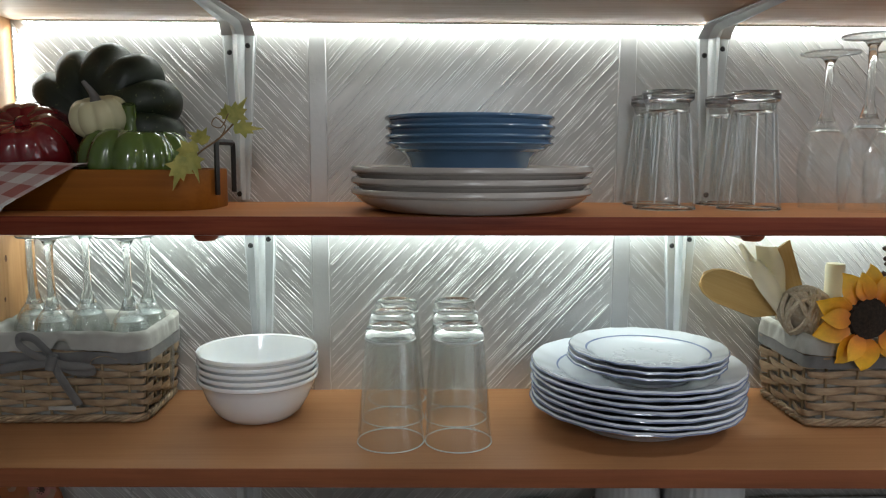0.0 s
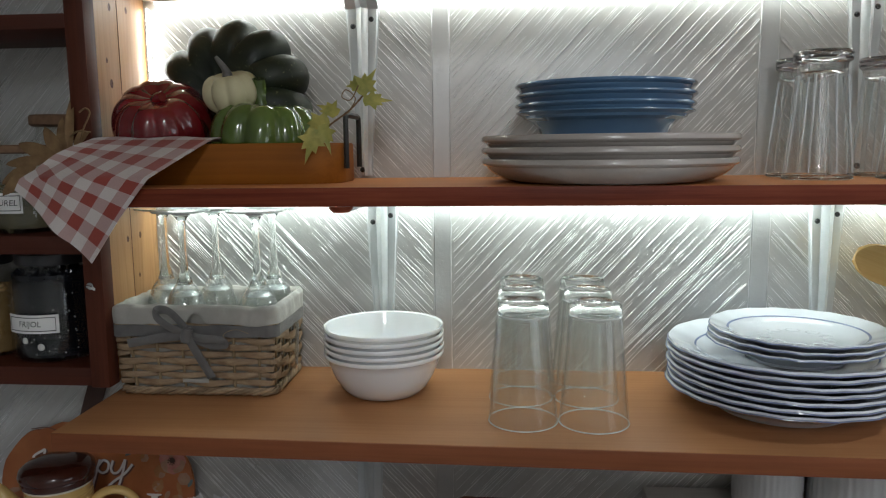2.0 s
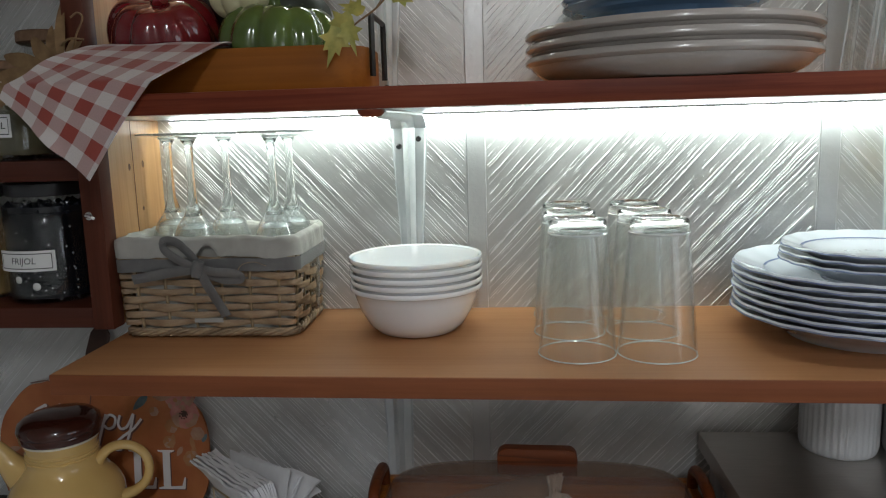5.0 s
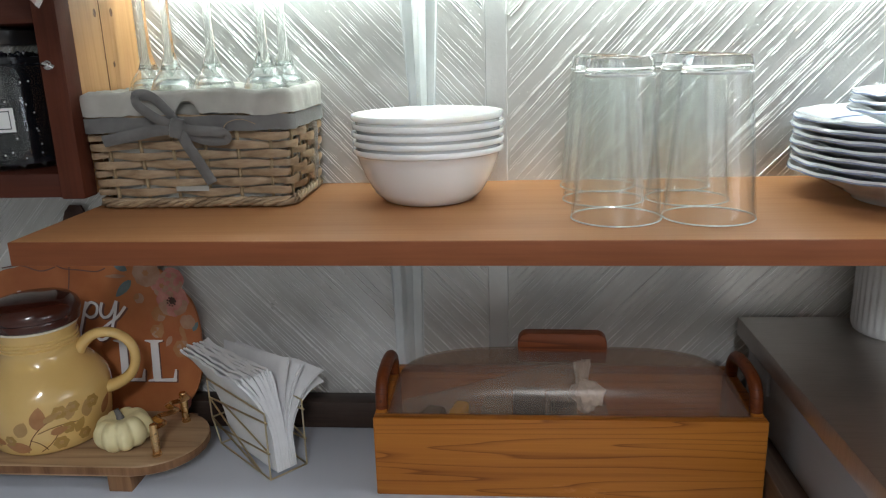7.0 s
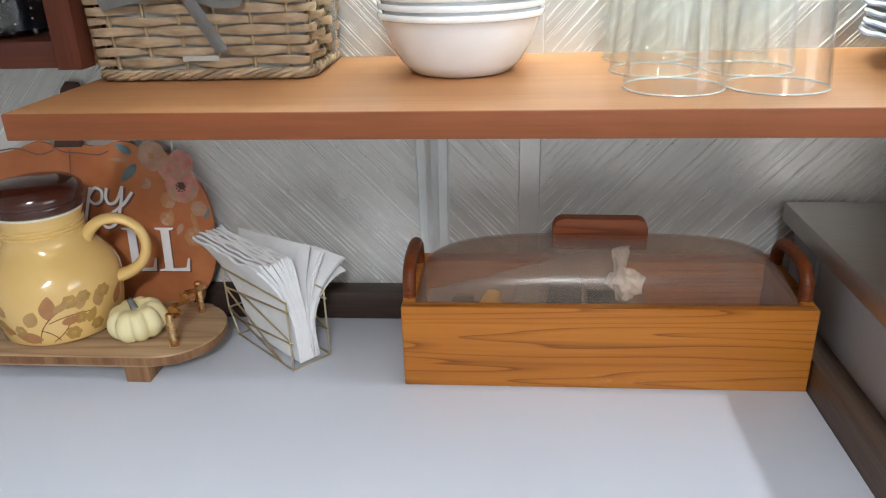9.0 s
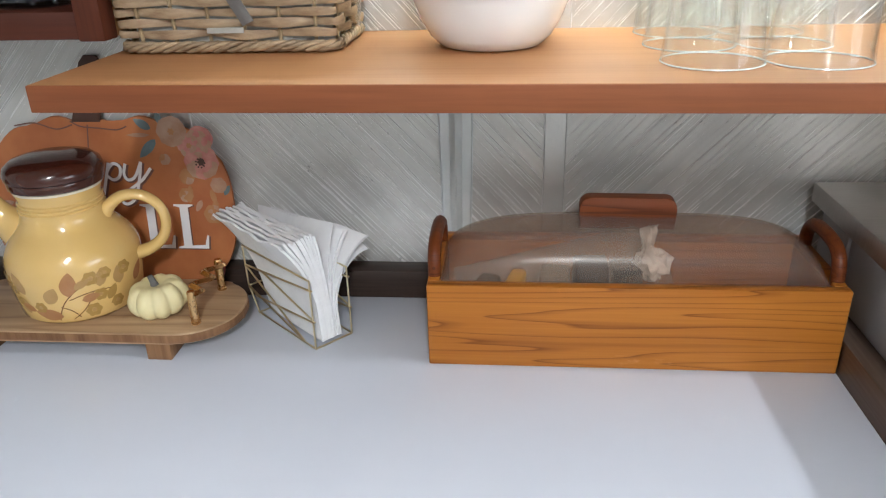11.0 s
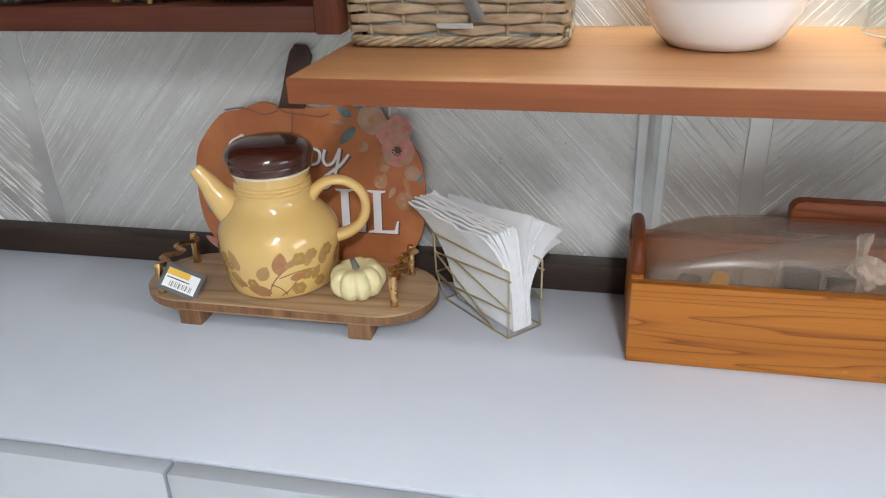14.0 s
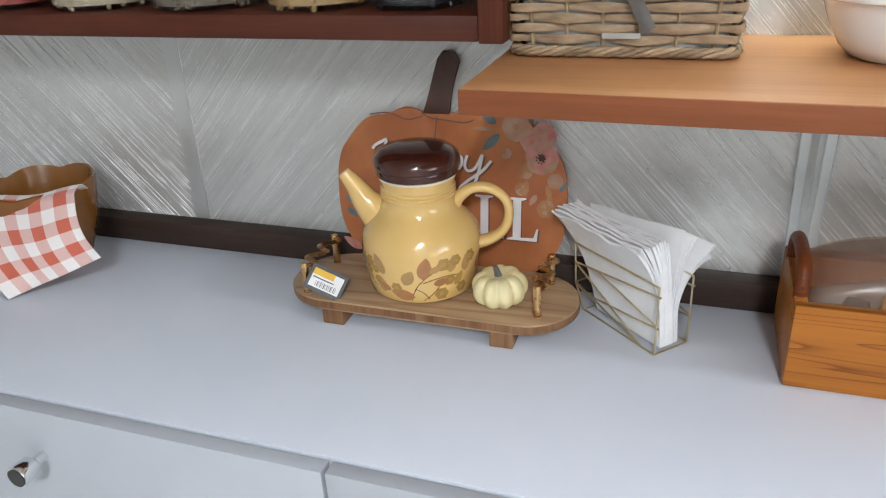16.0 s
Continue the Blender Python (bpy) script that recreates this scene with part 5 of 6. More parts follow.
for k in range(16):
    m = pose(0, 0, 0, random.uniform(-35, 35), random.uniform(60, 120), k * 22)
    part("strand", tube([m @ Vector((0.030 * math.cos(a), 0.030 * math.sin(a), (k % 5 - 2) * 0.005)) for a in [w * 2 * math.pi / 28 for w in range(28)]], 0.0034, 6, closed=True), "twine", tw)
part("core", lathe([(0, -0.026), (0.018, -0.018), (0.026, 0), (0.018, 0.018), (0, 0.026)], 20), "twine", tw)
sf = thing("artificial_sunflower", 0.648, -0.180, 1.349, label="yellow artificial sunflower with a dark brown disc", category="flower")
for ring, (n, ln, tilt, off) in enumerate(((10, 0.043, 8, 0.0225), (5, 0.036, 18, 0.0215))):
    for k in range(n):
        m = pose(0, 0, 0, 90, 0, 0) @ pose(0, 0, 0.003 * ring, 0, 0, k * 360 / n + 14 * ring + random.uniform(-6, 6)) @ pose(0, off, 0, tilt + random.uniform(-10, 10), random.uniform(-14, 14), 0)
        part("petal", ellipse_blade(ln, 0.033 - 0.008 * ring, m, 10, 0.24, 0.85), "petal_yellow", sf, smooth=60)
part("disc", lathe([(0, 0.0125), (0.006, 0.0115), (0.011, 0.0095), (0.0235, 0.006), (0.0262, 0.0), (0.015, -0.004), (0, -0.004)], 32, m=pose(0, 0, 0, 90)), "seed_dark", sf, "dark brown flower disc")
part("stalk", tube(smooth_path([(0, 0.004, 0), (0.006, 0.03, -0.015), (0.006, 0.045, -0.06)]), 0.003, 8), "leaf", sf)
rbn = thing("ribbon_tail", 0.716, -0.175, 1.21, label="grey and white gingham ribbon hanging from the basket", category="ribbon")
part("cloth", sheet(lambda u, v: (-0.018 + 0.036 * u + 0.003 * math.sin(7 * v), 0.006 - 0.004 * math.sin(5 * v + u), 0.002 + 0.095 * v), 8, 24, 0.001, uv=lambda u, v: (0.036 * u, 0.095 * v)), "gingham_grey", rbn)
br = thing("berry_sprig", 0.70, -0.12, 1.325, label="dark brown dried berry sprig in the basket", category="sprig")
part("stalk", tube(smooth_path([(0, 0, -0.02), (0.004, -0.01, 0.05), (0.012, -0.012, 0.11)]), 0.0012, 6), "dry_leaf", br)
for k in range(22):
    part("berry", lathe([(0, -0.004), (0.0035, -0.002), (0.004, 0.001), (0, 0.004)], 8, m=pose(0.006 + 0.010 * math.sin(k * 2.4), -0.011 + 0.009 * math.cos(k * 2.4), 0.03 + 0.004 * k)), "sign_stem", br)

# ---- upper shelf ----
tray = thing("wooden_tray", -0.28, -0.10, MID, label="orange wooden tray with black metal handles, full of gourds", category="tray")
TX0, TX1, TY0, TY1, TZ = -0.438, -0.138, -0.178, -0.046, MID + 0.0475
part("base", box(TX0 + 0.02, TX1 - 0.02, TY0 + 0.02, TY1 - 0.02, MID + 0.0002, MID + 0.006), "tray_wood", tray, world=True)
TCX, TCY, THX, THY = (TX0 + TX1) / 2, (TY0 + TY1) / 2, (TX1 - TX0) / 2, (TY1 - TY0) / 2


def tray_wall(u, v):
    """An upright wall round a rectangle with well rounded corners; v runs over its outside, top and inside."""
    inset, z = [(0.001, MID + 0.0002), (0.0, MID + 0.002), (0.0, TZ - 0.002), (0.0015, TZ), (0.006, TZ), (0.0075, TZ - 0.002), (0.0075, MID + 0.005)][round(v * 6)]
    p = per(u, THX - inset, THY - inset, 0.045 - inset)[0]
    return (TCX + p.x, TCY + p.y, z)


part("rim", sheet(tray_wall, 96, 6), "tray_wood", tray, "rounded orange wooden wall", world=True)
for hx in (TX1 + 0.003, TX0 - 0.0005):
    if hx > -0.2:
        pts = [(hx, -0.142, 1.494), (hx, -0.142, 1.553), (hx, -0.1395, 1.5575), (hx, -0.0665, 1.5575), (hx, -0.064, 1.553), (hx, -0.064, 1.494)]
        part("handle", tube(pts, 0.0032, 4, flat=1.2, up=(1, 0, 0)), "black", tray, "black metal handle", world=True)


def pumpkin(name, x, y, z, r, h, lobes, depth, mat, label, tilt=(0, 0, 0), stem=None, stem_mat="grey_stem", sharp=0.7, dimple=0.35):
    ob = thing(name, x, y, z, label=label, category="pumpkin", group="")
    m = pose(0, 0, 0, *tilt)
    part("body", gourd(r, h, lobes, depth, m=m, sharp=sharp, dimple=dimple), mat, ob, smooth=70)
    if stem:
        pts = [m @ Vector(p) for p in stem[0]]
        part("stem", tube(smooth_path(pts, 4), [float(q) for q in np.interp(np.linspace(0, 1, len(smooth_path(pts, 4))), np.linspace(0, 1, len(stem[1])), stem[1])], 9), stem_mat, ob, "stem")
    return ob


pumpkin("decorative_pumpkin", -0.302, -0.062, 1.574, 0.1135, 0.056, 12, 0.20, "dark_green", "large dark green ribbed pumpkin lying on its side in the tray", (78, -10, -10), None, sharp=0.5, dimple=0.5)
pumpkin("ceramic_pumpkin", -0.371, -0.114, 1.546, 0.0615, 0.057, 10, 0.095, "red_ceramic", "glossy dark red ceramic pumpkin in the tray", (38, 6, 0), ([(0, 0, 0.036), (0.003, -0.001, 0.044), (0.011, -0.003, 0.049)], [0.009, 0.0075, 0.006]), "red_ceramic", dimple=0.25)
pumpkin("ceramic_pumpkin", -0.242, -0.108, 1.533, 0.0690, 0.052, 10, 0.14, "green_ceramic", "glossy green ceramic pumpkin in the tray", (6, 4, 10), ([(-0.004, 0, 0.030), (-0.009, 0, 0.050), (-0.010, -0.004, 0.070)], [0.013, 0.0095, 0.0085]), "green_ceramic")
pumpkin("decorative_pumpkin", -0.282, -0.116, 1.588, 0.0360, 0.0270, 9, 0.15, "cream_gourd", "small cream pumpkin resting on the other pumpkins", (16, -6, 0), ([(0, 0, 0.016), (-0.001, 0, 0.028), (-0.009, 0, 0.044)], [0.008, 0.0045, 0.0022]))

# gingham towel over the tray's front corner
towel = thing("gingham_towel", -0.36, -0.18, 1.5245, label="red and white gingham towel draped over the tray's corner", category="towel")
A, B, C, D = Vector((-0.472, -0.263, 1.477)), Vector((-0.392, -0.265, 1.397)), Vector((-0.285, -0.182, 1.5290)), Vector((-0.432, -0.182, 1.5300))


def drape(u, v):
    if v <= 0.8:
        w = v / 0.8
        p = (A * (1 - u) + B * u) * (1 - w) + (D * (1 - u) + C * u) * w
        bow_ = math.sin(math.pi * w)
        fold = 0.006 * math.sin(u * 9 + 1.5 * w) * (1 - w) + 0.004 * noise.noise((u * 4, w * 4, 2))
        p += Vector((0.0, -0.010 * bow_ + fold, 0.006 * bow_))
        down = min(max((1.5285 - p.z) / 0.040, 0.0), 1.0)
        p.y = min(p.y, -0.182 - 0.0815 * down + 0.3 * fold)
        if p.z < 1.486:
            p.y = min(p.y, -0.2605)
        return p
    w = (v - 0.8) / 0.2
    p = D * (1 - u) + C * u
    return p + Vector((0.01 * w, 0.028 * w, 0.003 * math.sin(math.pi * w) + 0.0018 * math.sin(12 * u) * w))


part("cloth", sheet(drape, 40, 48, 0.0012, uv=lambda u, v: (0.148 * u, 0.222 * v)), "gingham", towel, world=True, smooth=80)

sprig = thing("leaf_sprig", -0.135, -0.14, 1.525, label="yellow-green artificial leaf sprig on the tray's end", category="leaves")
part("stalk", tube(smooth_path([(-0.168, -0.150, 1.528), (-0.150, -0.158, 1.545), (-0.128, -0.150, 1.562), (-0.112, -0.145, 1.580)]), 0.0011, 6), "dry_leaf", sprig, world=True)
part("tendril", tube(smooth_path([(-0.128, -0.150, 1.562), (-0.120, -0.155, 1.575), (-0.130, -0.158, 1.585), (-0.136, -0.154, 1.577), (-0.126, -0.152, 1.574), (-0.116, -0.155, 1.590)]), 0.0007, 5), "dry_leaf", sprig, world=True)
for lx, ly, lz, ra, rb_, rc, sz in ((-0.116, -0.152, 1.580, 75, 10, -35, 0.040), (-0.112, -0.150, 1.572, 80, -20, -80, 0.036), (-0.118, -0.152, 1.584, 60, 0, 20, 0.030), (-0.140, -0.160, 1.556, 70, 25, 50, 0.038), (-0.150, -0.165, 1.553, 95, 10, 120, 0.040), (-0.160, -0.186, 1.540, 100, -12, 160, 0.042), (-0.152, -0.184, 1.545, 110, 0, 195, 0.036)):
    part("leaf", leaf_blade(sz, pose(lx, ly, lz, 90, 0, 0) @ pose(0, 0, 0, ra - 90, rb_, rc), 5, 0.35), "leaf", sprig, world=True, smooth=80)
dry = thing("dry_leaves", -0.47, -0.165, 1.50, label="dried tan corn husk leaves and twigs at the tray's end", category="leaves")
for lx, ly, lz, ra, rc, sz, wd in ((-0.462, -0.170, 1.515, 86, 4, 0.075, 0.012), (-0.466, -0.172, 1.510, 80, 18, 0.055, 0.016), (-0.470, -0.172, 1.512, 84, 42, 0.05, 0.018), (-0.476, -0.175, 1.512, 90, 75, 0.06, 0.018), (-0.486, -0.178, 1.508, 95, 95, 0.06, 0.014), (-0.500, -0.18, 1.500, 95, 112, 0.055, 0.016), (-0.51, -0.182, 1.492, 98, 125, 0.045, 0.015), (-0.458, -0.168, 1.52, 70, -20, 0.045, 0.012)):
    part("husk", ellipse_blade(sz, wd, pose(lx, ly, lz, 90, 0, 0) @ pose(0, 0, 0, ra - 90, 0, rc), 10, 0.25, 0.8), "dry_leaf", dry, world=True, smooth=80)
for pts in ([(-0.452, -0.165, 1.53), (-0.445, -0.168, 1.545), (-0.438, -0.165, 1.562), (-0.443, -0.165, 1.568), (-0.450, -0.167, 1.563)], [(-0.462, -0.17, 1.535), (-0.45, -0.172, 1.541), (-0.436, -0.17, 1.54)], [(-0.47, -0.172, 1.51), (-0.455, -0.17, 1.52), (-0.440, -0.168, 1.53)]):
    part("twig", tube(smooth_path(pts), 0.0011, 6), "dry_leaf", dry, world=True)


def shallow(r, h, f, lip=0.27, n=72):
    """A shallow plate with an upright lip; lip: its share of the height."""
    k = 1 - lip
    return lathe([(0, 0.002), (f * 0.94, 0.002), (f * 0.95, 0.0), (f, 0.0), (f + 0.09 * r, h * 0.10), (r * 0.90, h * 0.36), (r * 0.95, h * (k - 0.14)), (r * 0.958, h * (k - 0.05)), (r * 0.985, h * k), (r, h * (k + 0.07)), (r, h * 0.92), (r * 0.988, h), (r * 0.962, h * 0.93), (r * 0.89, h * 0.5), (f, h * 0.27), (0, h * 0.24)], n)


for i in range(3):
    ob = thing("serving_plate", 0.1705, -0.146, MID + 0.0127 * i + 0.0001, label="large cream stoneware plate in a stack of three", category="plate", group="stacked cream plates")
    part("body", shallow(0.1445, 0.027, 0.104), "cream_ware", ob)
BZ = MID + 0.0127 * 2 + 0.0130
ob = thing("soup_plate", 0.1695, -0.121, BZ, label="blue stoneware soup plate under three blue plates", category="plate", group="stacked blue plates")
part("body", lathe([(0, 0.002), (0.066, 0.002), (0.067, 0), (0.070, 0), (0.072, 0.010), (0.077, 0.024), (0.088, 0.034), (0.102, 0.0395), (0.1035, 0.0405), (0.103, 0.042), (0.086, 0.037), (0.074, 0.027), (0.068, 0.010), (0, 0.007)], 72), "blue_ware", ob)
for i in range(3):
    ob = thing("blue_plate", 0.1695 + 0.0008 * (i % 2), -0.121, BZ + 0.0245 + 0.0113 * i, label="blue stoneware plate in a stack", category="plate", group="stacked blue plates")
    part("body", shallow(0.1045, 0.0265, 0.064, 0.16), "blue_ware", ob)


def tumbler(x, y, turn, h=0.1445):
    ob = thing("tumbler", x, y, MID, turn, label="clear faceted glass tumbler with thick smoky base, upside down", category="glass", group="upturned tumblers")
    R, r = 0.0375, 0.0262

    def facet(a, q, z):
        k = 0.0 if z < 0.012 or z > h - 0.02 else 0.05
        return q * (1 - k * abs(math.sin(a * 4)) ** 1.5), z
    part("wall", lathe([(R - 0.001, 0), (R, 0.0012), (R * 0.97, 0.022), (r * 1.04, h - 0.030), (r, h - 0.018), (r - 0.003, h - 0.020), (r * 0.95, h - 0.034), (R * 0.97 - 0.002, 0.022), (R - 0.002, 0.001), (R - 0.001, 0)], 64, None, facet), "glass", ob)
    part("rim", lathe([(R - 0.0022, 0.0006), (R - 0.0008, 0.0), (R + 0.0006, 0.0010), (R - 0.0002, 0.0030), (R - 0.0022, 0.0006)], 48), "glass_solid", ob)
    # pale ribs that paint bright streaks of light along the facets
    for k in range(8):
        a = radians(45 * k)
        line = [(q * math.cos(a), q * math.sin(a), z) for q, z in ((R * 0.985, 0.008), (R * 0.955, 0.022), (R * 0.84, 0.062), (r * 1.09, h - 0.046), (r * 1.02, h - 0.028))]
        part("facet_glint", tube(smooth_path(line, 4), [0.0008 + 0.0009 * i / 16 for i in range(17)], 6), "glass_edge", ob)
    part("shoulder", lathe([(0, h - 0.030), (r * 0.6, h - 0.029), (r * 0.93, h - 0.024), (r, h - 0.0185), (r * 1.02, h - 0.0165), (0, h - 0.016)], 48), "glass_solid", ob)
    part("base", lathe([(0, h - 0.0158), (r, h - 0.0158), (r + 0.0045, h - 0.012), (r + 0.0050, h - 0.007), (r + 0.0042, h - 0.0062), (r + 0.0052, h - 0.004), (r + 0.004, h - 0.0008), (r - 0.004, h), (r - 0.008, h - 0.003), (0, h - 0.004)], 48), "smoke_glass", ob, "thick smoky glass base")


for gx, gy, tn in ((0.411, -0.131, 10), (0.517, -0.131, 31), (0.420, -0.050, 24), (0.520, -0.050, 5)):
    tumbler(gx, gy, tn)
wine_glass(0.625, -0.100, MID, 0.0315, 0.113, 0.076, 0.034, "clear wine glass upside down on the varnished shelf", group="upturned wine glasses")
wine_glass(0.640, -0.166, MID, 0.0305, 0.115, 0.085, 0.034, "clear wine glass upside down on the varnished shelf", group="upturned wine glasses")
wine_glass(0.712, -0.100, MID, 0.0315, 0.113, 0.076, 0.034, "clear wine glass upside down on the varnished shelf", group="upturned wine glasses")

# ---- counter ----
BT = 0.932
brd = thing("serving_board", -0.5445, -0.1135, CTR, label="acacia serving board on feet with wavy brass handles", category="board")
outline = [per(i / 72, 0.1745, 0.0625, 0.0600)[0].xy for i in range(72)]
b = bmesh.new()
lo, hi = [b.verts.new((x, y, 0.0195)) for x, y in outline], [b.verts.new((x, y, BT - CTR)) for x, y in outline]
ft = b.faces.new(hi)
fb = b.faces.new(list(reversed(lo)))
for i in range(72):
    j = (i + 1) % 72
    b.faces.new((lo[i], lo[j], hi[j], hi[i]))
bmesh.ops.bevel(b, geom=list(ft.edges) + list(fb.edges), offset=0.0018, segments=2, profile=0.5, affect="EDGES")
part("board", b, "acacia", brd)
band = bmesh.new()
ring = [[band.verts.new((x * k, y * k, z)) for x, y in outline] for k, z in ((1.0025, 0.0212), (1.004, 0.0216), (1.004, BT - CTR - 0.0022), (1.0025, BT - CTR - 0.0018))]
for lo_, hi_ in zip(ring, ring[1:]):
    for i in range(72):
        j = (i + 1) % 72
        band.faces.new((lo_[i], lo_[j], hi_[j], hi_[i]))
part("bark_edge", band, "acacia_end", brd, "darker brown wooden edge")
for fx in (-0.1015, 0.1005):
    part("foot", box(fx - 0.0132, fx + 0.0132, -0.0615, 0.052, 0.0, 0.0193, 0.0012, 2), "acacia_end", brd, "darker wooden foot")
for sx, y0, y1 in ((0.1355, -0.0385, 0.0395), (-0.1385, -0.0475, 0.0325)):
    hd = None
    for py in (y0, y1):
        part("post", lathe([(0, 0.032), (0.0052, 0.032), (0.0052, 0.0345), (0.0044, 0.035), (0.0044, 0.068), (0.0038, 0.0695), (0, 0.0695)], 20, m=pose(sx, py, 0)), "brass", brd, "brushed brass post")
    n = 40
    pts = [(sx + 0.0075 * math.sin(i / n * 2 * math.pi * 2.5), y0 + (y1 - y0) * i / n, 0.0655) for i in range(n + 1)]
    part("wavy_bar", tube(pts, 0.0030, 4, flat=1.5), "brass", brd, "wavy brass handle bar", smooth=60)

tag = thing("price_tag", -0.656, -0.166, 0.9335, label="grey card price tag with yellow strip and barcode", category="tag")
TM = pose(0.001, 0.002, 0.0160, -42, 26, 10) @ Matrix.Diagonal((0.92, 0.92, 0.92, 1))
part("card", merge(None, box(-0.0245, 0.0245, -0.0006, 0.0006, -0.0175, 0.0165, 0.0004, 1), TM), "tag_grey", tag)
part("sticker", merge(None, box(-0.020, 0.020, -0.0010, -0.00065, -0.0125, 0.0115), TM), "tag_white", tag)
part("yellow_strip", merge(None, box(-0.020, 0.008, -0.0013, -0.00105, 0.0035, 0.0118), TM), "tag_yellow", tag)
for k in range(13):
    wk = (0.0006, 0.0012, 0.0004, 0.0009)[k % 4]
    part("bar", merge(None, box(-0.012 + 0.0022 * k, -0.012 + 0.0022 * k + wk, -0.0013, -0.00105, -0.0105, -0.0035), TM), "ink", tag)
part("bar", merge(None, box(-0.018, 0.010, -0.0013, -0.00105, -0.0005, 0.0008), TM), "ink", tag)

# yellow coffee pot
pot = thing("coffee_pot", -0.558, -0.101, BT + 0.0002, 12, label="glossy yellow ceramic coffee pot with brown lid and leaf pattern", category="pot")
POT = [(0, 0.0), (0.055, 0.0), (0.0605, 0.0015), (0.0635, 0.005), (0.0658, 0.020), (0.0682, 0.040), (0.0697, 0.0515), (0.0689, 0.0550), (0.0690, 0.0575), (0.0684, 0.0640), (0.0656, 0.0725), (0.0606, 0.0808), (0.0544, 0.0880), (0.0490, 0.0938), (0.0454, 0.0990), (0.0432, 0.1050), (0.0424, 0.1110), (0.0432, 0.1126), (0.0432, 0.1140), (0.0418, 0.1153), (0.0429, 0.1168), (0.0429, 0.1182), (0.0415, 0.1195), (0.0426, 0.1210), (0.0426, 0.1224), (0.0411, 0.1238), (0.0413, 0.128), (0.0430, 0.132), (0.0434, 0.1355)]
part("body", lathe(POT + [(0.040, 0.1355), (0.037, 0.126), (0.037, 0.11), (0.048, 0.08), (0.061, 0.05), (0.055, 0.008), (0, 0.006)], 72), "yellow_glaze", pot)
part("rim_line", lathe([(0.0427, 0.1340), (0.0439, 0.1347), (0.0439, 0.1370), (0.0402, 0.1375), (0.0400, 0.1360)], 64), "cream_line", pot)
part("lid", lathe([(0, 0.1370), (0.0435, 0.1370), (0.0466, 0.1388), (0.0472, 0.1450), (0.0466, 0.1468), (0.0484, 0.1482), (0.0492, 0.1525), (0.0470, 0.1595), (0.0400, 0.1652), (0.0265, 0.1685), (0.0, 0.1695)], 64), "brown_glaze", pot, "glossy dark brown lid")
sp = smooth_path([(-0.034, 0, 0.074), (-0.050, 0, 0.088), (-0.0625, 0, 0.103), (-0.0725, 0, 0.120), (-0.0850, 0, 0.1370)], 6)
part("spout", tube(sp, [float(np.interp(i / (len(sp) - 1), (0, 0.25, 0.5, 0.75, 1), (0.027, 0.0220, 0.0160, 0.0115, 0.0072))) for i in range(len(sp))], 20, flat=0.85, up=(1, 0, 0.3)), "yellow_glaze", pot)
hp = smooth_path([(0.038, 0, 0.094), (0.047, 0, 0.108), (0.062, 0, 0.118), (0.082, 0, 0.1175), (0.098, 0, 0.105), (0.1025, 0, 0.086), (0.096, 0, 0.067), (0.080, 0, 0.055), (0.060, 0, 0.050)], 6)
part("handle", tube(hp, [0.0090 - 0.0036 * math.sin(math.pi * i / (len(hp) - 1)) ** 0.6 for i in range(len(hp))], 16, flat=1.3, up=(1, 0, 1)), "yellow_glaze", pot)


def pot_radius(z):
    return float(np.interp(z, [p[1] for p in POT[1:]], [p[0] for p in POT[1:]]))


def on_pot(flat_bm, name, mat):
    """Wraps a flat shape in (s, z) metres onto the pot's wall."""
    bmesh.ops.subdivide_edges(flat_bm, edges=flat_bm.edges[:], cuts=1)
    for v in flat_bm.verts:
        s, z, o = v.co.x, v.co.z, v.co.y
        r = pot_radius(z) + 0.0006 + o
        a = radians(-90 - 12) + s / 0.065
        v.co = Vector((r * math.cos(a), r * math.sin(a), z))
    part(name, flat_bm, mat, pot, smooth=60)


def flat_leaf(s, z, ln, w, ang, o=0.0, blunt=0.85):
    c, q = math.cos(radians(ang)), math.sin(radians(ang))
    n = 9
    up_ = [(ln * i / n, w / 2 * max(math.sin(math.pi * (i / n) ** blunt), 0) ** 0.75) for i in range(n + 1)]
    pts = up_ + [(x, -y) for x, y in reversed(up_[1:-1])]
    bm_ = bmesh.new()
    mid = [bm_.verts.new((s + x * c, -o, z + x * q)) for x, _ in up_]
    for sg in (1, -1):
        edge = [mid[0]] + [bm_.verts.new((s + x * c - sg * y * q, -o, z + x * q + sg * y * c)) for x, y in up_[1:-1]] + [mid[-1]]
        for i in range(n):
            f = list(dict.fromkeys([mid[i], mid[i + 1], edge[i + 1], edge[i]]))
            bm_.faces.new(f)
    return bm_


def flat_disc(s, z, r, hole=0.0, o=0.0, wav=0.0):
    bm_ = bmesh.new()
    n = 24
    ou = [bm_.verts.new((s + r * (1 + wav * math.cos(6 * a)) * math.cos(a), -o, z + r * (1 + wav * math.cos(6 * a)) * math.sin(a))) for a in [2 * math.pi * i / n for i in range(n)]]
    if hole:
        inn = [bm_.verts.new((s + hole * math.cos(a), -o, z + hole * math.sin(a))) for a in [2 * math.pi * i / n for i in range(n)]]
        for i in range(n):
            bm_.faces.new((ou[i], ou[(i + 1) % n], inn[(i + 1) % n], inn[i]))
    else:
        c = bm_.verts.new((s, -o, z))
        for i in range(n):
            bm_.faces.new((ou[i], ou[(i + 1) % n], c))
    return bm_


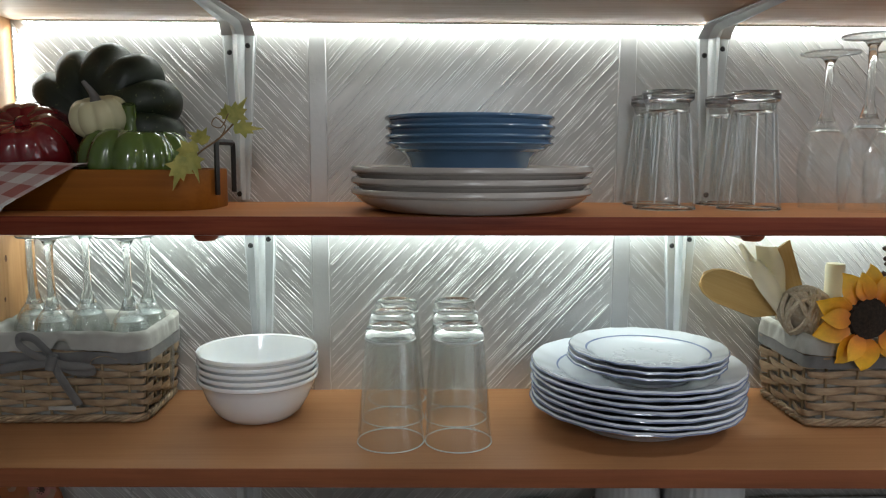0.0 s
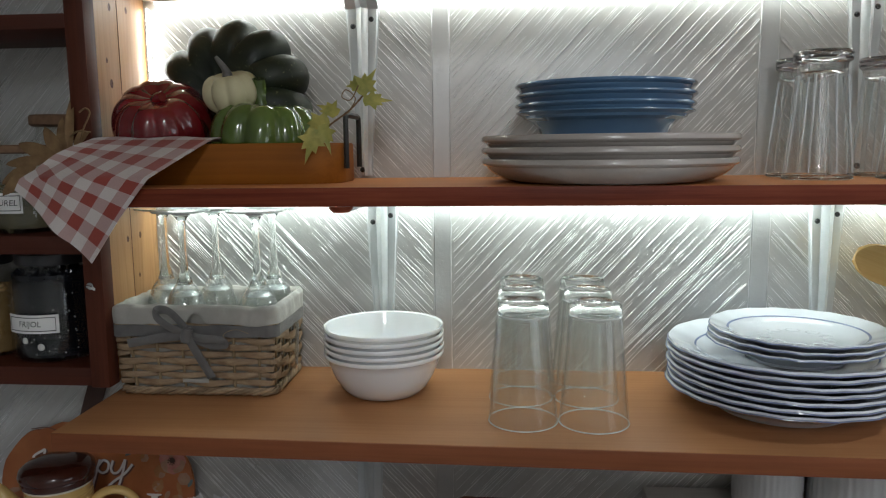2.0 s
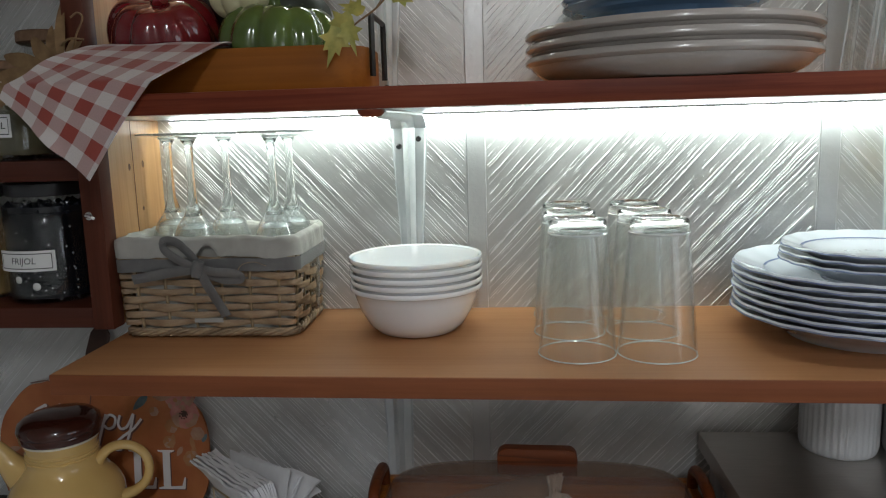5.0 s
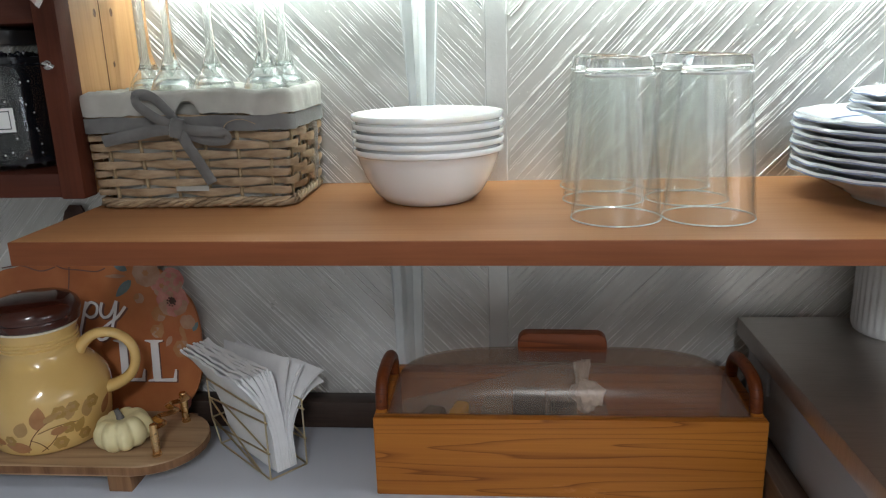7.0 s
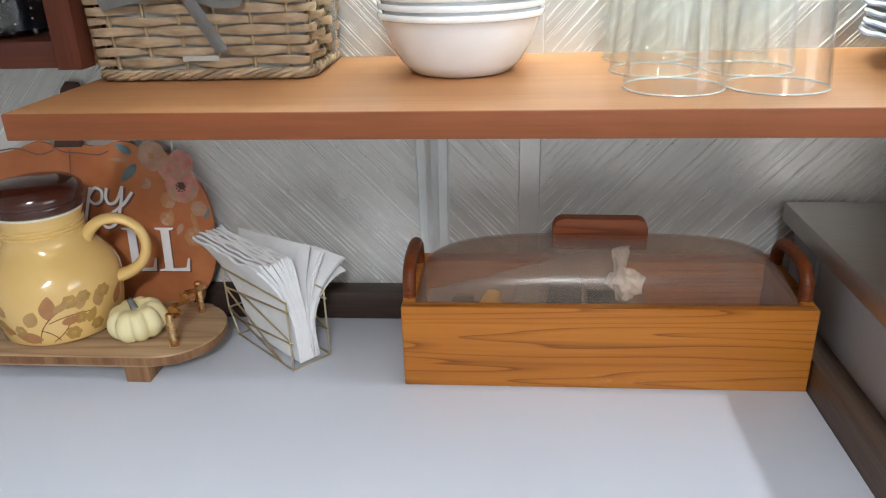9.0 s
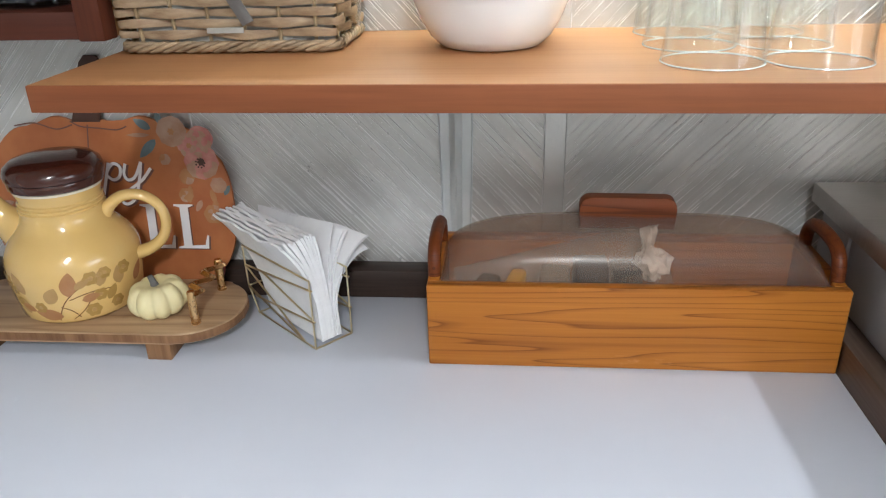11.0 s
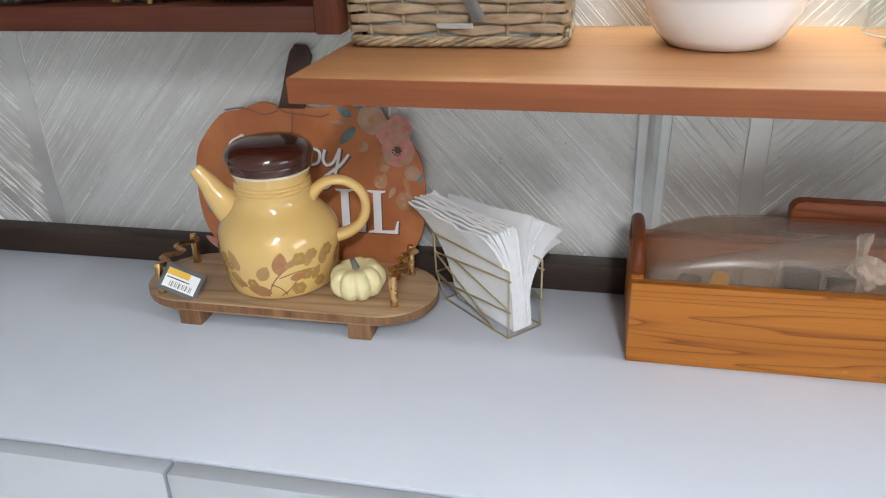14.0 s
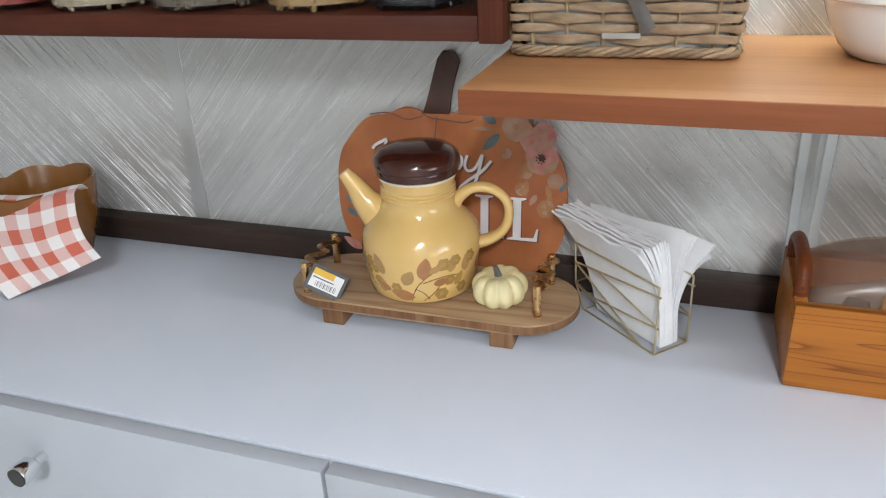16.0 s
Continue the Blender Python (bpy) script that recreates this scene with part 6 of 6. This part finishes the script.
for s, z, ln, w, ang, mt in ((0.012, 0.010, 0.022, 0.010, 168, "decal_rust"), (0.020, 0.030, 0.021, 0.011, 80, "decal_rust"), (-0.018, 0.032, 0.020, 0.010, 118, "decal_tan"), (0.002, 0.024, 0.016, 0.010, 62, "decal_tan"), (-0.036, 0.020, 0.014, 0.008, 140, "decal_tan"), (-0.012, 0.016, 0.014, 0.006, 160, "decal_rust"), (-0.020, 0.012, 0.016, 0.010, 110, "decal_tan"), (0.030, 0.024, 0.014, 0.007, 10, "decal_rust"), (0.026, 0.037, 0.013, 0.006, 30, "decal_tan"), (0.046, 0.034, 0.016, 0.008, 75, "decal_tan"), (0.052, 0.018, 0.014, 0.007, 60, "decal_gold"), (-0.048, 0.030, 0.016, 0.009, 80, "decal_tan"), (-0.062, 0.022, 0.016, 0.009, 120, "decal_rust"), (0.064, 0.03, 0.016, 0.009, 90, "decal_tan"), (-0.080, 0.03, 0.016, 0.009, 60, "decal_tan"), (0.082, 0.024, 0.018, 0.009, 60, "decal_rust")):
    on_pot(flat_leaf(s * 1.15, z * 1.16, ln * 1.32, w * 1.4, ang), "painted_leaf", mt)
for s, z, r in ((-0.036, 0.042, 0.0055), (-0.047, 0.043, 0.005), (-0.029, 0.035, 0.0042), (-0.040, 0.032, 0.0048), (0.040, 0.044, 0.006), (0.046, 0.026, 0.0055), (0.038, 0.012, 0.0062), (0.052, 0.046, 0.005), (-0.006, 0.020, 0.005), (-0.058, 0.036, 0.0055), (0.060, 0.014, 0.0055), (-0.028, 0.024, 0.004), (0.070, 0.044, 0.006), (-0.072, 0.044, 0.006)):
    on_pot(flat_disc(s * 1.15, z * 1.16, r * 1.25, r * 0.4, 0.0, 0.10), "painted_flower", "decal_gold")
    on_pot(flat_disc(s * 1.15, z * 1.16, r * 0.38), "flower_centre", "decal_tan")
for s0, z0, s1, z1, bow_ in ((0.008, 0.006, 0.030, 0.037, 0.004), (0.020, 0.006, 0.040, 0.030, -0.003), (0.012, 0.020, 0.026, 0.007, 0.002), (0.020, 0.026, 0.056, 0.029, 0.003), (-0.030, 0.016, -0.046, 0.028, 0.002)):
    n = 10
    bm_ = bmesh.new()
    L, Rr = [], []
    dx, dz = s1 - s0, z1 - z0
    ll = math.hypot(dx, dz)
    for i in range(n + 1):
        t = i / n
        x, z = s0 + dx * t - dz / ll * bow_ * math.sin(math.pi * t), z0 + dz * t + dx / ll * bow_ * math.sin(math.pi * t)
        x, z = x * 1.15, z * 1.16
        L.append(bm_.verts.new((x - dz / ll * 0.0005, -0.0002, z + dx / ll * 0.0005)))
        Rr.append(bm_.verts.new((x + dz / ll * 0.0005, -0.0002, z - dx / ll * 0.0005)))
    for i in range(n):
        bm_.faces.new((L[i], L[i + 1], Rr[i + 1], Rr[i]))
    on_pot(bm_, "painted_stalk", "decal_brown")

pumpkin("decorative_pumpkin", -0.4565, -0.1300, BT + 0.0190, 0.0320, 0.0215, 9, 0.19, "yellow_gourd", "small pale yellow pumpkin with grey stem on the board", (3, -3, 0), ([(0, 0, 0.011), (-0.001, 0, 0.018), (-0.003, 0, 0.0255)], [0.0056, 0.0036, 0.0028]))

# orange plaque leaning on the wall
SLOPE = 0.1
plq = thing("pumpkin_plaque", -0.55, -0.036, CTR, label="orange pumpkin-shaped wooden plaque with flowers and lettering", category="plaque")
PM = pose(0, 0, 0, -math.degrees(math.atan(SLOPE)))


def plaque_outline(n=120):
    out = []
    for i in range(n):
        a = 2 * math.pi * i / n
        c, s = math.cos(a), math.sin(a)
        r = (abs(c) ** 2.7 + abs(s) ** 2.7) ** (-1 / 2.7)
        x, z = 0.149 * r * c, 0.110 + 0.110 * r * s
        if s > 0:
            z -= 0.007 * math.exp(-(x / 0.03) ** 2) - 0.0025 * math.cos(x * 120) * (s > 0.5)
        out.append((x, z))
    return out


part("board", prism(list(reversed(plaque_outline())), 0.005, PM, bev=0.0012), "sign", plq)
stem = [(-0.030, 0.213), (0.004, 0.213), (0.006, 0.232), (0.010, 0.252), (0.017, 0.274), (0.011, 0.286), (-0.003, 0.287), (-0.010, 0.279), (-0.016, 0.258), (-0.022, 0.236)]
part("stem", prism(stem, 0.004, PM @ pose(0, -0.0016, 0), bev=0.001), "sign_stem", plq, "dark brown stem")


def flat_part(name, bm_, mat, y):
    part(name, merge(None, bm_, PM @ pose(0, -y, 0)), mat, plq, keep=True)


SCRIPT = (
    [(-0.098, 0.166), (-0.094, 0.171), (-0.085, 0.176), (-0.079, 0.178), (-0.084, 0.163), (-0.091, 0.145)],
    [(-0.058, 0.180), (-0.065, 0.166), (-0.072, 0.149), (-0.068, 0.145), (-0.060, 0.151)],
    [(-0.090, 0.160), (-0.077, 0.163), (-0.060, 0.164)],
    [(-0.041, 0.163), (-0.049, 0.164), (-0.056, 0.156), (-0.053, 0.147), (-0.046, 0.149), (-0.041, 0.163), (-0.043, 0.150), (-0.038, 0.146), (-0.030, 0.153)],
    [(-0.022, 0.166), (-0.028, 0.146), (-0.035, 0.122)],
    [(-0.025, 0.156), (-0.017, 0.165), (-0.009, 0.161), (-0.011, 0.150), (-0.019, 0.146), (-0.026, 0.151)],
    [(0.006, 0.166), (0.000, 0.146), (-0.007, 0.122)],
    [(0.003, 0.156), (0.011, 0.165), (0.019, 0.161), (0.017, 0.150), (0.009, 0.146), (0.002, 0.151)],
    [(0.026, 0.165), (0.023, 0.153), (0.027, 0.146), (0.036, 0.150), (0.045, 0.167)],
    [(0.045, 0.167), (0.041, 0.148), (0.033, 0.125), (0.022, 0.117), (0.016, 0.122), (0.026, 0.133), (0.044, 0.146), (0.056, 0.160)],
)
for dx, dz, y, mt, bold in ((0.0015, -0.0012, 0.0006, "sign_shadow", 0.0012), (0, 0, 0.0011, "sign_text", 0.0)):
    for stroke in SCRIPT:
        line = smooth_path([(x + dx, 0, z + dz) for x, z in stroke], 6)
        m_ = len(line) - 1
        flat_part("lettering", tube(line, [0.0002 + bold * 0.06] * (m_ + 1), 8, flat=9.0 + bold * 800, up=(0, 1, 0)), mt, y)
    flat_part("lettering", text_mesh("FA", 0.075, pose(-0.012 - 0.026 + dx, 0, 0.089 + dz), 0, 0.0003, bold * 0.5), mt, y)
    for lx in (0.0545, 0.0955):
        ol = [(-0.018, 0.0), (0.019, 0.0), (0.0205, 0.018), (0.0185, 0.018), (0.015, 0.005), (-0.001, 0.004), (-0.001, 0.056), (0.005, 0.058), (0.005, 0.060), (-0.018, 0.060), (-0.018, 0.058), (-0.011, 0.056), (-0.011, 0.004), (-0.018, 0.002)]
        flat_part("lettering", prism([((x - 0.0005) * (1 + bold * 25) + lx + dx, z * (0.9 + bold * 12) + 0.063 + dz - bold * 0.3) for x, z in ol], 0.0003), mt, y)


def bloom(x, z, r, n, mat, y, core=None, seed=1, layers=2):
    rnd = random.Random(seed)
    for ly in range(layers):
        for k in range(n):
            a = 360 / n * k + ly * 25 + rnd.uniform(-9, 9)
            q = r * (1 - 0.38 * ly)
            flat_part("painted_petal", flat_leaf(x, z, q, q * 1.05 * rnd.uniform(0.8, 1.15), a, 0.0, 1.6), mat if rnd.random() < 0.7 else "petal_pale", y + 0.0004 * ly + 0.00002 * k)
    if core:
        flat_part("flower_heart", flat_disc(x, z, r * 0.2, 0, 0, 0.2), core, y + 0.0011)


bloom(0.117, 0.167, 0.021, 8, "petal_pink", 0.0006, "sign_stem", 4)
bloom(0.086, 0.202, 0.018, 8, "petal_pale", 0.0007, "petal_peach", 5, 3)
bloom(0.118, 0.193, 0.016, 7, "petal_pink", 0.0005, "petal_pale", 6, 2)
bloom(0.105, 0.186, 0.015, 6, "petal_pink", 0.0004, "petal_peach", 16, 2)
bloom(0.074, 0.170, 0.007, 6, "petal_peach", 0.0004, None, 17, 1)
bloom(0.094, 0.128, 0.009, 6, "petal_peach", 0.0004, None, 18, 2)
bloom(0.124, 0.105, 0.012, 6, "petal_peach", 0.0004, None, 19, 2)
bloom(0.098, 0.150, 0.010, 6, "petal_peach", 0.0006, None, 7, 1)
bloom(0.134, 0.140, 0.010, 6, "petal_pale", 0.0005, None, 8, 1)
for k in range(9):
    a = 40 * k
    flat_part("stamen", flat_disc(0.116 + 0.0052 * math.cos(radians(a)), 0.166 + 0.0052 * math.sin(radians(a)), 0.0011), "sign_stem", 0.0018)
for x, z, ln, w, ang, mt in ((0.066, 0.193, 0.030, 0.011, 225, "leaf_blue"), (0.062, 0.205, 0.022, 0.010, 150, "leaf_blue"), (0.075, 0.210, 0.016, 0.008, 110, "leaf_blue"), (0.100, 0.140, 0.022, 0.007, 265, "petal_peach"), (0.124, 0.135, 0.020, 0.007, 285, "petal_peach"), (0.060, 0.198, 0.028, 0.005, 180, "petal_pale"), (0.130, 0.122, 0.018, 0.008, 250, "petal_peach"), (0.112, 0.122, 0.016, 0.007, 240, "petal_pale"), (-0.140, 0.100, 0.022, 0.008, -20, "leaf_blue"), (-0.138, 0.115, 0.02, 0.008, 10, "petal_pale"), (-0.139, 0.085, 0.02, 0.008, -30, "leaf_blue"), (0.140, 0.128, 0.014, 0.006, 60, "leaf_blue"), (0.110, 0.010, 0.03, 0.012, 20, "petal_pale"), (0.120, 0.025, 0.02, 0.010, 60, "petal_pink"), (-0.12, 0.03, 0.03, 0.012, 150, "petal_pink")):
    flat_part("painted_leaf", flat_leaf(x, z, ln, w, ang), mt, 0.0004)
for pts in ([(-0.032, 0.214), (-0.02, 0.208), (0.0, 0.206), (0.022, 0.204), (0.034, 0.208)], [(-0.03, 0.21), (-0.05, 0.205), (-0.075, 0.212), (-0.10, 0.209)], [(-0.012, 0.21), (-0.016, 0.18), (-0.024, 0.15)]):
    part("painted_line", merge(None, tube(smooth_path([(x, -0.0004, z) for x, z in pts]), 0.0002, 6, flat=4.0, up=(0, 1, 0)), PM), "sign_shadow", plq)

# napkins in a gold wire holder
UX, VX = Vector((-0.743, 0.669, 0)), Vector((0.669, 0.743, 0))
O0 = Vector((-0.2845, -0.148, CTR))


def at(u, v, z):
    return O0 + UX * u + VX * v + Vector((0, 0, z))


hold = thing("napkin_holder", -0.31, -0.09, CTR, label="gold wire napkin holder with angled side wires", category="holder")
WR = 0.0011
for v in (0.0, 0.047):
    wires = [[(0, WR), (0, 0.081)], [(0, 0.081), (0.135, 0.080)], [(0.135, 0.080), (0.132, 0.030)], [(0, 0.070), (0.134, 0.056)], [(0, 0.033), (0.115, 0.022), (0.132, 0.030)], [(0.134, 0.056), (0.02, WR)], [(0.098, 0.060), (0.0, 0.035)], [(0.132, 0.030), (0.02, WR)], [(0, WR), (0.115, WR), (0.132, 0.030)]]
    for w in wires:
        part("side_wire", tube([at(u, v, z) for u, z in w], WR, 8), "gold_wire", hold, world=True)
for u, z in ((0, WR), (0.115, WR), (0.135, 0.078), (0.132, 0.030)):
    part("cross_wire", tube([at(u, 0, z), at(u, 0.047, z)], WR, 8), "gold_wire", hold, world=True)
for v in (0.0, 0.047):
    for z in (0.0335, 0.070):
        part("joint", lathe([(0, -0.002), (0.002, 0), (0, 0.002)], 10, m=Matrix.Translation(at(-0.0015, v, z))), "gold_wire", hold, world=True)
naps = 20
for k in range(naps):
    f = k / (naps - 1)
    ob = thing("paper_napkin", *at(0.05, 0.006 + 0.035 * f, 0.004), label="folded white paper napkin fanning out of the wire holder", category="napkin", group="paper napkins")
    left = k < 13
    g = k / 12 if left else (k - 13) / 6
    lean_ = (-0.031 + 0.019 * g + random.uniform(-0.0004, 0.0004)) if left else (0.010 + 0.018 * g if k < naps - 1 else 0.036)
    hgt = 0.121 + random.choice((-0.002, -0.001, 0.0, 0.001)) if left else (0.121 - 0.006 * g + random.uniform(-0.003, 0.003) if k < naps - 1 else 0.104)
    front, back = (0.010 + 0.004 * random.random(), 0.148 + 0.008 * random.random()) if left else (0.002 + 0.012 * random.random(), 0.146 + 0.01 * random.random())

    def leafy(u, v, f=f, lean_=lean_, hgt=hgt, front=front, back=back, k=k, left=left, g=g):
        q = max(0.0, (v - 0.30) / 0.70) ** 1.8
        off = 0.012 + 0.023 * f + lean_ * q
        z = 0.0035 + hgt * v - 0.16 * abs(lean_) * q * q
        if not left:
            near = max(0.0, 1 - u * 2.2)
            curl = near * q * (0.35 + 0.65 * g)
            off += (0.026 + 0.010 * math.sin(k * 1.9)) * curl
            z -= 0.018 * curl * curl + 0.012 * u * q + 0.003 * math.sin(k * 2.3) * near * q
        else:
            off += 0.006 * max(0.0, 1 - u * 3) * q * g
        rip = 0.0012 * noise.noise((u * 5, v * 4, k * 3.1)) * (0.3 + q) + 0.0009 * math.sin(u * 40 + k * 2) * (u < 0.12)
        z += 0.004 * noise.noise((u * 5, k * 1.7, 0)) * v * v
        return at(front * v + (back - front) * u * (0.72 + 0.28 * v) + 0.003, off + rip, z)
    part("sheet", sheet(leafy, 24, 18, 0.0026 if left else 0.0013), "paper", ob, world=True, smooth=70)

# wooden box with an acrylic dome
bx = thing("bread_box", 0.038, -0.095, CTR, label="teak bread box with smoked acrylic dome and wooden handles", category="bread box")
BX0, BX1, BY0, BY1, BZ1 = -0.162, 0.235, -0.170, -0.034, 0.990
part("front_board", box(BX0, BX1, BY0, BY0 + 0.012, CTR + 0.0002, BZ1, 0.0016, 2), "teak", bx, world=True)
part("back_board", box(BX0, BX1, BY1 - 0.012, BY1, CTR + 0.0002, BZ1, 0.0016, 2), "teak", bx, world=True)
part("base", box(BX0 + 0.013, BX1 - 0.013, BY0 + 0.0125, BY1 - 0.0125, CTR + 0.0002, CTR + 0.012), "teak", bx, world=True)
for ex, sg in ((BX0, 1), (BX1 - 0.012, -1)):
    part("end_board", box(ex, ex + 0.012, BY0 + 0.0123, BY1 - 0.0123, CTR + 0.0002, BZ1, 0.0016, 2), "teak", bx, world=True)
    cx = ex + 0.006
    pts = smooth_path([(cx, -0.146, BZ1 - 0.004), (cx, -0.143, BZ1 + 0.016), (cx, -0.130, BZ1 + 0.028), (cx, -0.102, BZ1 + 0.031), (cx, -0.074, BZ1 + 0.028), (cx, -0.061, BZ1 + 0.016), (cx, -0.058, BZ1 - 0.004)], 5)
    part("end_handle", tube(pts, 0.0068, 10, up=(1, 0, 0)), "teak_dark", bx, "rounded dark wooden end handle", world=True)


def dome(u, v, k=1.0):
    x, y = (u * 2 - 1), (v * 2 - 1)
    fx = max(1 - abs(x) ** 4.0, 0) ** 0.5
    fy = max(1 - abs(y) ** 2.6, 0) ** 0.55
    return (0.0365 + 0.1850 * k * x, -0.102 + 0.0545 * k * y, BZ1 - 0.004 + 0.0475 * k * fx * fy)


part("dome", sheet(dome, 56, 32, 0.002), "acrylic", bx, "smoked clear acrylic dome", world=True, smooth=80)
grip = [(-0.048, 0.0), (0.048, 0.0)] + [(0.037 + 0.011 * math.cos(a), 0.0225 + 0.011 * math.sin(a)) for a in [i * math.pi / 12 for i in range(7)]] + [(-0.037 + 0.011 * math.cos(a), 0.0225 + 0.011 * math.sin(a)) for a in [math.pi / 2 + i * math.pi / 12 for i in range(7)]]
part("dome_handle", prism(grip, 0.015, pose(0.0365, -0.0965, BZ1 + 0.0300, 0, 0, -2), bev=0.002), "teak_dark", bx, "rounded wooden block handle", world=True)
bag = thing("plastic_bag", 0.04, -0.10, CTR + 0.0125, label="crumpled clear plastic bag inside the bread box", category="bag")


def film(u, v):
    """A bag lying as a long wedge, thin at one end, with a creased tall end."""
    end = max(0.0, (u - 0.80) / 0.20)
    arch = (1 - abs(2 * v - 1) ** 1.6) ** 0.8
    x = -0.140 + 0.226 * u
    z = CTR + 0.016 + (0.060 + 0.051 * min(u / 0.80, 1.0)) * arch * (1 - 0.55 * end ** 1.5)
    z += 0.0016 * noise.noise((u * 9, v * 4, 1)) + 0.0008 * noise.noise((u * 40, v * 26, 4))
    z += 0.008 * max(0.0, (u - 0.70) / 0.30) * (abs(noise.noise((u * 26, v * 9, 12))) - 0.2)
    return (x + 0.004 * end * noise.noise((u * 20, v * 20, 7)), -0.148 + 0.088 * v, z)


part("film", sheet(film, 60, 34, 0.0005), "cellophane", bag, world=True, smooth=25)
lump = bmesh.new()
bmesh.ops.create_icosphere(lump, subdivisions=3, radius=1.0)
for v in lump.verts:
    k = 1 + 0.45 * noise.noise(v.co * 2.2) + 0.25 * noise.noise(v.co * 5)
    v.co = Vector((0.062 + 0.017 * k * v.co.x, -0.118 + 0.014 * k * v.co.y, 0.992 + 0.017 * k * v.co.z))
part("crumpled_end", lump, "crinkle", bag, "crumpled end of the bag, whitened for its glare", world=True, smooth=5)
for k in range(4):
    def tuft(u, v, k=k):
        """One gathered fold of the bag's bunched neck."""
        x = 0.058 + 0.004 * (k - 1.5) * (0.6 + 0.6 * v) + 0.007 * (u - 0.5)
        return (x + 0.002 * noise.noise((u * 3, v * 4, k)), -0.112 + 0.004 * k + 0.004 * math.sin(5 * u + k), 1.000 + 0.027 * v + 0.003 * noise.noise((u * 3, k, 2)))
    part("gathered_fold", sheet(tuft, 6, 8, 0.0005), "crinkle", bag, "gathered neck of the bag, whitened for its glare", world=True, smooth=15)
for px, py, pz, sx, mt in ((-0.105, -0.13, 0.978, 0.022, "seeds"), (-0.075, -0.13, 0.984, 0.016, "tag_yellow"), (0.0, -0.12, 0.996, 0.034, "tag_grey"), (0.035, -0.115, 0.990, 0.030, "jar_lid"), (-0.035, -0.11, 0.980, 0.03, "seeds")):
    pk = thing("food_packet", px, py, CTR + 0.0125, label="small wrapped food packet inside the bread box", category="packet", group="food packets")
    part("wrapper", merge(None, box(-sx / 2, sx / 2, -0.016, 0.016, 0, pz - CTR - 0.0125, 0.004, 2), pose(0, 0, 0, 0, 0, 200 * px)), mt, pk)

# amber bowl with a gingham cloth
bw = thing("ceramic_bowl", -1.120, -0.105, CTR, label="scalloped amber brown ceramic bowl", category="bowl")


def lobes(a, r, z):
    k = min(z / 0.06, 1)
    return r * (1 + 0.07 * k * abs(math.sin(3 * a + 0.5)) - 0.03 * k), z + 0.006 * k * abs(math.sin(3 * a + 0.5)) * (z > 0.09)


part("body", lathe([(0, 0), (0.040, 0), (0.046, 0.003), (0.055, 0.03), (0.066, 0.065), (0.073, 0.107), (0.0735, 0.113), (0.070, 0.114), (0.067, 0.105), (0.060, 0.065), (0.05, 0.03), (0, 0.012)], 84, None, lobes), "brown_bowl", bw)
ct = thing("gingham_cloth", -1.09, -0.18, 0.903, label="coral and white gingham cloth hanging over the amber bowl", category="cloth")
TL, TR, BR, BL = Vector((-1.190, -0.170, 0.995)), Vector((-1.004, -0.158, 1.026)), Vector((-0.982, -0.167, 0.944)), Vector((-1.086, -0.228, 0.902))


def hang(u, v):
    if v < 0.8:
        w = v / 0.8
        p = (BL * (1 - u) + BR * u) * (1 - w) + (TL * (1 - u) + TR * u) * w
        return p + Vector((0, -0.012 * math.sin(math.pi * w) + 0.005 * math.sin(u * 7) * (1 - w), 0.003 * math.sin(u * 8) * w))
    w = (v - 0.8) / 0.2
    p = TL * (1 - u) + TR * u
    return p + Vector((-0.012 * w, 0.035 * w, 0.008 * math.sin(math.pi * w * 0.8) - 0.012 * w * w + 0.003 * math.sin(u * 8)))


part("cloth", sheet(hang, 36, 40, 0.0012, uv=lambda u, v: (0.150 * u, 0.125 * v)), "gingham_bright", ct, world=True, smooth=80)

# fluted jars on the steel unit
for cx, cy, r in ((0.400, -0.056, 0.0435), (0.500, -0.075, 0.053)):
    cn = thing("fluted_canister", cx, cy, 1.043, label="white fluted ceramic canister on the steel top", category="canister", group="fluted canisters")
    part("body", lathe([(0, 0), (r * 0.93, 0), (r * 0.97, 0.003), (r, 0.01), (r, 0.11), (r * 0.97, 0.116), (0.8 * r, 0.117), (0, 0.117)], 144, None, lambda a, q, z, r=r: (q * (1 + (0.022 * abs(math.cos(a * 18)) - 0.011) * (q > 0.9 * r)), z)), "ribbed", cn, smooth=60)
    part("lid", lathe([(0, 0.1172), (r * 0.9, 0.1172), (r * 0.92, 0.121), (r * 0.8, 0.126), (0, 0.128)], 48), "ribbed", cn)
